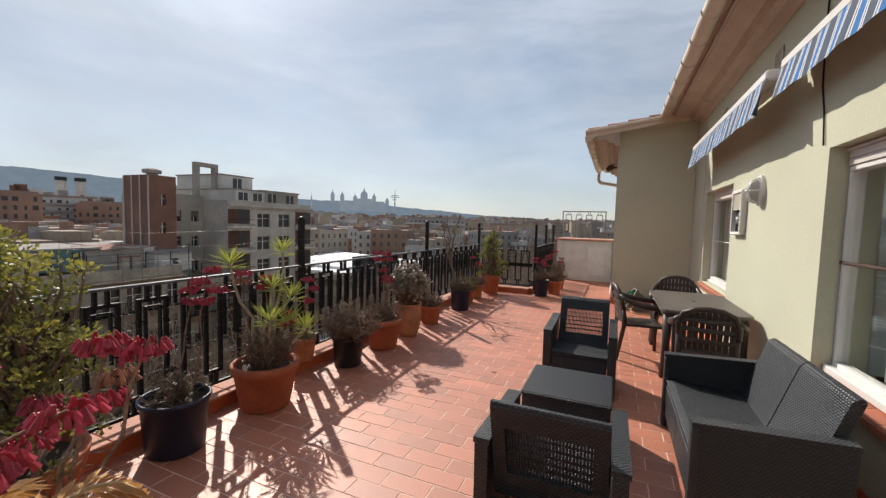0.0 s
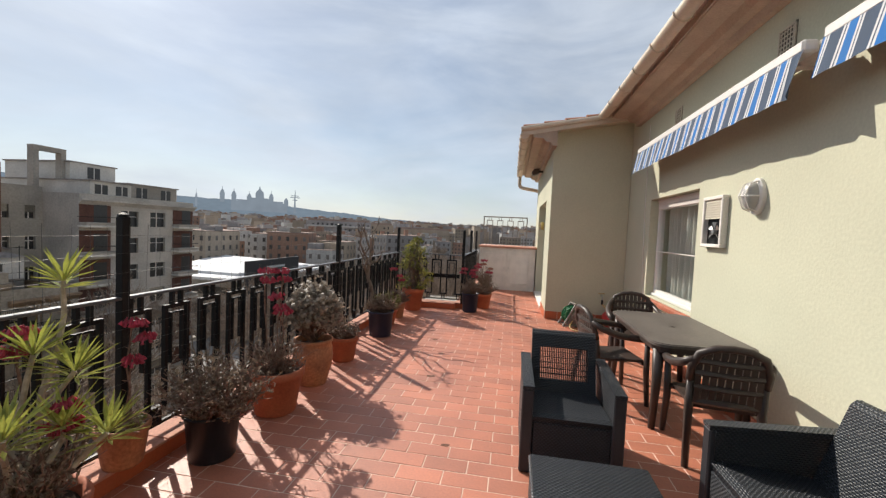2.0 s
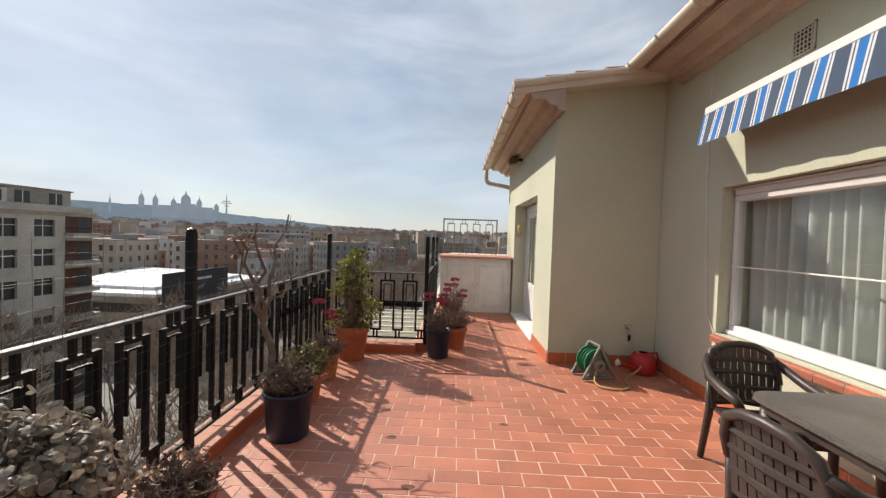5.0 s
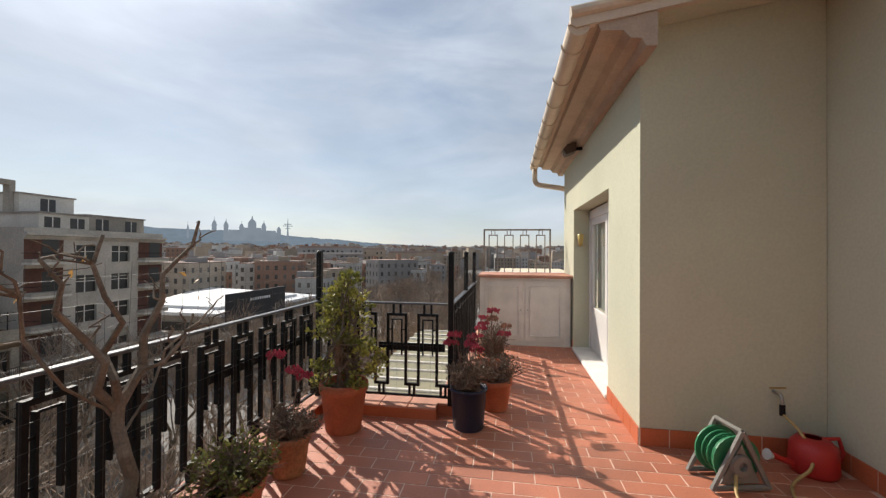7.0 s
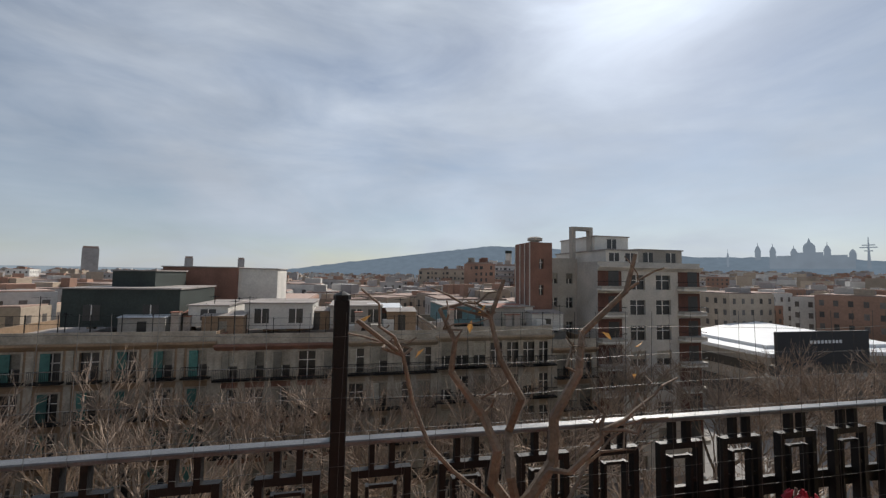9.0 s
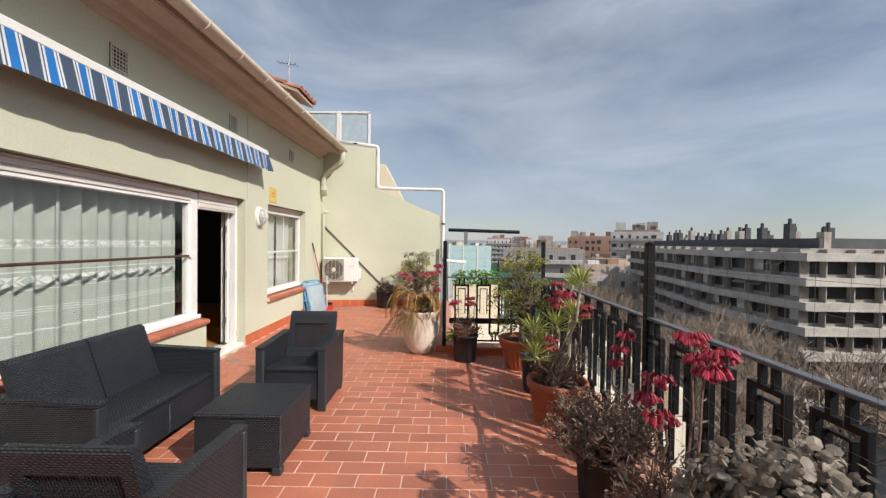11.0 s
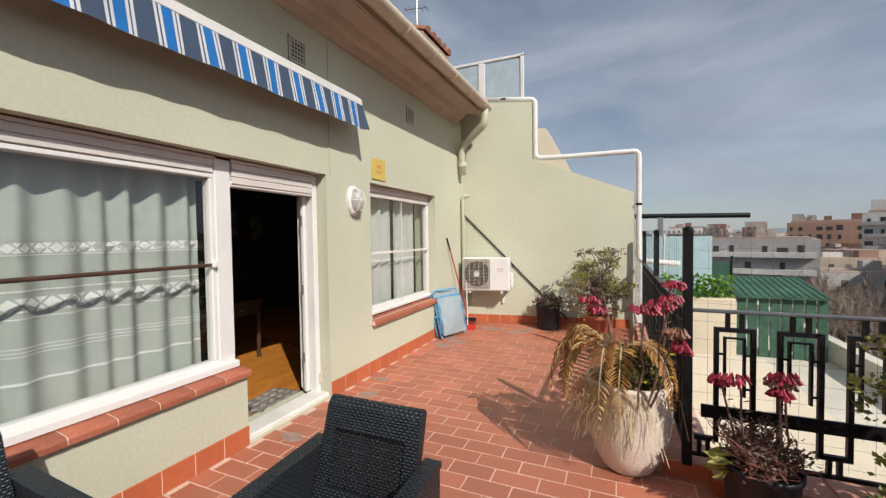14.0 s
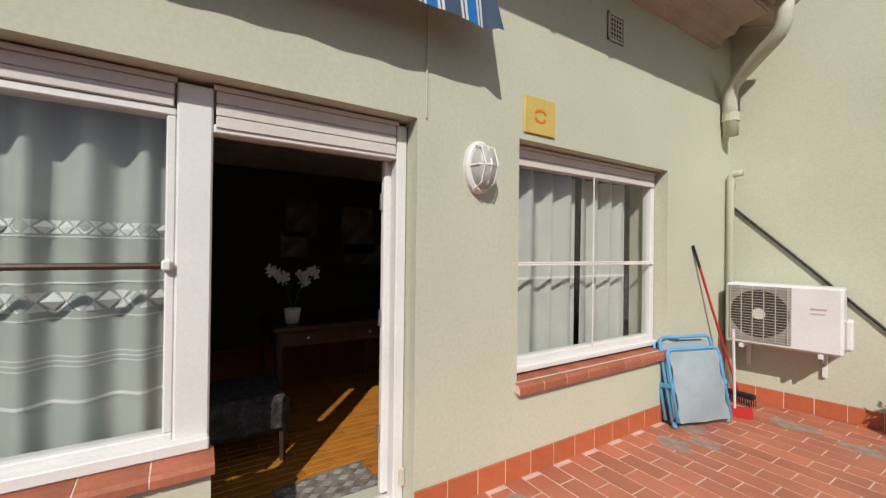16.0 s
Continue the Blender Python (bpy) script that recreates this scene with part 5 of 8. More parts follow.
        for f in range(floors):
            for b in range(bays):
                part("window_surround", sur, None, root).location = (b * bw + bw / 2, 0, zb + f * fh + 0.35)
    pane = Shape().box(-ww / 2, ww / 2, 0.28, 0.32, 0, wh).mesh("pane", W_DARK)
    fr = Shape().box(-0.04, 0.04, 0.22, 0.28, 0, wh).box(-ww / 2, ww / 2, 0.22, 0.28, wh * 0.62, wh * 0.62 + 0.06).mesh("window_frame", WHITE_OLD)
    sh = Shape().box(-ww / 2, -ww / 2 + ww * 0.48, -0.03, 0.02, 0.02, wh - 0.02).mesh("shutter", shutters or SHUT)
    blind = Shape().box(-ww / 2 + 0.03, ww / 2 - 0.03, 0.16, 0.2, wh * 0.45, wh).mesh("blind", SHUT)
    bal = Shape().box(-ww / 2 - 0.4, ww / 2 + 0.4, -0.75, -0.001, -0.14, 0.0)
    for i in range(int((ww + 0.8) / 0.14) + 1):
        xx = -ww / 2 - 0.38 + i * 0.14
        bal.box(xx - 0.012, xx + 0.012, -0.74, -0.72, 0, 0.95)
    bal.box(-ww / 2 - 0.4, ww / 2 + 0.4, -0.76, -0.71, 0.95, 1.0)
    bal_me = bal.mesh("balcony", BLACK)
    slab_me = Shape().box(-bw / 2 + 0.1, bw / 2 - 0.1, -1.0, -0.001, -0.25, 0.0).box(-bw / 2 + 0.1, bw / 2 - 0.1, -1.0, -0.9, 0.0, 0.85).mesh("balcony", wall_m)
    for f in range(floors):
        z0 = zb + f * fh + 0.35
        if skip_below is not None and z0 < skip_below:
            continue
        for b in range(bays):
            win = part("window", pane, None, root)
            win.location = (b * bw + bw / 2, 0, z0)
            part("window_frame", fr, None, win)
            if random.random() < 0.45:
                part("blind", blind, None, win)
            if shutters and random.random() < 0.7:
                part("shutter", sh, None, win)
            if balcony == 1:
                part("balcony", bal_me, None, root).location = (b * bw + bw / 2, 0, z0)
            elif balcony == 2:
                part("balcony", slab_me, None, root).location = (b * bw + bw / 2, 0, z0)
    if side_bays:
        for f in range(floors):
            for b in range(side_bays):
                z0 = zb + f * fh + 0.6
                q = part("window", Shape().box(w, w + 0.03, (b + 0.3) * d / side_bays, (b + 0.3) * d / side_bays + 1.2, z0, z0 + 1.4), W_DARK, root)
    return root


def roof_hut(x0, x1, y0, y1, z0, z1, m, label, windows=2, face="x"):
    h = thing("rooftop_room", label, "rooftop room", at=(x0, y0, z0))
    w, d, t = x1 - x0, y1 - y0, z1 - z0
    part("wall", Shape().box(0, w, 0, d, 0, t), m, h)
    part("roof", Shape().box(-0.15, w + 0.15, -0.15, d + 0.15, t, t + 0.14), B_ROOF, h)
    for i in range(windows):
        yy = d * (i + 0.5) / windows
        ww = min(0.7, d / windows * 0.3)
        wi = part("window", Shape().box(w, w + 0.03, yy - ww, yy + ww, 0.6, min(t - 0.3, 2.1)), W_DARK, h)
        part("window_frame", Shape().box(w + 0.03, w + 0.06, yy - 0.04, yy + 0.04, 0.6, min(t - 0.3, 2.1)), WHITE_OLD, wi)
    return h


# row across the avenue; local front faces -y, so a turn of 90 degrees faces it to +x
OX = -42.0
row = [(-25.6, 19.8, B_TAN, 7, SHUT_G, "ochre apartment house with teal shutters across the avenue", -4.8),
       (-5.8, 11.5, B_BROWN, 5, SHUT, "dark brick apartment house with tall windows across the avenue", -5.1),
       (5.7, 9.2, B_STONE, 4, SHUT, "stone apartment house with iron balconies across the avenue", -5.0),
       (14.9, 13.0, B_STONE, 7, None, "stone apartment house with a row of attic windows across the avenue", -4.7),
       (27.9, 5.4, B_TAN, 2, SHUT, "narrow ochre house beside the tall block", -6.2)]
for y0, w, m, bays, shut, lab, top in row:
    apartment_building(lab, OX, y0, 90, w, 14, top, 5, bays, m, 3.4, ww=1.5, wh=2.35, balcony=1, shutters=shut)
    # roof railing
    rr = thing("roof_railing", "thin railing along the roof edge across the avenue", "railing", at=(OX - 0.3, y0, top + 0.9))
    for i in range(int(w / 2.4) + 1):
        part("post", Shape().box(-0.03, 0.03, i * 2.4, i * 2.4 + 0.06, 0, 1.6), BLACK, rr)
    for z in (0.8, 1.5):
        part("rail", Shape().box(-0.015, 0.015, 0, w, z, z + 0.03), BLACK, rr)
roof_hut(-56, -46, -20.5, -10.5, -3.8, -0.2, B_DARK, "dark clad rooftop room with wide windows", 2)
roof_hut(-58, -50, -18.5, -14.5, -0.1, 1.6, B_DARK, "dark upper rooftop box", 0)
roof_hut(-54, -45.5, -9.5, -5.9, -3.8, -1.8, B_WHITE, "white rooftop room", 1)
roof_hut(-53, -46, -4.5, 2.2, -4.2, -1.6, B_WHITE, "low white rooftop room with a door", 2)
roof_hut(-70, -60, -18, -9, -5, 2.2, B_BROWN, "brown brick rooftop block", 0)
roof_hut(-68, -60.5, -9, -4, -5, 2.1, B_WHITE, "white block with small windows behind the roofs", 3)
roof_hut(-54, -46, 4.0, 9.5, -4.2, -1.9, B_GREY, "grey rooftop lean-to", 3)
roof_hut(-54, -46, 16.5, 22.5, -3.9, -1.9, mat("teal_sheeting", (0.10, 0.20, 0.22), 0.7, vary=0.15, scale=0.5, fine=4), "teal clad rooftop shed", 2)
roof_hut(-55, -46, 24.0, 27.5, -3.9, -2.0, B_WHITE, "white rooftop room beside the shed", 1)
random.seed(5)
CHIM = mat("chimney_render", (0.42, 0.36, 0.31), 0.9, vary=0.2, scale=1, fine=8)
for i in range(26):
    c = thing("chimney", "small rendered chimney on a roof across the avenue", "chimney", at=(random.uniform(-55, -44), random.uniform(-20, 30), -4.3), group="roof chimneys")
    h = random.uniform(1.3, 2.2)
    part("shaft", Shape().box(-0.25, 0.25, -0.35, 0.35, 0, h, bevel=0.03), CHIM, c)
    part("cap", Shape().box(-0.32, 0.32, -0.42, 0.42, h, h + 0.1), B_RED, c)

for i in range(22):
    h = random.uniform(2.2, 4.2)
    an = thing("antenna", "thin metal television aerial on a roof across the avenue", "antenna", at=(random.uniform(-54, -43.5), random.uniform(-24, 32), -4.5), turn=random.uniform(0, 180), group="roof aerials")
    part("mast", Shape().tube([(0, 0, 0), (0, 0, h)], 0.035, 5), BLACK, an)
    part("boom", Shape().tube([(-0.7, 0, h - 0.15), (0.7, 0, h - 0.15)], 0.02, 4), BLACK, an)
    for k in range(5):
        part("element", Shape().tube([(-0.6 + k * 0.3, -0.3, h - 0.15), (-0.6 + k * 0.3, 0.3, h - 0.15)], 0.014, 4), BLACK, an)
for i in range(20):
    y = random.uniform(-24, 31)
    if random.random() < 0.5:
        ac_ = thing("roof_unit", "grey ventilation unit on a flat roof across the avenue", "air conditioner", at=(random.uniform(-46, -43.6), y, -4.6), turn=random.uniform(-10, 10), group="roof units")
        part("body", Shape().box(-0.45, 0.45, -0.6, 0.6, 0, random.uniform(0.8, 1.5), bevel=0.05), random.choice((B_WHITE, B_GREY, CHIM)), ac_)
    else:
        w_, h = random.uniform(1.0, 2.6), random.uniform(1.6, 2.6)
        ac_ = thing("roof_shed", "small lean-to shed on a flat roof across the avenue", "shed", at=(random.uniform(-49, -45), y, -4.6), turn=90, group="roof sheds")
        part("wall", Shape().box(-w_, w_, -1, 1, 0, h), random.choice((B_WHITE, B_GREY, B_BROWN, B_TAN)), ac_)
        part("roof", Shape().prism([(-1.2, h), (1.2, h), (1.2, h + 0.35)], "x", -w_ - 0.1, w_ + 0.1), random.choice((B_RED, B_ROOF, B_METAL)), ac_)
        part("door", Shape().box(-0.4, 0.4, -1.03, -1.0, 0, 1.9 if h > 2 else 1.4), random.choice((W_DARK, SHUT)), ac_)

# tall block beside it
tb = apartment_building("tall pale apartment block with rounded balconies and a roof pavilion", -43.5, 34.6, 90, 14.5, 16, 3.0, 8, 4, B_PALE, 3.05, ww=2.1, wh=1.75, balcony=0, parapet=0.6)
for k in range(7):
    z = 3.0 - 3.05 * (k + 1)
    for yc in (36.2, 47.4):
        b = thing("balcony_block", "projecting curved balcony on the tall block", "balcony", at=(-43.5, yc, z), group="balconies of the tall block")
        prof = [(0.0, -1.75), (1.0, -1.65), (1.25, -1.3), (1.25, 1.3), (1.0, 1.65), (0.0, 1.75)]
        part("slab", Shape().prism(prof, "z", 0.25, 0.45), B_WHITE, b)
        part("parapet", Shape().prism([(p[0] * 1.0 + 0.0, p[1]) for p in prof[0:1]] + prof[1:], "z", 0.45, 0.75), B_GREY, b)
        # flat panel on the wall; the loggia's shade is put into its russet
        part("recess_panel", Shape().box(0.004, 0.03, -1.6, 1.6, 0.46, 2.95), LOGGIA_SHADE, b, "flat russet panel painted dark like a shaded loggia")
        part("window", Shape().box(0.03, 0.05, -0.2, 1.2, 0.5, 2.6), W_DARK, b)
        part("rail", Shape().tube([(p[0] - 0.05, p[1] * 0.98, 1.3) for p in prof], 0.03, 5), BLACK, b)
roof_hut(-56, -43.9, 36, 40.5, 3.1, 5.0, B_WHITE, "rooftop room with white windows on the tall block", 2)
roof_hut(-56, -44.6, 40.8, 47.5, 3.1, 5.2, B_GREY, "set-back attic of the tall block", 2)
roof_hut(-58, -49, 37.9, 43.0, 5.0, 7.2, B_WHITE, "upper roof pavilion on the tall block", 1)
pf = thing("roof_frame", "open concrete portal frame on top of the tall block", "frame", at=(-50, 34.9, 4.0))
for a in ((-0.4, 0.4, 0, 0.5, 0, 4.0), (-0.4, 0.4, 2.6, 3.1, 0, 4.0), (-0.4, 0.4, 0, 3.1, 4.0, 4.5)):
    part("beam", Shape().box(*a), B_GREY, pf)
apartment_building("brown brick stair tower beside the tall block", -46.5, 27.4, 90, 2.9, 4.6, 5.5, 7, 1, B_BROWN, 3.2, ww=0.6, wh=1.2, parapet=0.4, cornice=False)
apartment_building("plain grey rear part of the tall block", -48.0, 30.3, 90, 4.3, 9, 3.6, 7, 2, B_GREY, 3.1, ww=0.9, wh=1.3, parapet=0.5, cornice=False)
for k in range(4):
    strip = thing("wall_strip", "pale concrete strip up the brick stair tower", "wall strip", at=(-51.0 + k * 1.48, 27.3, -12), group="strips of the brick tower")
    part("strip", Shape().box(-0.1, 0.1, 0, 0.09, 0, 17.8, bevel=0.02), B_PALE, strip)
tk = thing("water_tank", "round concrete water tank on the brick tower", "tank", at=(-49, 29.2, 5.5))
part("tank", Shape().lathe([(0, 0), (0.6, 0), (0.55, 0.7), (0.95, 0.8), (0.95, 1.15), (0.6, 1.3), (0, 1.35)], 16), B_GREY, tk)

# market hall with white roof and dark billboard
mk = thing("market_hall", "low hall with a white metal roof and grey banded walls", "hall", at=(0, 0, 0))
part("wall", Shape().prism([(-53.5, 72.5), (-51.5, 105), (-96, 120), (-74, 73)], "z", GZ, -10.7), B_GREY, mk)
part("roof", Shape().prism([(-53, 71.6), (-51, 106), (-98, 122), (-75, 72.2)], "z", -10.7, -10.1), B_METAL, mk)
part("roof", Shape().prism([(-57, 76), (-55, 102), (-90, 114), (-73, 77)], "z", -10.1, -9.5), B_METAL, mk)
for z0, z1 in ((-13.6, -12.0), (-18.5, -15.6)):
    part("window_band", Shape().box(-73.5, -54.5, 72.2, 72.45, z0, z1), W_DARK, mk)
    part("window_band", Shape().prism([(-53.3, 73), (-51.4, 104), (-51.2, 104), (-53.1, 73)], "z", z0, z1), W_DARK, mk)
bb = thing("billboard", "large dark billboard with faint pale lettering on the hall", "billboard", at=(-50.6, 69.5, -11.4))
part("panel", Shape().box(0, 0.4, 0, 19, 0, 5.2, bevel=0.05), B_BOARD, bb)
for i in range(9):
    part("letter", Shape().box(0.4, 0.42, 6.6 + i * 0.75, 7.1 + i * 0.75, 3.3, 3.8), B_METAL, bb)
for z0, z1 in ((-10.4, -7.4), (-4.0, -1.6)):
    part("wall_band", Shape().box(-2, 0.2, 0, 19, z0, z1), B_GREY, bb)
part("window_band", Shape().box(-1, 0.1, 0, 19, -7.4, -4.0), W_DARK, bb)
part("window_band", Shape().box(-1, 0.1, 0, 19, -1.6, -0.01), W_DARK, bb)

# white block with long balconies at the corner down the avenue
wb = thing("apartment_building", "large white apartment block with long continuous balconies", "building", at=(-46, -43.0, 1.2))
prof = [(0, 0), (0, -15), (-8, -62), (-40, -62), (-16, 0)]
part("wall", Shape().prism(prof, "z", GZ, 0.2), B_GREY, wb)
for k in range(7):
    z = 0.0 - 3.0 * k
    b = part("balcony", Shape().prism([(-15.6, 1.3), (1.5, 1.3), (1.6, -15.3), (-6.6, -63), (-8, -62), (0, -15), (0, 0), (-15.6, 0)], "z", z - 1.15, z - 0.35), B_PALE, wb)
    part("balcony_slab", Shape().prism([(-15.6, 1.4), (1.6, 1.4), (1.7, -15.3), (-6.5, -63), (-8, -62), (0, -15), (0, 0), (-15.6, 0)], "z", z - 1.35, z - 1.16), B_PALE, wb)
    part("window_band", Shape().prism([(-15.5, 0.06), (0.06, 0.06), (0.06, -15), (-7.9, -61.6), (-8.1, -61.6), (-0.1, -15), (-0.1, -0.1), (-15.5, -0.1)], "z", z - 2.95, z - 1.3), W_DARK, wb)
fin = Shape().box(-0.06, 0.06, 0.05, 1.0, GZ, 0.1).mesh("divider", B_GREY)
for i in range(5):
    part("divider", fin, None, wb).location = (-1.2 - i * 3.4, 0, 0)
fin = Shape().box(0.05, 1.2, -0.07, 0.07, GZ, 0.1).mesh("divider", B_GREY)
for i in range(15):
    t = i / 14
    part("divider", fin, None, wb).location = (0 if t < 0.25 else -8 * (t - 0.25) / 0.75, -62 * t, 0)
awn = Shape().prism([(0.0, -0.5), (0.9, -1.1), (0.9, -1.16), (0.0, -0.56)], "y", -1.2, 1.2).mesh("sun_blind", SHUT)
rblind = Shape().box(0.07, 0.11, -0.9, 0.9, -2.0, -0.4).mesh("roller_blind", B_WHITE)
rng = random.Random(77)
for k in range(7):
    for i in range(20):
        if rng.random() < 0.6:
            t = (i + 0.5) / 20
            part("roller_blind" if rng.random() < 0.6 else "sun_blind", rblind if rng.random() < 0.6 else awn, None, wb).location = ((0 if t < 0.25 else -8 * (t - 0.25) / 0.75) + 0.05, -62 * t, -3.0 * k - 0.9)
SLATE = mat("dark_slate_roof", (0.085, 0.085, 0.09), 0.8, vary=0.2, scale=0.5, fine=5)
part("penthouse", Shape().prism([(-3, -2), (-3, -15), (-11, -58), (-30, -58), (-24, -2)], "z", 0.2, 1.5), SLATE, wb)
for i in range(18):
    st = part("chimney", Shape().box(-0.45, 0.45, -0.55, 0.55, 0.2, 2.3 + (i * 7 % 5) * 0.35), SLATE if i % 3 else CHIM, wb)
    st.location = (-4 - i * 0.55 - (i % 2) * 3, -2.5 - i * 3.2, 0)
    part("pot", Shape().lathe([(0.25, 0), (0.22, 0.6), (0.3, 0.65), (0.0, 0.8)], 8, 0, 0, 2.3 + (i * 7 % 5) * 0.35), SLATE, st)


# ---- distant town: blocks scattered to the horizon ----
def far_town(name, label, r0, r1, count, az0, az1, seed, tops):
    rng = random.Random(seed)
    root = thing(name, label, "town", kind="stuff")
    shapes = [Shape() for _ in FAR_MATS]
    wins = Shape()
    for i in range(count):
        r = math.sqrt(rng.uniform(r0 * r0, r1 * r1))
        a = radians(rng.uniform(az0, az1))
        x, y = -math.sin(a) * r, math.cos(a) * r
        if -43 < x < 12 and abs(y) < 600:
            if -43 < x < -3:
                continue
        if -34 < x < -0 and r < 60:
            continue
        if x < -36 and x > (-100 if y > 55 else -66) and -90 < y < 125:
            continue
        top = rng.uniform(*tops) * min(1.0, 0.5 + r / 500)
        if abs(math.degrees(a)) < 60 and r > 330:
            top += (r - 330) / 770 * 20
        w, d = rng.uniform(8, 20), rng.uniform(8, 16)
        k = rng.choice((0, 0, 1, 1, 2, 3))
        turn = rng.choice((0.0, 0.0, 0.785, 0.3))
        ca, sa = math.cos(turn), math.sin(turn)
        def put(px, py):
            return (x + px * ca - py * sa, y + px * sa + py * ca)
        def blk(sh, px0, px1, py0, py1, z0, z1):
            c = [put(px0, py0), put(px1, py0), put(px1, py1), put(px0, py1)]
            sh.prism(c, "z", z0, z1)
        blk(shapes[k], -w / 2, w / 2, -d / 2, d / 2, GZ, top)
        blk(shapes[4], -w / 2 + 0.3, w / 2 - 0.3, -d / 2 + 0.3, d / 2 - 0.3, top, top + 0.25)
        for _ in range(rng.randint(1, 3)):
            hx, hy = rng.uniform(-w / 3, w / 3), rng.uniform(-d / 3, d / 3)
            hw = rng.uniform(0.8, 3)
            blk(shapes[rng.choice((0, 1, 2, 3))], hx - hw, hx + hw, hy - hw * 0.7, hy + hw * 0.7, top, top + rng.uniform(1.0, 2.6))
        if r < 420:
            fl = 3 if r > 250 else 5
            for side in range(4):
                L = w if side % 2 == 0 else d
                o = d / 2 if side % 2 == 0 else w / 2
                n = int(L / 2.6)
                for f in range(fl):
                    for b in range(n):
                        u = (b + 0.5) * L / n - L / 2
                        z = top - 2.8 - f * 3.1
                        for q in (0,):
                            e = o + 0.04
                            if side == 0: c = [put(u - 0.5, -e), put(u + 0.5, -e)]
                            elif side == 1: c = [put(e, u - 0.5), put(e, u + 0.5)]
                            elif side == 2: c = [put(u + 0.5, e), put(u - 0.5, e)]
                            else: c = [put(-e, u + 0.5), put(-e, u - 0.5)]
                            wins.add([(*c[0], z), (*c[1], z), (*c[1], z + 1.5), (*c[0], z + 1.5)], [(0, 1, 2, 3)])
    for sh, m in zip(shapes, FAR_MATS):
        if sh.v:
            tagged(part("blocks", sh, m, root), kind="stuff")
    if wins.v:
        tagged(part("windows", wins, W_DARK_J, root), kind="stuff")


far_town("distant_town", "jumble of flat-roofed blocks beyond the avenue", 66, 330, 560, 8, 172, 11, (-9.0, -1.5))
far_town("distant_town", "hazy far rows of blocks towards the hill", 330, 1100, 1900, -8, 180, 12, (-9.0, 2.5))

# blocks standing out on the skyline
for az, r, w, d, z0, z1, m, lab in ((118.7, 900, 22, 22, -20, 38, 2, "round topped glass tower on the skyline"), (109.8, 1300, 20, 20, -20, 38, 2, "slim tower on the skyline"),
                                   (104.1, 1200, 16, 16, -20, 36, 2, "square tower on the skyline"), (158, 190, 26, 16, -20, 4.5, 3, "brick block on the skyline"), (153, 150, 16, 12, -20, 6.0, 1, "white block with rooftop rooms on the skyline"),
                                   (164.5, 95, 18, 14, -20, 0.2, 2, "grey block with balcony bands down the avenue"), (170.5, 260, 30, 16, -20, 4.0, 1, "pale block on the skyline"), (66.6, 240, 22, 14, -20, 7.6, 1, "white roofed block below the twin chimneys"), (70.6, 205, 15, 12, -20, 7.6, 3, "brick block with small rooftop rooms"), (63.4, 230, 20, 14, -20, 5.6, 3, "brown block beside the brick tower"), (75.5, 260, 36, 14, -20, 5.0, 0, "long ochre block below the hill"),
                                   (20.0, 260, 26, 18, -22, 3.0, 0, "ochre school-like block on the skyline"), (24.5, 230, 34, 12, -22, 3.6, 2, "long brown gabled block"), (13.0, 300, 40, 16, -22, 1.0, 0, "row of ochre houses on the avenue")):
    a = radians(az)
    b = thing("skyline_block", lab, "building", at=(-math.sin(a) * r, math.cos(a) * r, 0), turn=az)
    part("wall", Shape().box(-w / 2, w / 2, -d / 2, d / 2, z0, z1), FAR_MATS[m], b)
    part("roof", Shape().box(-w / 2 + 1, w / 2 - 1, -d / 2 + 1, d / 2 - 1, z1, z1 + r * 0.004), FAR_MATS[4], b)
    if r < 300:
        pane_me = Shape().box(-0.5, 0.5, -0.06, 0.02, 0, 1.5).mesh("pane", W_DARK)
        for f in range(5):
            for i in range(int(w / 2.4)):
                if random.random() < 0.2:
                    continue
                xx = -w / 2 + 1.2 + i * 2.4
                q = part("window", pane_me, None, b)
                q.location = (xx, -d / 2, z1 - 2.7 - f * 3)
                q.scale = (random.choice((0.7, 0.9, 1.5)), 1, random.choice((0.8, 1.0, 1.1)))
            if m in (1, 2):
                part("balcony_band", Shape().box(-w / 2 + 0.5, w / 2 - 0.5, -d / 2 - 1.2, -d / 2, z1 - 3.2 - f * 3, z1 - 2.3 - f * 3), FAR_MATS[2 if m == 1 else 1], b)
        for i in range(7):
            hx, hh_ = random.uniform(-w / 2 + 2, w / 2 - 2), random.uniform(0.9, 2.8)
            part("roof_box", Shape().box(hx - hh_ * 0.6, hx + hh_ * 0.6, -d / 4 - 1, -d / 4 + 1, z1, z1 + 0.5 + hh_), random.choice((CHIM, B_WHITE, B_GREY, B_BROWN)), b)


# hill, palace and mast on the horizon
def polar(az, el, r):
    a, e = radians(az), radians(el)
    return (-math.sin(a) * r, math.cos(a) * r, 1.55 + math.tan(e) * r)


# blue-grey haze is put into these colours, and the surfaces glow by themselves
HAZE = haze_glow_mat("hazy_hill", (0.165, 0.218, 0.278))
HAZE2 = haze_glow_mat("hazy_palace", (0.195, 0.24, 0.295))
HAZE3 = haze_glow_mat("hazy_far_ridge", (0.30, 0.36, 0.42))
ridge = [(100, 0.3), (92, 1.5), (84, 2.6), (76, 3.65), (70.5, 4.3), (65.8, 4.15), (60, 3.8), (51, 3.1), (44, 2.65), (38.7, 2.6), (33, 2.4), (29, 2.0), (24, 1.7), (18, 1.2), (10, 0.9), (0, 0.4)]
s = Shape()
fine_r = []
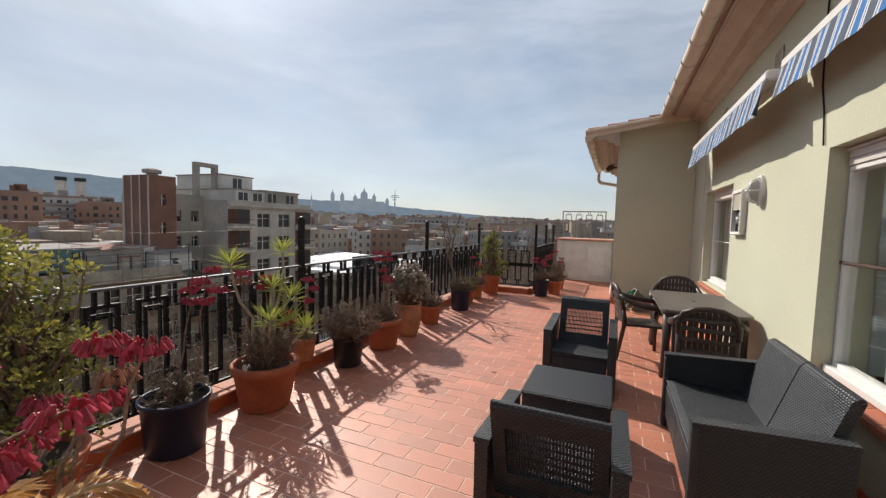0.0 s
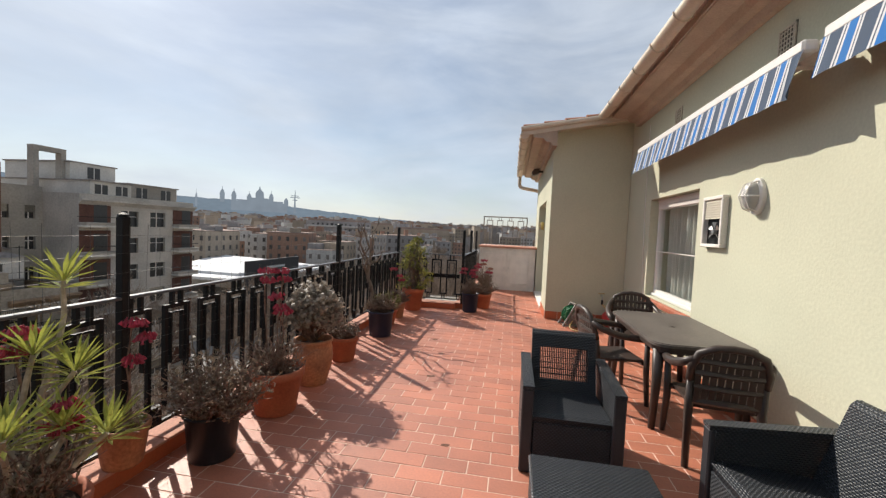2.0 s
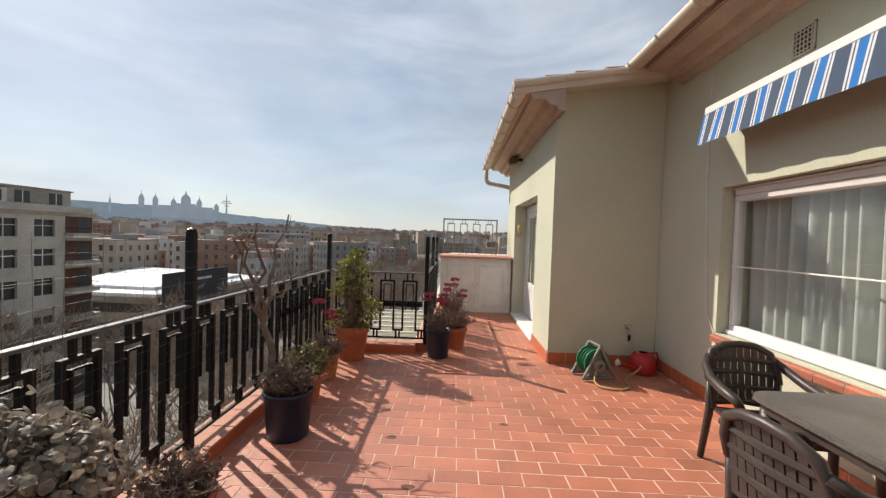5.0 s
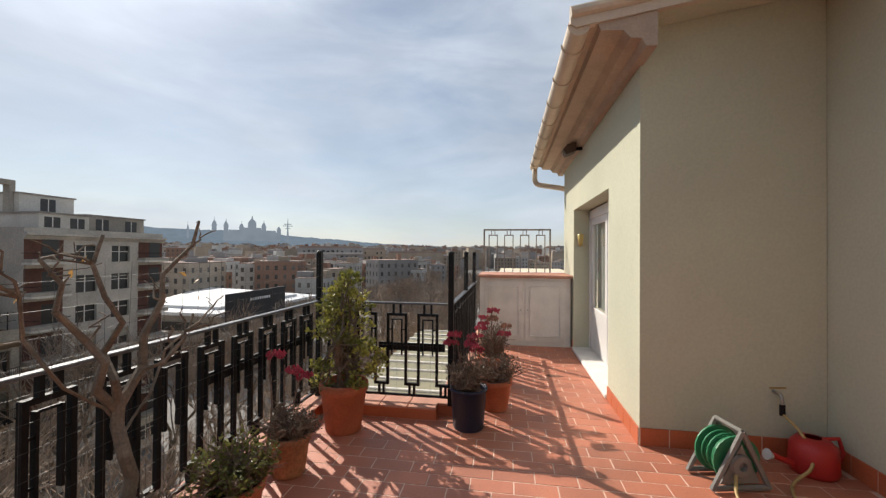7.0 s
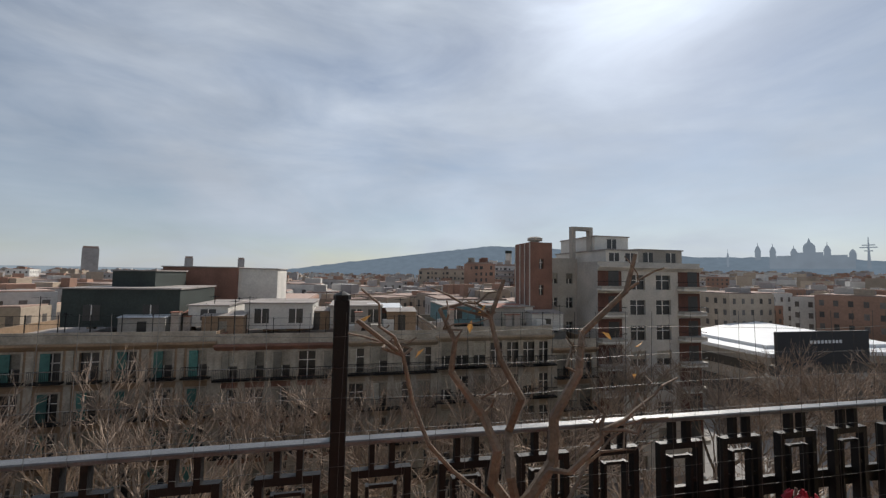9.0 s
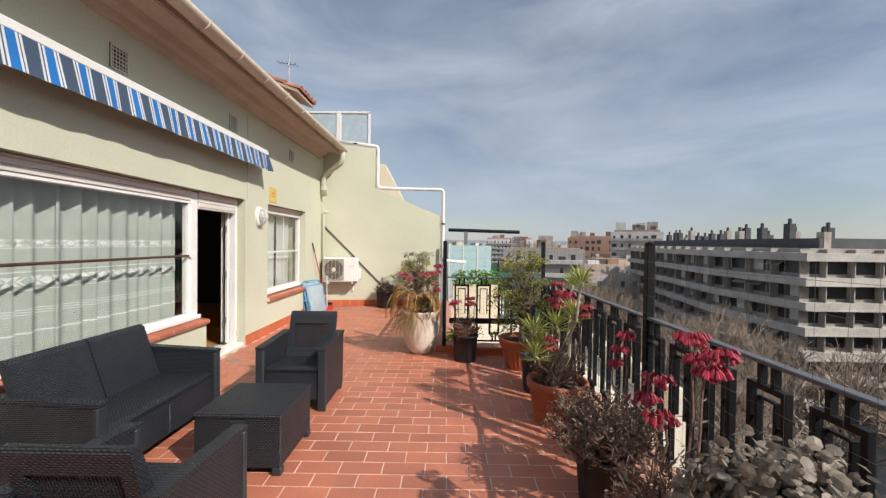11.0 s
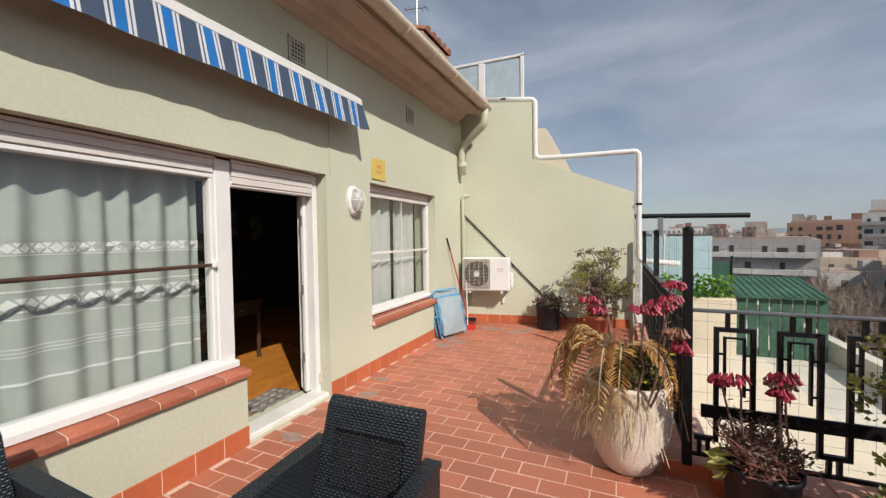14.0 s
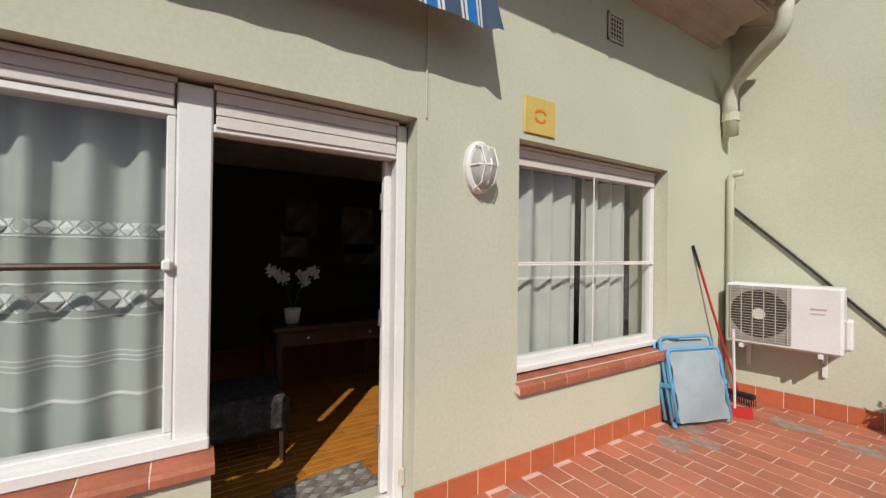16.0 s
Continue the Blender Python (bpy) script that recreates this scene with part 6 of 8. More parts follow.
for (a0, e0), (a1, e1) in zip(ridge, ridge[1:]):
    for i in range(12):
        t = i / 12
        az = a0 + (a1 - a0) * t
        fine_r.append((az, e0 + (e1 - e0) * t + 0.10 * noise.noise((az * 0.9, 0, 0)) + 0.09 * noise.noise((az * 4.0, 3, 0))))
for (a0, e0), (a1, e1) in zip(fine_r, fine_r[1:]):
    p, q = polar(a0, e0, 1900), polar(a1, e1, 1900)
    s.add([p, q, polar(a1, 0, 1500)[:2] + (-60,), polar(a0, 0, 1500)[:2] + (-60,)], [(0, 1, 2, 3)])
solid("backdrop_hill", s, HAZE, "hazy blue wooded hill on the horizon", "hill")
s = Shape()
for i in range(60):
    a0, a1 = 182 - i * 3.5, 178.5 - i * 3.5
    e0, e1 = (0.35 + 0.3 * noise.noise((a * 0.2, 5, 0)) for a in (a0, a1))
    s.add([polar(a0, e0, 2600), polar(a1, e1, 2600), polar(a1, 0, 2600)[:2] + (-60,), polar(a0, 0, 2600)[:2] + (-60,)], [(0, 1, 2, 3)])
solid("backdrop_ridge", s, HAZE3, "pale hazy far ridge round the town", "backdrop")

pal = thing("hill_palace", "hazy domed palace with towers on the hill", "palace", at=polar(34.7, 0, 1500), turn=34.7)
def spire(x, z0, z1, r, name):
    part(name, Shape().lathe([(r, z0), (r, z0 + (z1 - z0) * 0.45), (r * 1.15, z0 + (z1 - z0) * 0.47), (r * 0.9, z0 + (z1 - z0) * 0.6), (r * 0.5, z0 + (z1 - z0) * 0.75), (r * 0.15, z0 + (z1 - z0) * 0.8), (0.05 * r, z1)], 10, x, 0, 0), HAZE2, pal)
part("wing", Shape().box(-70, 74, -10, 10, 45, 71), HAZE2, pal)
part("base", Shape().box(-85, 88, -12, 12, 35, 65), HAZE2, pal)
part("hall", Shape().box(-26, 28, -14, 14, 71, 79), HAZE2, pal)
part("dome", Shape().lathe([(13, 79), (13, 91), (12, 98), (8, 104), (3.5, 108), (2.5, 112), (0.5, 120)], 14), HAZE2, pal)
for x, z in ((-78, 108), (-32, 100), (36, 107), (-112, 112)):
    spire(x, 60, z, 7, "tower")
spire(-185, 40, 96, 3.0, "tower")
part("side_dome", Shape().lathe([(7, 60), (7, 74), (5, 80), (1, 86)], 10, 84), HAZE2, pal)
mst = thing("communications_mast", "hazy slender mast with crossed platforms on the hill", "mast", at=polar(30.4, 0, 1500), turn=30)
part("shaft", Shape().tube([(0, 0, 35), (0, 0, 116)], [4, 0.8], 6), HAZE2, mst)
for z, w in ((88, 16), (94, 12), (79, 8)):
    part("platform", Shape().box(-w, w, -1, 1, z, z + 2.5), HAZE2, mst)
for az, r in ((67.1, 300), (65.6, 300)):
    c = thing("industrial_chimney", "white twin chimney with a dark top far off", "chimney", at=polar(az, 0, r), group="twin chimneys")
    part("shaft", Shape().lathe([(2.2, -24), (2.2, 17), (0, 17)], 12), B_WHITE, c)
    part("cap", Shape().lathe([(2.5, 17), (2.5, 19), (0, 19)], 12), B_DARK, c)


# ---- bare plane trees in the avenue ----
def bare_tree(seed, height, levels, r0, twig_m, bark_m, spread=0.55, sides=5, twigs=3):
    """Trunk and limbs as one shape, fine twigs as another."""
    rng = random.Random(seed)
    trunk, fine = Shape(), Shape()
    def grow(p, d, length, r, lev):
        pts, rad = [p], [r]
        q = p.copy()
        for i in range(3):
            d = (d + Vector((rng.gauss(0, 0.13), rng.gauss(0, 0.13), rng.gauss(0.06, 0.08)))).normalized()
            q = q + d * length / 3
            pts.append(q.copy())
            rad.append(r * (1 - 0.14 * (i + 1)))
        (trunk if lev < 3 else fine).tube(pts, rad if lev < 3 else [q * 1.35 for q in rad], sides if lev < 2 else 3, cap=False)
        if lev >= levels:
            return
        n = rng.randint(2, 3) + (1 if lev >= 3 else 0)
        for k in range(n):
            ax = Vector((rng.gauss(0, 1), rng.gauss(0, 1), rng.gauss(0, 0.5))).normalized()
            nd = (d + ax * spread * rng.uniform(0.7, 1.3)).normalized()
            t = rng.uniform(0.5, 1.0) if k else 1.0
            start = pts[-1] if t > 0.85 else pts[2]
            grow(start.copy(), nd, length * rng.uniform(0.66, 0.86), r * 0.62, lev + 1)
    grow(Vector((0, 0, 0)), Vector((0, 0, 1)), height * 0.36, r0, 0)
    return trunk, fine


TREES = []
for k in range(4):
    tr_s, tw_s = bare_tree(40 + k, 14.5, 6, 0.27, TWIG, PLANE_BARK)
    TREES.append((tr_s.mesh("trunk", PLANE_BARK), tw_s.mesh("crown", TWIG)))
random.seed(9)
def street_tree(x, y, z=GZ, sc=1.0):
    k = random.randrange(4)
    t = thing("plane_tree", "tall bare plane tree in the avenue", "tree", at=(x, y, z), turn=random.uniform(0, 360), group="avenue plane trees")
    t.scale = (sc, sc, sc)
    part("trunk", TREES[k][0], None, t)
    part("crown", TREES[k][1], None, t)
for xr in (-11.5, -17, -30.5, -36):
    y = -95
    while y < 190:
        street_tree(xr + random.uniform(-0.8, 0.8), y + random.uniform(-1, 1), sc=random.uniform(0.88, 1.04))
        y += 6.0 if abs(y) < 60 else 8.0


# ---- neighbours' roofs next to the terrace ----
PALE_ROOF = mat("pale_roof_paint", (0.62, 0.57, 0.47), 0.85, vary=0.1, scale=1.2, fine=20, bump=0.1)
STRIPE_A = mat("ochre_roof_strip", (0.25, 0.232, 0.155), 0.85, vary=0.12, scale=1.5, fine=20, bump=0.1)
nr = thing("neighbour_roof", "lower striped glasshouse-like roof beyond the far railing", "roof", at=(0, 0, 0))
part("base", Shape().box(-6.6, -1.31, 9.3, 31, GZ, -3.66), CREAM, nr)
for i in range(-3, 14):
    part("strip", Shape().box(-6.5, -2.0, 13.7 + i * 1.22, 14.75 + i * 1.22, -3.64, -3.52, bevel=0.02), STRIPE_A, nr)
    part("rib", Shape().box(-6.5, -2.0, 14.77 + i * 1.22, 14.9 + i * 1.22, -3.64, -3.44, bevel=0.02), WHITE_OLD, nr)
solid("wall_beyond", Shape().box(-1.7, 6, 13.6, 60, GZ, -0.5), CREAM, "next building along the avenue", "wall")
nb = thing("neighbour_terrace", "pale lower terrace behind the near railing", "terrace")
part("deck", Shape().box(-5.0, -1.55, -12.0, 0.2, GZ, -1.0), PALE_ROOF, nb)
part("low_wall", Shape().box(-2.9, -1.62, -5.2, -4.9, -0.98, 0.32), CREAM, nb)
part("edge", Shape().box(-5.0, -4.8, -12, 0.2, -0.98, -0.6), PALE_ROOF, nb)
part("step", Shape().box(-4.1, -1.7, -2.8, -2.5, -0.98, -0.8), PALE_ROOF, nb)
pg = thing("pergola", "dark roller awning bar on a grey post over the next terrace", "pergola")
part("bar", Shape().tube([(-1.5, -10.2, 2.06), (-4.4, -10.2, 2.0)], 0.07, 8), BLACK, pg)
part("post", Shape().box(-2.28, -2.14, -10.27, -10.13, -1.0, 2.0), CHROME, pg)
gs = thing("glass_screen", "turquoise glass windscreen on the next terrace", "screen", at=(-1.5, -6.6, 0))
TEALG = mat("turquoise_glass", (0.42, 0.56, 0.58), 0.2, vary=0.05, bump=0)
for i in range(3):
    part("pane", Shape().box(-1.35 + i * 0.45, -0.93 + i * 0.45, -0.01, 0.01, 0.3, 1.46), TEALG, gs)
    part("mullion", Shape().box(-0.93 + i * 0.45, -0.90 + i * 0.45, -0.02, 0.02, -1.0, 1.5), WHITE, gs)
pb = thing("hedge_planter", "bright green bushy plants in a pale planter wall", "planter", at=(-2.25, -5.05, 0.32))
s = Shape()
random.seed(21)
for i in range(420):
    b = Vector((random.uniform(-0.62, 0.62), random.uniform(-0.16, 0.16), random.uniform(0.0, 0.42)))
    s.leaf(b, (random.gauss(0, 1), random.gauss(0, 1), 0.6), 0.11, 0.07)
part("leaves", s, leaf_mat("bright_leaf", (0.14, 0.27, 0.03), (0.07, 0.15, 0.02)), pb)
part("trough", Shape().box(-0.64, 0.64, -0.14, 0.14, 0.0, 0.06, bevel=0.01), CREAM, pb)
ga = thing("green_shed", "green corrugated roof over a green shed on the next terrace", "shed", at=(-4.75, -7.0, -1.0))
GRN = mat("green_sheet", (0.05, 0.125, 0.078), 0.7, vary=0.25, scale=2, fine=12)
part("roof", Shape().prism([(-1.0, 1.50), (0.55, 1.24), (0.55, 1.20), (-1.0, 1.46)], "x", 0, 1.5), GRN, ga)
for i in range(12):
    part("roof_rib", Shape().prism([(-1.0, 1.515), (0.55, 1.255), (0.55, 1.235), (-1.0, 1.495)], "x", 0.03 + i * 0.125, 0.07 + i * 0.125), GRN, ga)
for i in range(8):
    part("slat", Shape().box(0.02 + i * 0.185, 0.17 + i * 0.185, 0.42, 0.46, 0, 1.21), GRN, ga)
for x in (0.04, 1.46):
    part("post", Shape().box(x - 0.04, x + 0.04, -0.95, -0.87, 0, 1.46), GRN, ga)
gn = thing("green_net", "tall green windbreak net on the next terrace edge", "net", at=(-2.6, -11.5, -1.0))
part("net", Shape().box(-1.7, 0, 0, 0.02, 0.3, 1.6), GREEN_NET, gn)
for i in range(4):
    part("post", Shape().box(-1.7 + i * 0.55, -1.65 + i * 0.55, -0.04, 0.04, 0, 1.8), BLACK, gn)
solid("wall_street_side", Shape().box(-4.6, -1.6, -60, -12.1, GZ, -1.3), B_GREY, "roofs of the row along the avenue", "wall")


# ---- woven garden furniture ----
def rounded_panel(x0, x1, y0, y1, z0, z1, b=0.012):
    return Shape().box(x0, x1, y0, y1, z0, z1, bevel=b)


def lounge_seat(name, label, w, at, turn, seats=1, cat="armchair"):
    """Local: faces -y, width along x, back at +y."""
    root = thing(name, label, cat, at=at, turn=turn, group="woven lounge set")
    d, arm_w = 0.64, 0.075
    x0, x1 = -w / 2, w / 2
    for sgn, xa, xb in ((-1, x0, x0 + arm_w), (1, x1 - arm_w, x1)):
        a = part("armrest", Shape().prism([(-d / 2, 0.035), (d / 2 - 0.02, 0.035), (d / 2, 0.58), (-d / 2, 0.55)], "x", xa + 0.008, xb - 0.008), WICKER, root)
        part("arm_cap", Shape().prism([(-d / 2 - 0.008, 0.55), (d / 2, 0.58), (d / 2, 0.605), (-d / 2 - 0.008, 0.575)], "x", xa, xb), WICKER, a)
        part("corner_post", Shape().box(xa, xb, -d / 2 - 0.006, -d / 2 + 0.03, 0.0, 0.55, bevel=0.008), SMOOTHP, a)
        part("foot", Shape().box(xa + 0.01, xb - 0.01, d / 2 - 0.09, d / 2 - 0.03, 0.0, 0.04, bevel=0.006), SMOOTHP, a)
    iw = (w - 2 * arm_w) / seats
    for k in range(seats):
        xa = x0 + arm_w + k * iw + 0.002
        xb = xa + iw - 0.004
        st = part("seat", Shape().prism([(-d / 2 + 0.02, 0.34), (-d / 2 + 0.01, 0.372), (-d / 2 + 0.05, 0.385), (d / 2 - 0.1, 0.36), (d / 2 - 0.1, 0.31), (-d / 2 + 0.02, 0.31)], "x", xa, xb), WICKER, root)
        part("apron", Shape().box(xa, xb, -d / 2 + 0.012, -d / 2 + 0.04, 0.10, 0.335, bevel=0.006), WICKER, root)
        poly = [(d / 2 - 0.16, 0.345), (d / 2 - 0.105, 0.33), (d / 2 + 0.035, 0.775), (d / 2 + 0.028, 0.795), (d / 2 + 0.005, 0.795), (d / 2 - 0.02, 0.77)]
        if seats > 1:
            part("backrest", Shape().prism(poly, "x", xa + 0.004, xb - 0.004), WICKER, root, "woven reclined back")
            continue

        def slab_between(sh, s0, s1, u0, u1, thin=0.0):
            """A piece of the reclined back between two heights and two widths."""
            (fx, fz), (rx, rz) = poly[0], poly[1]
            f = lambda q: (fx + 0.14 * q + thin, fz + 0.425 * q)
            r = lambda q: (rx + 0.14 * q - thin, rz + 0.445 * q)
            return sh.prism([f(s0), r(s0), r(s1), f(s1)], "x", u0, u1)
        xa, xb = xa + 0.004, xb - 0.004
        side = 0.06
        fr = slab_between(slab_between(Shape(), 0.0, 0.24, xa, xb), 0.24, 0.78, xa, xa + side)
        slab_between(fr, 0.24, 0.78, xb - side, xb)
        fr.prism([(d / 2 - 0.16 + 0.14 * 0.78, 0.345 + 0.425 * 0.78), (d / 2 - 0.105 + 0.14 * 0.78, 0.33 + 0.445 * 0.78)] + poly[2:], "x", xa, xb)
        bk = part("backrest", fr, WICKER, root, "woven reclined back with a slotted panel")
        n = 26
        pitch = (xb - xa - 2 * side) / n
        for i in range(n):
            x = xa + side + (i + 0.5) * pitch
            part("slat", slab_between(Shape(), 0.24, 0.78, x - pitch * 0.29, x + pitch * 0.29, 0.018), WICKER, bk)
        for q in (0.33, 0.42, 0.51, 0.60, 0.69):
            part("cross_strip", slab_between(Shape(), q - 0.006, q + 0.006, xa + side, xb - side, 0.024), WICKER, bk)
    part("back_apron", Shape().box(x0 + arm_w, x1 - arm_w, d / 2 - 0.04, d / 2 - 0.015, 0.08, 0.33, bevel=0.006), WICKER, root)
    return root


lounge_seat("sofa", "two-seat anthracite woven plastic sofa below the wide window", 1.26, (0.925, 3.17, 0), -90, 2, "sofa")
lounge_seat("armchair", "anthracite woven plastic armchair with its back to the table", 0.64, (-0.06, 4.33, 0), 0)
lounge_seat("armchair", "anthracite woven plastic armchair facing the low table", 0.64, (-0.02, 2.19, 0), 180)

ot = thing("low_table", "square anthracite woven low table with a slightly dusty top", "coffee table", at=(-0.06, 3.22, 0), group="woven lounge set")
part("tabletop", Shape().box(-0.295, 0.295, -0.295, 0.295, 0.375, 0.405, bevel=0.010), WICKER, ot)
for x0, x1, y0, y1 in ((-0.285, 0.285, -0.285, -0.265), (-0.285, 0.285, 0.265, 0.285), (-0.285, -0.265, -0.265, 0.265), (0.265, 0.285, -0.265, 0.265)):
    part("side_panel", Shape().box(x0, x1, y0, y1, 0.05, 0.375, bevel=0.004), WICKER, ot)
for x in (-0.26, 0.26):
    for y in (-0.26, 0.26):
        part("foot", Shape().box(x - 0.03, x + 0.03, y - 0.03, y + 0.03, 0, 0.052, bevel=0.006), SMOOTHP, ot)
part("latch", Shape().box(-0.05, 0.05, 0.285, 0.292, 0.34, 0.36, bevel=0.002), SMOOTHP, ot)


# ---- plastic table and chairs ----
def rounded_rect(w, d, r, n=6, bow=0.0):
    pts = []
    for cx, cy, a0 in ((w / 2 - r, d / 2 - r, 0), (-w / 2 + r, d / 2 - r, 90), (-w / 2 + r, -d / 2 + r, 180), (w / 2 - r, -d / 2 + r, 270)):
        for i in range(n + 1):
            a = radians(a0 + 90 * i / n)
            pts.append((cx + r * math.cos(a), cy + r * math.sin(a)))
    return pts


tb2 = thing("garden_table", "brown plastic garden table with a weathered dusty top", "table", at=(1.06, 5.52, 0))
s = Shape()
s.prism(rounded_rect(0.80, 1.46, 0.14), "z", 0.700, 0.722)
s.prism(rounded_rect(0.77, 1.43, 0.13), "z", 0.722, 0.728)
part("tabletop", s, TABLEP, tb2, "weathered greyish table top")
s = Shape()
s.prism(rounded_rect(0.74, 1.40, 0.12), "z", 0.645, 0.700)
part("apron", s, BROWNP, tb2)
for x in (-0.33, 0.33):
    for y in (-0.62, 0.62):
        part("leg", Shape().tube([(x * 1.06, y * 1.02, 0.0), (x, y, 0.35), (x * 0.98, y * 0.98, 0.66)], [0.028, 0.036, 0.048], 8), BROWNP, tb2, smooth=True)
part("parasol_hole", Shape().lathe([(0.0, 0.7285), (0.028, 0.7285), (0.03, 0.731), (0.0, 0.731)], 14), BROWNP, tb2)


def plastic_chair(label, at, turn):
    """Local: faces -y."""
    c = thing("garden_chair", label, "chair", at=at, turn=turn, group="chairs round the garden table")
    part("seat", Shape().prism([(-0.22, -0.22), (0.22, -0.22), (0.20, 0.2), (-0.20, 0.2)], "z", 0.395, 0.42).prism([(-0.23, -0.235), (0.23, -0.235), (0.22, -0.2), (-0.22, -0.2)], "z", 0.37, 0.405), BROWNP, c)
    for x in (-1, 1):
        part("leg", Shape().tube([(x * 0.265, -0.25, 0), (x * 0.25, -0.235, 0.3), (x * 0.26, -0.225, 0.60)], [0.022, 0.027, 0.024], 6), BROWNP, c, smooth=True)
        part("leg", Shape().tube([(x * 0.23, 0.29, 0), (x * 0.215, 0.22, 0.4), (x * 0.22, 0.235, 0.6)], [0.022, 0.028, 0.022], 6), BROWNP, c, smooth=True)
        arm = Shape().tube([(x * 0.215, 0.285, 0.76), (x * 0.26, 0.20, 0.705), (x * 0.288, 0.06, 0.66), (x * 0.292, -0.10, 0.64), (x * 0.28, -0.22, 0.625), (x * 0.262, -0.26, 0.58)], [0.024, 0.03, 0.033, 0.033, 0.03, 0.024], 8)
        part("armrest", arm, BROWNP, c, smooth=True)
    bk = part("backrest", Shape().tube([(-0.225, 0.235, 0.60), (-0.225, 0.265, 0.70), (-0.19, 0.29, 0.80), (-0.10, 0.305, 0.845), (0, 0.31, 0.855), (0.10, 0.305, 0.845), (0.19, 0.29, 0.80), (0.225, 0.265, 0.70), (0.225, 0.235, 0.60)], 0.026, 8), BROWNP, c, "curved slotted back", smooth=True)
    part("lower_rail", Shape().tube([(-0.215, 0.215, 0.45), (0, 0.25, 0.46), (0.215, 0.215, 0.45)], 0.026, 6), BROWNP, bk)
    for i in range(9):
        x = -0.18 + i * 0.045
        k = 1 - (x / 0.26) ** 2
        part("slat", Shape().prism([(0.228, 0.45), (0.243, 0.45), (0.26 + 0.045 * k, 0.74 + 0.1 * k), (0.248 + 0.045 * k, 0.74 + 0.1 * k)], "x", x - 0.0185, x + 0.0185), BROWNP, bk)
    for zz in (0.56, 0.66, 0.745):
        part("cross_rail", Shape().tube([(-0.2, 0.226 + (zz - 0.45) * 0.14, zz), (0, 0.25 + (zz - 0.45) * 0.17, zz), (0.2, 0.226 + (zz - 0.45) * 0.14, zz)], 0.021, 6), BROWNP, bk)
    for x in (-0.2, 0.2):
        part("side_rail", Shape().tube([(x, 0.2, 0.41), (x * 1.08, 0.232, 0.62)], 0.022, 6), BROWNP, c)
    return c


plastic_chair("brown plastic armchair pushed in at the near table end", (1.02, 4.60, 0), 172)
plastic_chair("brown plastic armchair standing at the far table end", (1.0, 6.52, 0), -8)
plastic_chair("brown plastic armchair along the open side of the table", (0.52, 5.55, 0), 100)


# ---- hose reel, watering can, folded lounger, broom ----
hr = thing("hose_reel", "green hose reel with a grey triangular stand on the floor", "hose reel", at=(0.58, 8.52, 0), turn=12)
for y in (-0.16, 0.12):
    s = Shape()
    for a, b in (((-0.22, 0.02), (0.02, 0.46)), ((0.02, 0.46), (0.24, 0.02)), ((-0.22, 0.03), (0.24, 0.03))):
        s.tube([(a[0], y, a[1]), (b[0], y, b[1])], 0.022, 6)
    st = part("stand", s, REELG, hr)
    part("hub", Shape().lathe([(0.0, -0.02), (0.075, -0.02), (0.09, 0.0), (0.075, 0.02), (0.035, 0.025), (0.03, -0.01)], 16), REELG, st).matrix_basis = pose(0.01, y, 0.2, 90, 0, 0)
part("panel", Shape().prism([(-0.15, 0.06), (0.17, 0.06), (0.02, 0.36)], "y", -0.155, -0.14), REELG, hr)
part("drum", Shape().lathe([(0.0, -0.11), (0.19, -0.11), (0.19, -0.095), (0.1, -0.09), (0.1, 0.09), (0.19, 0.095), (0.19, 0.11), (0.0, 0.11)], 24), GREENP, hr, "green drum").matrix_basis = pose(0.01, -0.01, 0.22, 90, 0, 0)
s = Shape()
for i in range(9):
    r = 0.115 + (i % 3) * 0.022
    yy = -0.07 + (i // 3) * 0.06
    s.tube([(0.01 + r * math.cos(k * math.pi / 9), yy, 0.22 + r * math.sin(k * math.pi / 9)) for k in range(19)], 0.010, 5, cap=False)
part("coil", s, GREENP, hr, "coiled green hose", smooth=True)
part("handle", Shape().tube([(0.02, -0.16, 0.46), (0.02, 0.12, 0.46)], 0.018, 8), REELG, hr)
hr.scale = (0.85, 0.85, 0.85)
ho = thing("garden_hose", "loose tan hose looping over the floor to the tap", "hose")
part("hose", Shape().tube(bent([(0.62, 8.45, 0.16), (0.50, 8.22, 0.02), (0.62, 8.08, 0.012), (0.86, 8.12, 0.012), (0.92, 8.4, 0.012), (1.02, 8.55, 0.012), (1.22, 8.62, 0.1), (1.2, 8.75, 0.28), (1.14, 8.84, 0.36)], 0.12, 6), 0.011, 6), HOSE, ho, smooth=True)
wc = thing("watering_can", "red plastic watering can lying by the wall", "watering can", at=(1.27, 8.74, 0))
part("body", Shape().lathe([(0.0, 0.0), (0.13, 0.0), (0.145, 0.03), (0.14, 0.19), (0.10, 0.24), (0.05, 0.25)], 18), RED, wc, smooth=True)
part("spout", Shape().tube([(-0.12, -0.02, 0.06), (-0.24, -0.05, 0.1), (-0.3, -0.06, 0.13)], [0.03, 0.02, 0.02], 8), RED, wc)
part("rose", Shape().lathe([(0.02, 0), (0.04, 0.04), (0.0, 0.045)], 10), WHITE_OLD, wc, "white sprinkler head").matrix_basis = pose(-0.3, -0.06, 0.12, 0, -70, 10)
part("handle", Shape().tube([(0.06, 0, 0.24), (0.16, 0, 0.25), (0.19, 0, 0.15), (0.14, 0, 0.05)], 0.014, 8), RED, wc)

lo = thing("folded_lounger", "folded light blue sun lounger leaning against the wall", "sun lounger", at=(1.30, -2.27, 0), turn=-108)
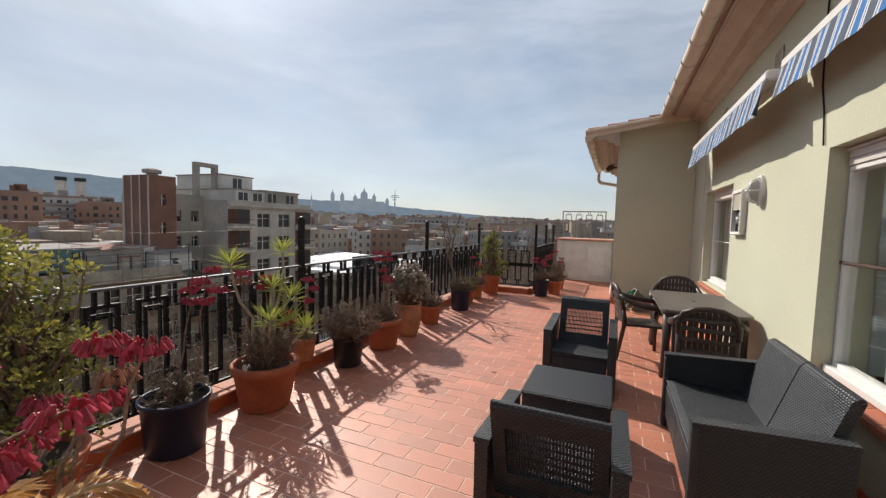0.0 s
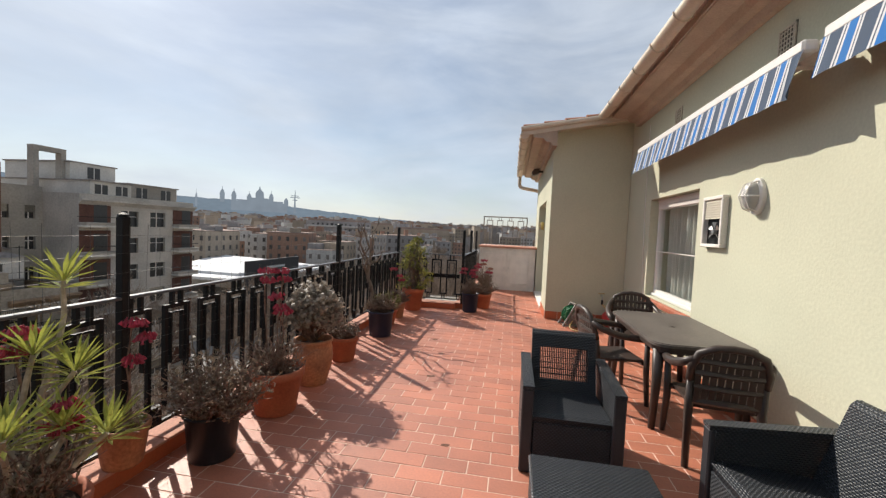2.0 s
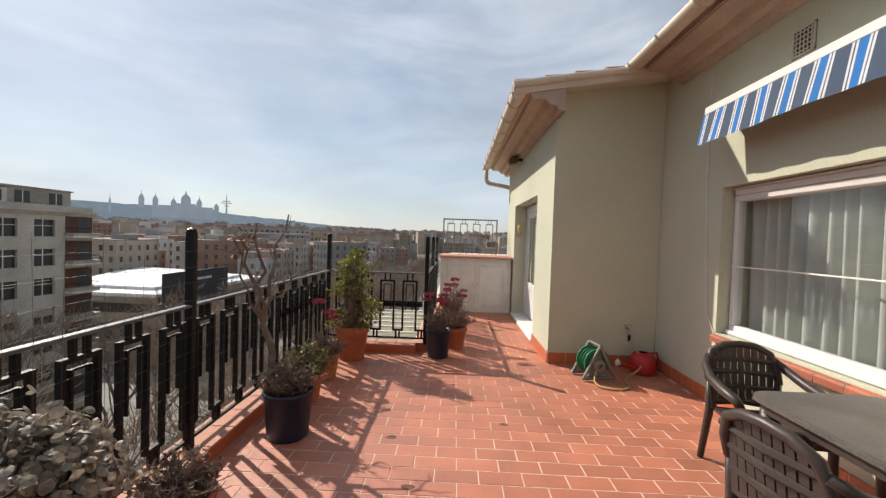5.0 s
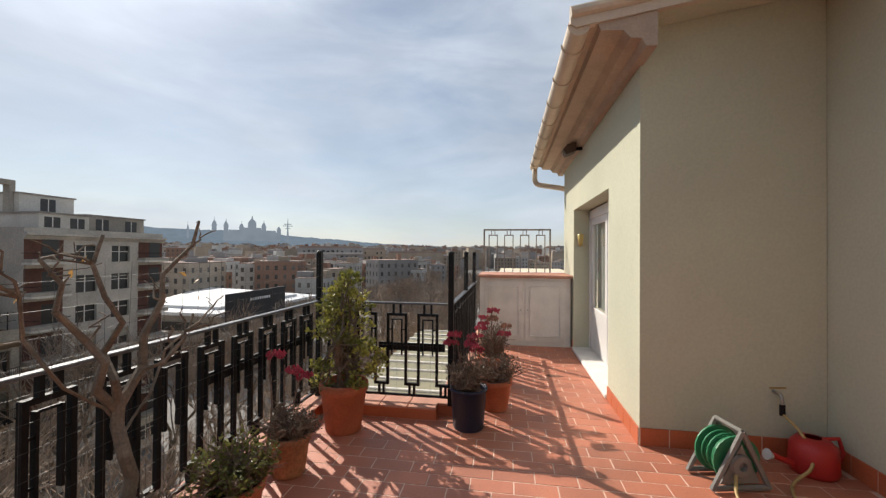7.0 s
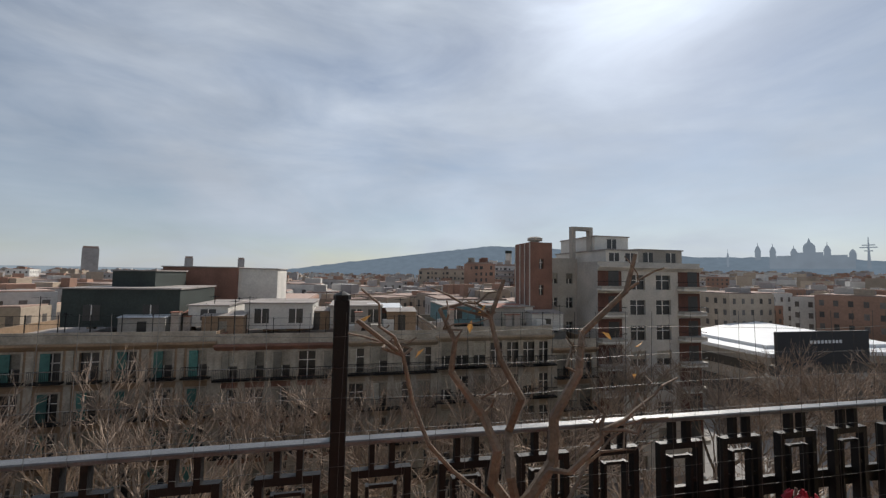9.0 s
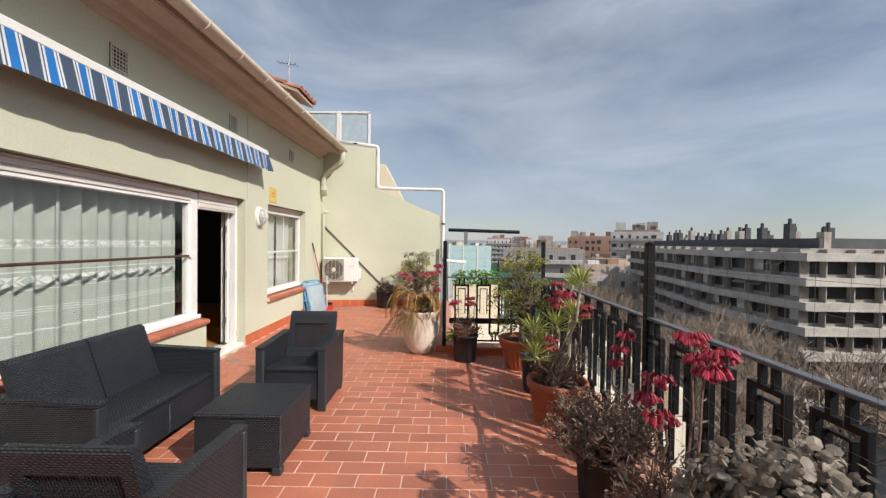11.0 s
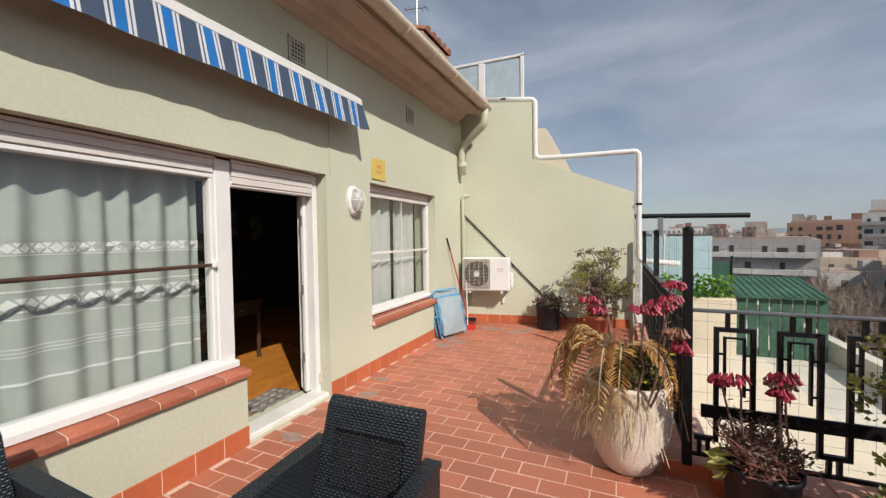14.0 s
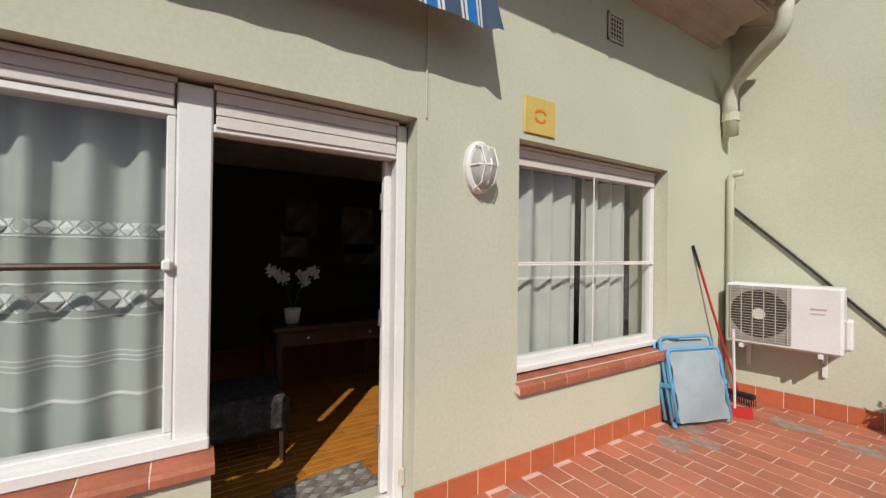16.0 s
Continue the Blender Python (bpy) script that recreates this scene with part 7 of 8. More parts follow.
# local: leans back along +y, width along x
lean = Matrix.Rotation(radians(-13), 4, "X")
def leaned(s):
    s.v = [tuple(lean @ Vector(p)) for p in s.v]
    return s
for y, h in ((0.0, 0.70), (0.07, 0.66), (-0.06, 0.60)):
    fr_ = Shape().tube(bent([(-0.27, y, 0.03), (-0.27, y, h), (0.27, y, h), (0.27, y, 0.03)], 0.06), 0.014, 8)
    part("frame", leaned(fr_), BLUEP, lo, smooth=True)
sag = Shape()
sag.add([(-0.25 + 0.05 * i, -0.066 - 0.07 * math.sin(math.pi * i / 10) * math.sin(math.pi * j / 8) + 0.012 * math.sin(j * 1.9 + i), 0.02 + 0.07 * j) for j in range(9) for i in range(11)],
        [(j * 11 + i, j * 11 + i + 1, j * 11 + i + 12, j * 11 + i + 11) for j in range(8) for i in range(10)])
part("fabric", leaned(sag), BLUECLOTH, lo, "sagging blue-grey mesh fabric", smooth=True)
part("fabric", leaned(Shape().box(-0.25, 0.25, 0.012, 0.02, 0.05, 0.66)), BLUECLOTH, lo)
for x in (-0.27, 0.27):
    part("hinge", leaned(Shape().box(x - 0.016, x + 0.016, -0.08, 0.09, 0.29, 0.33, bevel=0.006)), BLUEP, lo)
    part("foot", leaned(Shape().tube([(x, -0.02, 0.03), (x, -0.02, -0.01)], 0.018, 8)), BLUEP, lo)
lo.location.z = 0.02

br = thing("broom", "broom with a red and dark handle leaning in the corner", "broom", at=(1.33, -3.05, 0))
part("handle", Shape().tube([(0.02, -0.06, 0.12), (0.10, 0.24, 0.85), (0.145, 0.42, 1.3)], 0.011, 8), RED, br)
part("grip", Shape().tube([(0.145, 0.42, 1.3), (0.168, 0.5, 1.5)], 0.013, 8), BLACKPOT, br, "black plastic grip")
part("head", Shape().box(-0.12, 0.14, -0.09, -0.04, 0.07, 0.12, bevel=0.01), BLACKPOT, br)
bs = Shape()
for i in range(40):
    bs.tube([(-0.11 + i * 0.0062, -0.065 + 0.02 * (i % 3 - 1), 0.08), (-0.115 + i * 0.0066, -0.065 + 0.03 * (i % 3 - 1), 0.0)], 0.003, 3, cap=False)
part("bristles", bs, BLACKPOT, br)
du = thing("dustpan", "red plastic dustpan with a long white handle", "dustpan", at=(1.26, -2.80, 0), turn=25)
part("pan", Shape().prism([(-0.13, -0.12), (0.13, -0.12), (0.11, 0.10), (-0.11, 0.10)], "z", 0.0, 0.012).box(-0.13, -0.12, -0.1, 0.1, 0.012, 0.07).box(0.12, 0.13, -0.1, 0.1, 0.012, 0.07).box(-0.12, 0.12, 0.09, 0.10, 0.012, 0.1), RED, du)
part("handle", Shape().tube([(0, 0.095, 0.08), (0.02, 0.18, 0.78)], 0.011, 8), WHITE, du, "white pole handle")


# ---- pots ----
def pot(name, label, x, y, r, h, material, z=0.0, style="flower"):
    p = thing(name, label, "plant pot", at=(x, y, z))
    if style == "flower":      # flared with a thick rolled rim
        prof = [(0.0, 0.0), (r * 0.70, 0.0), (r * 0.74, 0.015), (r * 0.93, h * 0.80), (r * 1.0, h * 0.82), (r * 1.02, h * 0.97), (r * 0.98, h), (r * 0.90, h), (r * 0.86, h * 0.85)]
    elif style == "ribbed":    # fluted below a wide rim
        prof = [(0.0, 0.0), (r * 0.66, 0.0), (r * 0.70, 0.02), (r * 0.88, h * 0.70), (r * 0.90, h * 0.72), (r * 0.97, h * 0.76), (r * 1.03, h * 0.95), (r * 1.03, h), (r * 0.93, h), (r * 0.88, h * 0.86)]
    elif style == "nursery":
        prof = [(0.0, 0.0), (r * 0.80, 0.0), (r * 0.83, 0.01), (r * 0.96, h * 0.93), (r * 1.03, h * 0.94), (r * 1.03, h), (r * 0.95, h), (r * 0.93, h * 0.85)]
    elif style == "jar":       # bulging oil jar
        prof = [(0.0, 0.0), (r * 0.68, 0.0), (r * 0.72, 0.02), (r * 0.92, h * 0.35), (r * 1.0, h * 0.62), (r * 0.95, h * 0.82), (r * 0.88, h * 0.9), (r * 0.98, h * 0.95), (r * 0.98, h), (r * 0.85, h), (r * 0.82, h * 0.86)]
    else:                      # tall egg-shaped urn
        prof = [(0.0, 0.0), (r * 0.50, 0.0), (r * 0.60, 0.02), (r * 0.80, h * 0.2), (r * 0.95, h * 0.45), (r * 1.0, h * 0.7), (r * 0.97, h * 0.92), (r * 1.0, h * 0.96), (r * 0.98, h), (r * 0.90, h), (r * 0.88, h * 0.88)]
    part("body", Shape().lathe(prof, 40 if style == "ribbed" else 28), material, p, smooth=True)
    if style == "ribbed":
        rb = Shape()
        for k in range(30):
            a = 2 * math.pi * k / 30
            c, sn = math.cos(a), math.sin(a)
            rb.tube([(r * 0.715 * c, r * 0.715 * sn, 0.05), (r * 0.875 * c, r * 0.875 * sn, h * 0.68)], 0.008, 5)
        part("ribs", rb, material, p)
    sr = prof[-1][0]
    s = Shape()
    s.lathe([(sr * 1.01, h * 0.855), (sr * 0.6, h * 0.875), (0.0, h * 0.88)], 18)
    part("soil", s, SOIL, p)
    return p, h * 0.87


def limb(s, a, b, r0, r1, wob=0.03, n=5, sides=6):
    a, b = Vector(a), Vector(b)
    pts = [a.lerp(b, i / n) + Vector((random.gauss(0, wob), random.gauss(0, wob), random.gauss(0, wob * 0.5))) * (1 if 0 < i < n else 0) for i in range(n + 1)]
    s.tube(pts, [r0 + (r1 - r0) * i / n for i in range(n + 1)], sides)
    return pts


def plant(name, label, x, y, z):
    return thing(name, label, "plant", at=(x, y, z))


def jade_tree(label, x, y, z, height, radius, clumps, mats, leaf_l=0.045, seed=1, trunk_r=0.035, low=0.25, per=46, taper=0.75):
    """Woody stem with limbs, each ending in clumps of small fat leaves."""
    random.seed(seed)
    p = plant("jade_tree", label, x, y, z)
    wood, leaves, young = Shape(), Shape(), Shape()
    stems = [limb(wood, (random.gauss(0, 0.03), random.gauss(0, 0.03), -0.03), (random.gauss(0, 0.1), random.gauss(0, 0.1), height * 0.45), trunk_r, trunk_r * 0.6, 0.03) for _ in range(3)]
    for i in range(clumps):
        a = random.uniform(0, 6.283)
        t = random.uniform(low, 1.0)
        rad = radius * math.sqrt(random.uniform(0.1, 1.0)) * max(0.12, 1.0 - taper * max(0, t - 0.35 if taper > 1 else t - 0.55)) * (0.7 + 0.3 * random.random())
        tip = Vector((rad * math.cos(a), rad * math.sin(a), height * t))
        st = random.choice(stems)
        limb(wood, st[random.randint(2, 5)], tip, 0.011, 0.005, 0.03, 4, 4)
        sh = young if random.random() < 0.45 else leaves
        cr, squash = random.uniform(0.06, 0.12), Vector((1, 1, 0.5))
        for _ in range(per):
            off = Vector((random.gauss(0, 1), random.gauss(0, 1), random.gauss(0, 0.9))).normalized() * (cr * random.random() ** 0.4) * squash
            sh.leaf(tip + off, off.normalized() + Vector((0, 0, 0.5)), leaf_l * random.uniform(0.7, 1.25), leaf_l * 0.75)
    part("trunk", wood, BARK, p)
    part("crown", leaves, mats[0], p)
    part("young_foliage", young, mats[1], p, "yellow-green young leaves")
    return p


def bloom_head(s, c, r=0.055, n=26, droop=True):
    """A flat umbel of hanging tubular flowers."""
    for i in range(n):
        a, q = random.uniform(0, 6.283), math.sqrt(random.random()) * r
        b = Vector(c) + Vector((q * math.cos(a), q * math.sin(a), random.uniform(-0.012, 0.018)))
        d = Vector((0.5 * math.cos(a), 0.5 * math.sin(a), -1.0 if droop else 1.0)).normalized()
        e = b + d * random.uniform(0.02, 0.034)
        s.tube([b, b.lerp(e, 0.6), e], [0.003, 0.0075, 0.010], 5, cap=True)


def flower_stalks(p, stalks, lean=0.1, dry=0.2):
    """Tall thin stalks, each topped by coral umbels with tiers below: (x, y, height, heads)."""
    st = Shape()
    for x, y, h, heads in stalks:
        heads = max(1, round(heads * 0.5))
        tip = Vector((x + random.gauss(0, lean * 0.6), y + random.gauss(0, lean * 0.6), h))
        pts = limb(st, (x * 0.5, y * 0.5, -0.02), tip, 0.007, 0.005, 0.012, 5, 5)
        for k in range(heads):
            side = Vector((random.gauss(0, 0.03), random.gauss(0, 0.03), -0.075 * k - random.uniform(0, 0.015)))
            c = tip + side
            st.tube([tip - Vector((0, 0, 0.06 + 0.075 * k)), c], 0.003, 4)
            withered = random.random() < dry
            hd = Shape()
            bloom_head(hd, c, random.uniform(0.045, 0.068), random.randint(34, 50))
            part("withered_flower_head" if withered else "flower_head", hd, BLOOM_DRY if withered else BLOOM, p)
        for k in range(6):
            q = pts[0].lerp(tip, 0.25 + 0.1 * k)
            st.leaf(q, (random.gauss(0, 1), random.gauss(0, 1), 0.3), 0.05, 0.008)
    part("stem", st, DRYTWIG, p)


def rosette(s, c, n, length, width, up=0.6):
    for i in range(n):
        a = i * 2.4 + random.uniform(-0.2, 0.2)
        e = up * (1 - i / n * 0.9) + random.uniform(-0.1, 0.15)
        d = Vector((math.cos(a), math.sin(a), e)).normalized()
        s.leaf(c, d, length * random.uniform(0.75, 1.1), width, 0.35, Vector((0, 0, 1)))


def spiky_plant(label, x, y, z, stems, seed):
    """Pale bare stems, each with a spiky rosette on top: (x, y, height, rosette length)."""
    random.seed(seed)
    p = plant("spiky_plant", label, x, y, z)
    st, lv = Shape(), Shape()
    for sx, sy, h, ln in stems:
        tip = Vector((sx, sy, h))
        limb(st, (sx * 0.15, sy * 0.15, -0.03), tip, 0.015, 0.010, 0.02, 6, 6)
        rosette(lv, tip, 24, ln * 1.3, 0.019, 1.7)
        rosette(lv, tip - Vector((0, 0, 0.03)), 12, ln * 1.1, 0.017, 0.2)
    part("stem", st, mat("pale_stem", (0.42, 0.36, 0.28), 0.85, vary=0.2, scale=20), p)
    part("foliage", lv, SPIKE, p, "narrow spiky leaf rosettes")
    return p


def twig_bush(label, x, y, z, height, radius, n, seed, leaf_m=DUSKY, wood=DRYTWIG, leaf_l=0.022, per=16, cat="dry_bush"):
    random.seed(seed)
    p = plant(cat, label, x, y, z)
    st, lv = Shape(), Shape()
    for i in range(n):
        a = random.uniform(0, 6.283)
        q = radius * math.sqrt(random.random())
        t = height * random.uniform(0.45, 1.0) * (1 - 0.35 * (q / radius) ** 2)
        tip = Vector((q * math.cos(a), q * math.sin(a), t))
        pts = limb(st, (tip.x * 0.2, tip.y * 0.2, -0.03), tip, 0.006, 0.003, 0.025, 5, 4)
        for k in range(2):
            b = pts[random.randint(2, 4)]
            limb(st, b, b + Vector((random.gauss(0, 0.07), random.gauss(0, 0.07), random.uniform(0.02, 0.1))), 0.003, 0.002, 0.01, 3, 3)
        for k in range(per):
            b = pts[random.randint(2, 5)] + Vector((random.gauss(0, 0.014), random.gauss(0, 0.014), random.gauss(0, 0.014)))
            lv.leaf(b, (random.gauss(0, 1), random.gauss(0, 1), random.gauss(0.5, 0.6)), leaf_l * random.uniform(0.6, 1.3), leaf_l * 0.5)
    part("branchwork", st, wood, p)
    part("foliage", lv, leaf_m, p)
    return p


def round_leaf_bush(label, x, y, z, height, radius, n, seed):
    """A dense bush of coin-like fleshy grey leaves."""
    random.seed(seed)
    p = plant("round_leaf_bush", label, x, y, z)
    st, lv = Shape(), Shape()
    for i in range(n):
        a, e = random.uniform(0, 6.283), random.uniform(-0.15, 1.0)
        d = Vector((math.cos(a) * math.sqrt(max(0, 1 - e * e)), math.sin(a) * math.sqrt(max(0, 1 - e * e)), e))
        k = random.uniform(0.5, 1.0)
        c = Vector((d.x * radius * k, d.y * radius * k, height * 0.46 + d.z * height * 0.52 * k))
        if i % 4 == 0:
            limb(st, (0, 0, 0), c, 0.006, 0.003, 0.02, 4, 4)
        for _ in range(7):
            o = Vector((random.gauss(0, 0.03), random.gauss(0, 0.03), random.gauss(0, 0.03)))
            nrm = (d + Vector((random.gauss(0, 0.6), random.gauss(0, 0.6), random.gauss(0, 0.6)))).normalized()
            u = nrm.orthogonal().normalized()
            w = nrm.cross(u)
            r = random.uniform(0.011, 0.021)
            ctr = c + o
            lv.add([ctr + nrm * 0.004] + [ctr + (u * math.cos(q * 0.8976) + w * math.sin(q * 0.8976)) * r for q in range(7)], [(0, q + 1, (q + 1) % 7 + 1) for q in range(7)])
    part("branchwork", st, DRYTWIG, p)
    part("foliage", lv, GREYLEAF, p, "round grey-green fleshy leaves")
    return p


# ---- plants along the railing, from the near corner on ----
_, h = pot("terracotta_pot", "wide ribbed terracotta pot with thick rim holding a jade tree", -2.38, 1.10, 0.285, 0.37, TERRA, style="ribbed")
jade_tree("tall jade tree with dense small yellow-green leaves", -2.36, 1.12, h, 1.10, 0.37, 96, (JADE, JADE_Y), 0.030, 3, low=0.06, per=44)
_, h = pot("black_pot", "dark navy plastic nursery pot with coral flowering stalks", -2.42, 1.90, 0.205, 0.36, NAVYPOT, style="nursery")
p = plant("flowering_succulent", "leggy succulent with coral red hanging flowers", -2.42, 1.90, h)
random.seed(31)
flower_stalks(p, [(-0.10, 0.30, 0.86, 7), (-0.16, 0.16, 0.72, 3)], 0.05, 0.1)
twig_bush("brown dried succulent rosettes filling the black pot", -2.42, 1.90, h, 0.2, 0.19, 20, 32, DUSKY, DRYTWIG, 0.04, 14)
_, h = pot("terracotta_pot", "large weathered terracotta pot crowded with spiky stems", -2.40, 2.62, 0.26, 0.37, TERRA)
spiky_plant("tall pale stems with spiky green rosettes", -2.38, 2.62, h, [(-0.1, 0.15, 0.62, 0.16), (0.16, -0.12, 0.42, 0.17), (0.05, 0.2, 0.55, 0.15), (-0.2, -0.18, 0.85, 0.14), (0.12, 0.1, 0.36, 0.15), (-0.12, 0.28, 0.92, 0.14), (0.22, 0.2, 0.3, 0.16)], 33)
twig_bush("brown dry undergrowth in the spiky plant's pot", -2.38, 2.62, h, 0.42, 0.26, 70, 34, DUSKY, DRYTWIG, 0.03, 14)
p = plant("flowering_succulent", "coral flowers rising among the spiky stems", -2.44, 2.7, h)
flower_stalks(p, [(-0.1, 0.1, 0.72, 5), (0.1, 0.0, 0.45, 3), (-0.15, -0.2, 0.8, 4)], 0.06, 0.1)
_, h2 = pot("small_terracotta_pot", "small weathered terracotta pot with a low green tuft", -2.66, 3.33, 0.135, 0.24, TERRA_OLD, 0.115)
twig_bush("low green tuft with a thin flower stalk", -2.66, 3.33, 0.115 + h2, 0.09, 0.1, 30, 35, JADE, DRYTWIG, 0.02, 18)
p = plant("flowering_succulent", "single tall stalk with small coral flower clusters", -2.64, 3.33, 0.115 + h2)
flower_stalks(p, [(0.0, 0.05, 0.62, 4), (0.03, -0.03, 0.42, 2)], 0.05, 0.0)
_, h = pot("black_pot", "black plastic pot overflowing with dusky dry succulents", -2.38, 3.70, 0.17, 0.31, BLACKPOT, style="nursery")
twig_bush("spreading dusky purple-brown succulent bush", -2.38, 3.70, h, 0.40, 0.36, 150, 36, DUSKY, DRYTWIG, 0.03, 22)
_, h = pot("terracotta_pot", "round terracotta pot with leggy coral flowers", -2.36, 4.38, 0.22, 0.36, TERRA)
p = plant("flowering_succulent", "tall leggy succulent with bright coral umbels", -2.38, 4.38, h)
random.seed(37)
flower_stalks(p, [(-0.10, 0.02, 0.86, 5), (0.0, 0.14, 0.84, 4), (0.04, -0.02, 0.66, 3), (0.06, 0.08, 0.52, 2)], 0.07, 0.05)
twig_bush("thin dry stems below the coral flowers", -2.36, 4.38, h, 0.34, 0.24, 60, 38, DUSKY, DRYTWIG, 0.026, 12)
_, h = pot("oil_jar_pot", "bulging weathered terracotta jar with a rolled lip", -2.36, 5.0, 0.19, 0.44, TERRA_OLD, style="jar")
round_leaf_bush("dense bush of round grey-green coin leaves", -2.36, 5.0, h, 0.60, 0.28, 640, 39)
_, h = pot("terracotta_pot", "plain terracotta pot with low spiky greens", -2.36, 5.72, 0.17, 0.28, TERRA)
twig_bush("low straggling greens in a terracotta pot", -2.36, 5.72, h, 0.22, 0.2, 60, 41, DUSKY, DRYTWIG, 0.04, 10)
_, h = pot("black_pot", "tapered black plastic pot with a bushy succulent", -2.30, 6.86, 0.185, 0.36, NAVYPOT, style="nursery")
twig_bush("bushy grey-green succulent in the black pot", -2.30, 6.86, h, 0.26, 0.21, 90, 42, DUSKY, DRYTWIG, 0.03, 20)
_, h = pot("terracotta_pot", "terracotta pot with a small leafy succulent", -2.42, 7.52, 0.17, 0.26, TERRA)
twig_bush("leafy green and brown succulent clump", -2.42, 7.52, h, 0.28, 0.24, 100, 43, JADE, DRYTWIG, 0.035, 18)
_, h = pot("terracotta_pot", "pale terracotta pot with a trailing dry plant", -2.42, 8.10, 0.15, 0.28, TERRA_OLD)
twig_bush("trailing brown succulent over the pot rim", -2.42, 8.10, h, 0.22, 0.22, 70, 44, DUSKY, DRYTWIG, 0.03, 18)
p = plant("flowering_succulent", "thin stalks with single coral flower heads", -2.5, 8.05, h)
flower_stalks(p, [(-0.1, 0.0, 0.62, 2), (0.02, 0.1, 0.5, 2), (0.1, 0.12, 0.4, 2)], 0.05, 0.0)
_, h = pot("terracotta_pot", "tall terracotta pot holding a leafy green tree", -2.32, 8.82, 0.21, 0.42, TERRA)
jade_tree("tall leafy green shrub, narrow above and wide below", -2.32, 8.82, h, 0.98, 0.33, 62, (JADE, JADE_Y), 0.038, 45, 0.025, 0.02, taper=1.15)
_, h = pot("navy_pot", "dark blue plastic pot with coral flowers", -1.24, 9.05, 0.165, 0.36, NAVYPOT, style="nursery")
twig_bush("grey-green bushy succulent in the blue pot", -1.24, 9.05, h, 0.32, 0.2, 80, 46, DUSKY, DRYTWIG, 0.03, 16)
p = plant("flowering_succulent", "coral red flower heads above the blue pot", -1.24, 9.05, h)
random.seed(47)
flower_stalks(p, [(-0.12, 0.0, 0.52, 5), (0.08, 0.05, 0.58, 6), (0.0, 0.1, 0.45, 3)], 0.06, 0.05)
_, h = pot("terracotta_pot", "terracotta pot with coral flowers behind the blue pot", -1.02, 9.52, 0.17, 0.30, TERRA)
twig_bush("spreading brown-green succulent in terracotta pot", -1.02, 9.52, h, 0.3, 0.27, 80, 48, DUSKY, DRYTWIG, 0.03, 16)
p = plant("flowering_succulent", "tall coral flowers by the far walkway", -1.02, 9.58, h)
flower_stalks(p, [(0.0, 0.1, 0.72, 5), (0.1, 0.2, 0.55, 4), (-0.1, 0.15, 0.62, 4)], 0.06, 0.1)
_, h = pot("terracotta_pot", "far terracotta pot beside the walkway railing", -1.05, 10.35, 0.17, 0.32, TERRA)
twig_bush("leafy brown plant by the walkway", -1.05, 10.35, h, 0.5, 0.2, 70, 49, DUSKY, DRYTWIG, 0.03, 16)

# bare little tree in a pot beside the railing
random.seed(61)
bt = plant("bare_sapling", "bare pale-barked sapling with forked branches", -2.52, 7.0, 0.3)
w = Shape()
tip = Vector((-0.05, -0.02, 0.62))
limb(w, (0.12, -0.1, -0.05), tip, 0.03, 0.024, 0.02, 6, 8)
for ex, ey, ez, r in ((-0.12, -0.28, 1.22, 0.022), (-0.05, 0.42, 1.42, 0.022), (-0.1, -0.06, 1.32, 0.018), (0.0, -0.55, 1.2, 0.007), (0.1, 0.25, 0.9, 0.012), (-0.15, 0.5, 0.9, 0.007)):
    pts = limb(w, tip - Vector((0, 0, random.uniform(0, 0.2))), (ex, ey, ez), r, 0.007, 0.035, 6, 6)
    for k in range(3):
        b = pts[random.randint(3, 6)]
        e = b + Vector((random.gauss(0, 0.08), random.gauss(0, 0.13), random.uniform(0.03, 0.2)))
        q = limb(w, b, e, 0.006, 0.003, 0.02, 4, 5)
        limb(w, q[2], q[2] + Vector((random.gauss(0, 0.05), random.gauss(0, 0.08), random.uniform(0.0, 0.1))), 0.003, 0.002, 0.01, 3, 4)
part("trunk", w, BARK, bt)
dl_ = Shape()
for k in range(7):
    dl_.leaf((random.gauss(-0.05, 0.08), random.uniform(-0.7, 0.5), random.uniform(0.9, 1.25)), (random.gauss(0, 1), random.gauss(0, 1), -1), 0.045, 0.022)
part("dead_leaves", dl_, DEADPALM, bt, "a few withered orange leaves")

# pots at the near corner and the rear walkway
_, h = pot("black_pot", "dark plastic pot with pink drooping flowers", -1.68, 0.86, 0.17, 0.34, BLACKPOT, style="nursery")
twig_bush("reddish tangle of dry succulent stems", -1.68, 0.86, h, 0.26, 0.2, 100, 51, DUSKY, mat("reddish_stems", (0.24, 0.10, 0.075), 0.85, vary=0.25), 0.03, 10)
p = plant("flowering_succulent", "drooping dusky pink flowers on thin stalks", -1.68, 0.86, h)
random.seed(52)
flower_stalks(p, [(0.1, 0.05, 0.5, 2), (-0.05, 0.08, 0.55, 3), (-0.14, -0.05, 0.46, 2), (0.16, -0.08, 0.44, 2)], 0.05, 0.15)
lv = Shape()
for k in range(9):
    a = -0.6 + random.gauss(0, 0.5)
    lv.leaf((0.12, 0.05, random.uniform(-0.02, 0.1)), (math.cos(a), math.sin(a) + 0.4, random.uniform(-0.5, 0.3)), 0.15, 0.055)
part("broad_leaves", lv, JADE_Y, p, "broad yellow-green leaves")

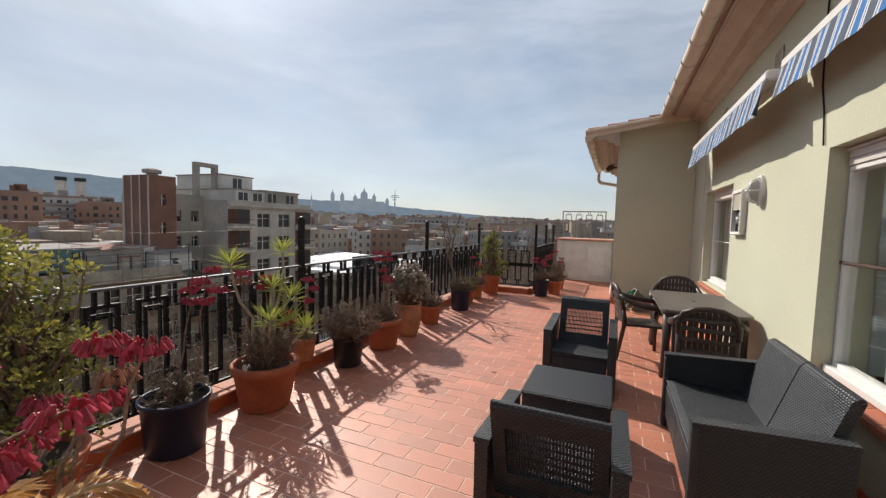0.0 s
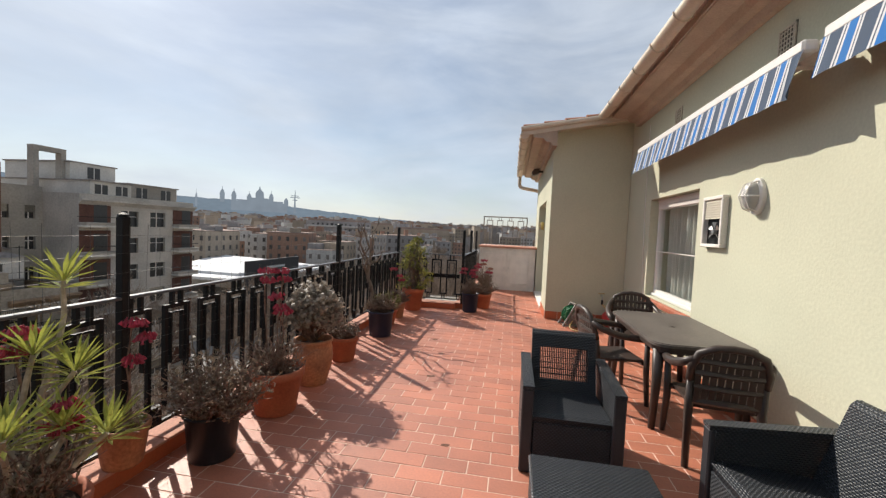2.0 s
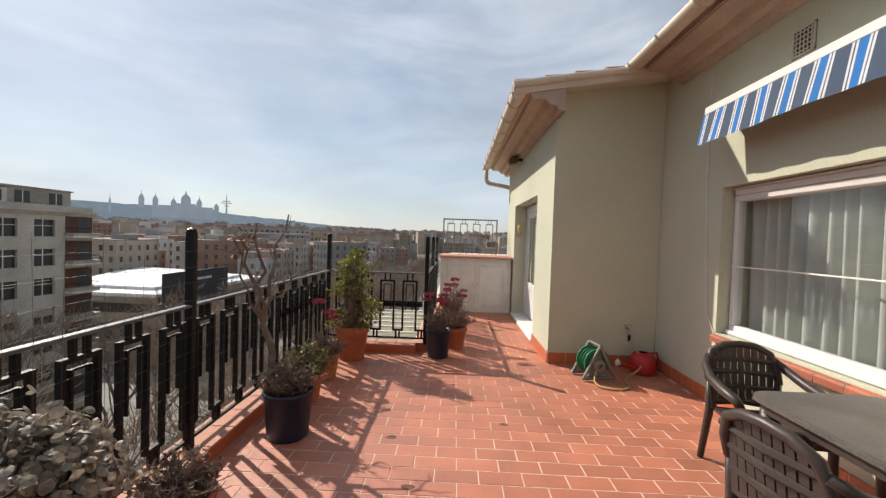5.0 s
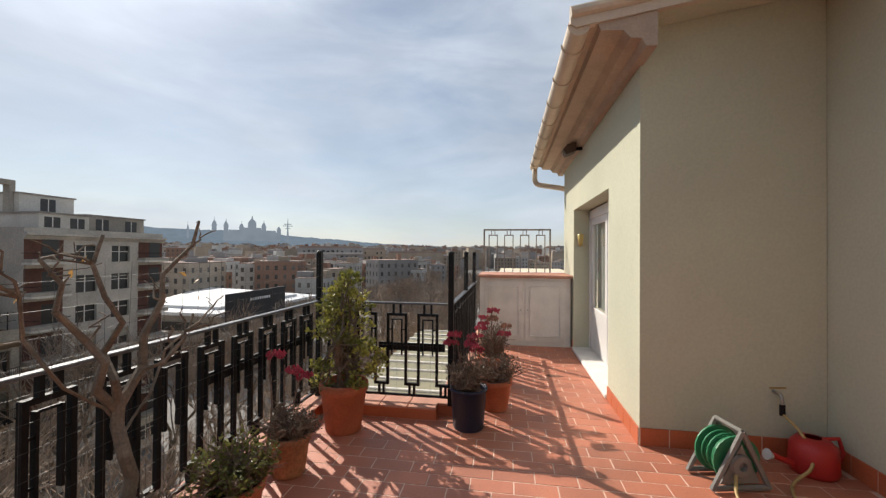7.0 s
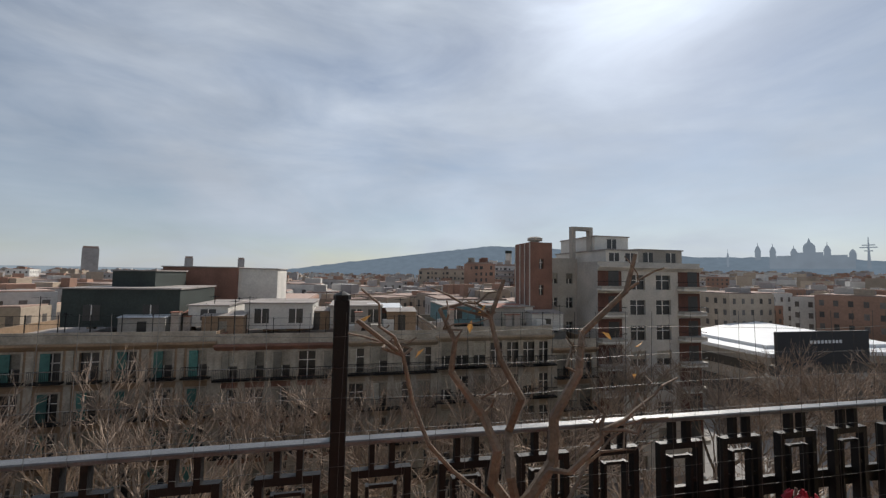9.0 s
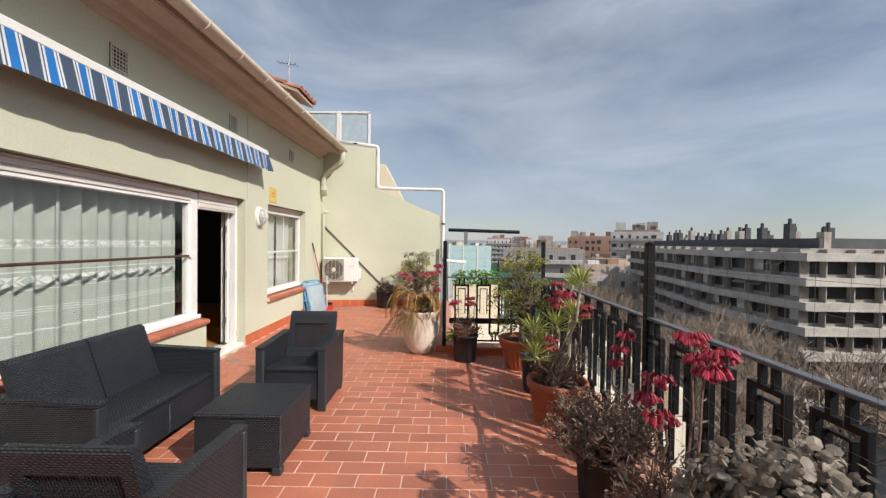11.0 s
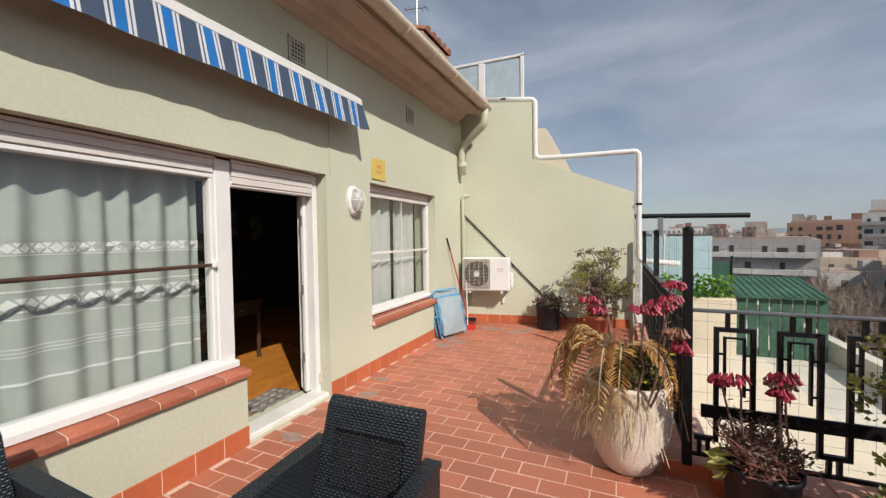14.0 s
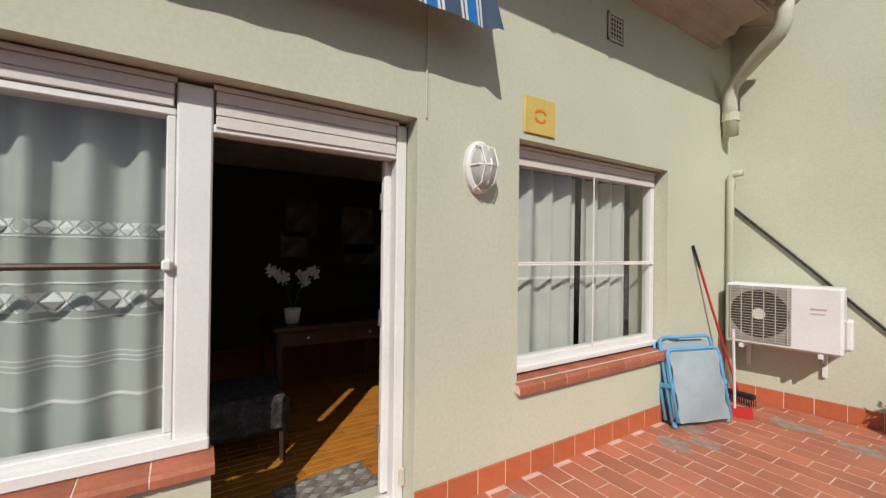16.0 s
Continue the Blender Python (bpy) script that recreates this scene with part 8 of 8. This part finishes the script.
_, h = pot("cream_urn", "tall cream stoneware urn standing beside the railing", -1.07, 0.49, 0.262, 0.59, URN, style="urn")
twig_bush("low dark green succulents filling the cream urn", -1.12, 0.44, h, 0.30, 0.22, 110, 53, JADE, DRYTWIG, 0.04, 20)
p = plant("flowering_succulent", "tall coral flower stalks in the cream urn", -1.08, 0.49, h)
random.seed(54)
flower_stalks(p, [(0.15, 0.10, 0.62, 4), (-0.17, 0.50, 0.66, 2), (-0.08, 0.53, 0.64, 2), (-0.21, 0.45, 0.52, 3), (-0.23, 0.12, 0.72, 4)], 0.025, 0.1)
part("stick", Shape().tube([(0.0, 0.05, -0.1), (-0.03, 0.0, 0.5), (-0.05, -0.04, 0.95)], [0.0045, 0.004, 0.0025], 5), STRAW, p, "tall pale dry flower stick")
p = plant("dead_palm", "withered golden palm fronds hanging over the urn rim", -0.99, 0.51, h + 0.02)
part("stem", Shape().tube([(-0.02, -0.02, -0.08), (0, 0, 0.12), (0, 0, 0.27)], [0.05, 0.06, 0.045], 8), DRYTWIG, p, "shaggy short palm stem")
random.seed(55)
for (a, ln, rise) in ((-1.3, 0.40, 0.08), (-0.5, 0.46, 0.10), (0.15, 0.50, 0.13), (0.75, 0.46, 0.09), (1.25, 0.52, 0.15), (1.75, 0.45, 0.08), (2.4, 0.46, 0.12), (3.1, 0.42, 0.10), (0.5, 0.40, 0.2)):
    out = Vector((math.cos(a), math.sin(a), 0))
    side = Vector((-math.sin(a), math.cos(a), 0))
    def along(t):
        return out * (0.05 + ln * 0.72 * math.sin(t * 1.5)) + Vector((0, 0, 0.25 + rise * math.sin(t * 3.0) - ln * 0.62 * t ** 2.2)) + side * 0.05 * math.sin(t * 2 + a * 5)
    fr_s = Shape()
    for k in range(30):
        t = 0.12 + 0.88 * k / 29
        c = along(t)
        d = (along(min(1.02, t + 0.02)) - along(t - 0.02)).normalized()
        w = 0.115 * math.sin(0.35 + 2.6 * t) ** 0.8
        for sg in (-1, 1):
            way = (side * sg * 0.8 + d * 0.55 + Vector((0, 0, -0.2 + random.gauss(0, 0.12)))).normalized()
            fr_s.leaf(c, way, w * random.uniform(0.8, 1.1), 0.021, 0.3, Vector((0, 0, 1)))
    fr_o = part("frond", fr_s, DEADPALM, p)
    part("frond_rib", Shape().tube([along(k / 8) for k in range(9)], [0.008, 0.008, 0.007, 0.006, 0.006, 0.005, 0.004, 0.003, 0.002], 5), STRAW, fr_o)
gr_ = plant("dry_grass", "pale dry grass trailing down the urn", -1.03, 0.53, h)
g = Shape()
for k in range(260):
    a = random.gauss(0.9, 0.9)
    q = random.uniform(0.05, 0.23)
    b = Vector((q * math.cos(a), q * math.sin(a), 0.0))
    d = Vector((math.cos(a), math.sin(a), 0))
    g.tube([b, b + d * random.uniform(0.03, 0.12) + Vector((0, 0, random.uniform(0.0, 0.09))), b + d * random.uniform(0.08, 0.2) + Vector((random.gauss(0, 0.03), random.gauss(0, 0.03), -random.uniform(0.02, 0.28)))], 0.0018, 3, cap=False)
part("blades", g, STRAW, gr_)
yf = plant("yellow_flowers", "a few small yellow daisies by the urn", -1.2, 0.55, h + 0.1)
fs, sts = Shape(), Shape()
for (x, y, z) in ((-0.02, 0.05, 0.12), (-0.1, 0.12, 0.06), (0.05, 0.14, 0.02), (-0.12, -0.02, 0.16)):
    sts.tube([(0, 0, 0), (x, y, z)], 0.003, 4)
    for k in range(9):
        a = k * 0.698
        fs.leaf((x, y, z), (math.cos(a), math.sin(a), 0.25), 0.022, 0.01)
part("stems", sts, GREENP, yf)
part("petals", fs, YELLOW, yf)

_, h = pot("black_pot", "small black pot against the party wall", 0.02, -3.26, 0.20, 0.38, BLACKPOT, style="nursery")
twig_bush("short dry spiky leaves in the rear pot", 0.02, -3.26, h, 0.26, 0.19, 60, 57, DUSKY, DRYTWIG, 0.07, 9)
_, h = pot("terracotta_pot", "terracotta pot with a grey-green bush by the rear wall", -0.76, -3.05, 0.2, 0.32, TERRA)
jade_tree("rounded grey-green shrub near the party wall", -0.76, -3.05, h, 1.02, 0.54, 100, (JADE_Y, DUSKY), 0.034, 58, 0.02, 0.1, per=34)


# ---- small marks on the floor ----
CEMENT = mat("cement_smear", (0.36, 0.24, 0.19), 0.95, vary=0.2, scale=14, fine=90, bump=0.2)
random.seed(71)
for (x, y, r) in ((1.22, 0.12, 0.10), (1.30, -0.28, 0.07), (1.25, -1.75, 0.12), (1.12, -1.95, 0.09), (1.32, -2.15, 0.12), (0.9, -2.95, 0.15), (0.45, -2.85, 0.12), (0.3, -3.05, 0.09), (1.3, 1.05, 0.08)):
    n = 11
    poly = [(r * random.uniform(0.5, 1.15) * math.cos(2 * math.pi * k / n) * 1.5, r * random.uniform(0.5, 1.15) * math.sin(2 * math.pi * k / n)) for k in range(n)]
    st = solid("cement_stain", Shape().prism(poly, "z", -0.001, 0.0014), CEMENT, "grey cement smear on the floor tiles", "stain", kind="structure")
    st.location = (x, y, 0)
GRIME = mat("dark_grime", (0.16, 0.075, 0.05), 0.9, vary=0.2, scale=20, fine=90, bump=0.1)
for (x, y, r) in ((-1.28, 5.5, 0.035), (-1.3, 6.3, 0.03), (-1.5, 6.9, 0.03), (-0.6, 7.2, 0.025), (-0.2, 6.2, 0.03), (-0.9, 4.2, 0.025), (-0.3, 10.7, 0.07)):
    n = 9
    poly = [(r * random.uniform(0.6, 1.2) * math.cos(2 * math.pi * k / n) * 1.6, r * random.uniform(0.6, 1.2) * math.sin(2 * math.pi * k / n)) for k in range(n)]
    st = solid("floor_stain", Shape().prism(poly, "z", -0.001, 0.0014), GRIME, "small dark stain on the floor tiles", "stain", kind="structure")
    st.location = (x, y, 0)


# ---- floor tiles, last ----
TL, TW, TJ = 0.29, 0.145, 0.0075
tile_me = Shape().box(TJ / 2, TL - TJ / 2, TJ / 2, TW - TJ / 2, -0.02, 0.0, bevel=0.0018).mesh("tile", TILE)
rest = Shape()
count = 0
rows = int((13.3 + 3.64) / TW)
for r in range(rows):
    y = PARTY_Y + 0.01 + r * TW
    if y < 0.40:
        xa, xb = NX + 0.12, WX
    elif y < 9.13:
        xa, xb = RAIL_X + 0.12, WX
    else:
        xa, xb = MX + 0.12, BUMP_X
    if y + TW > BUMP_Y and y < 9.2:
        xb = BUMP_X if y + TW / 2 > BUMP_Y else WX
    if y > 12.3:
        break
    x = WX + 0.1 - TL * (r % 2) / 2
    while x > xa - TL:
        x -= TL
        a, b = max(x, xa), min(x + TL, xb)
        if b - a < 0.04:
            continue
        whole = b - a > TL - 0.005
        if whole and 0.2 < y < 3.4 and x > -1.2 and count < 300:
            ob = part("tile", tile_me, None, floor)
            ob.location = (x, y, random.uniform(-0.0012, 0.0008))
            count += 1
        else:
            z = random.uniform(-0.0012, 0.0008)
            rest.box(a + TJ / 2, b - TJ / 2, y + TJ / 2, y + TW - TJ / 2, z - 0.02, z, bevel=0.0018)
tagged(part("tiles", rest, TILE_J, floor), kind="stuff")
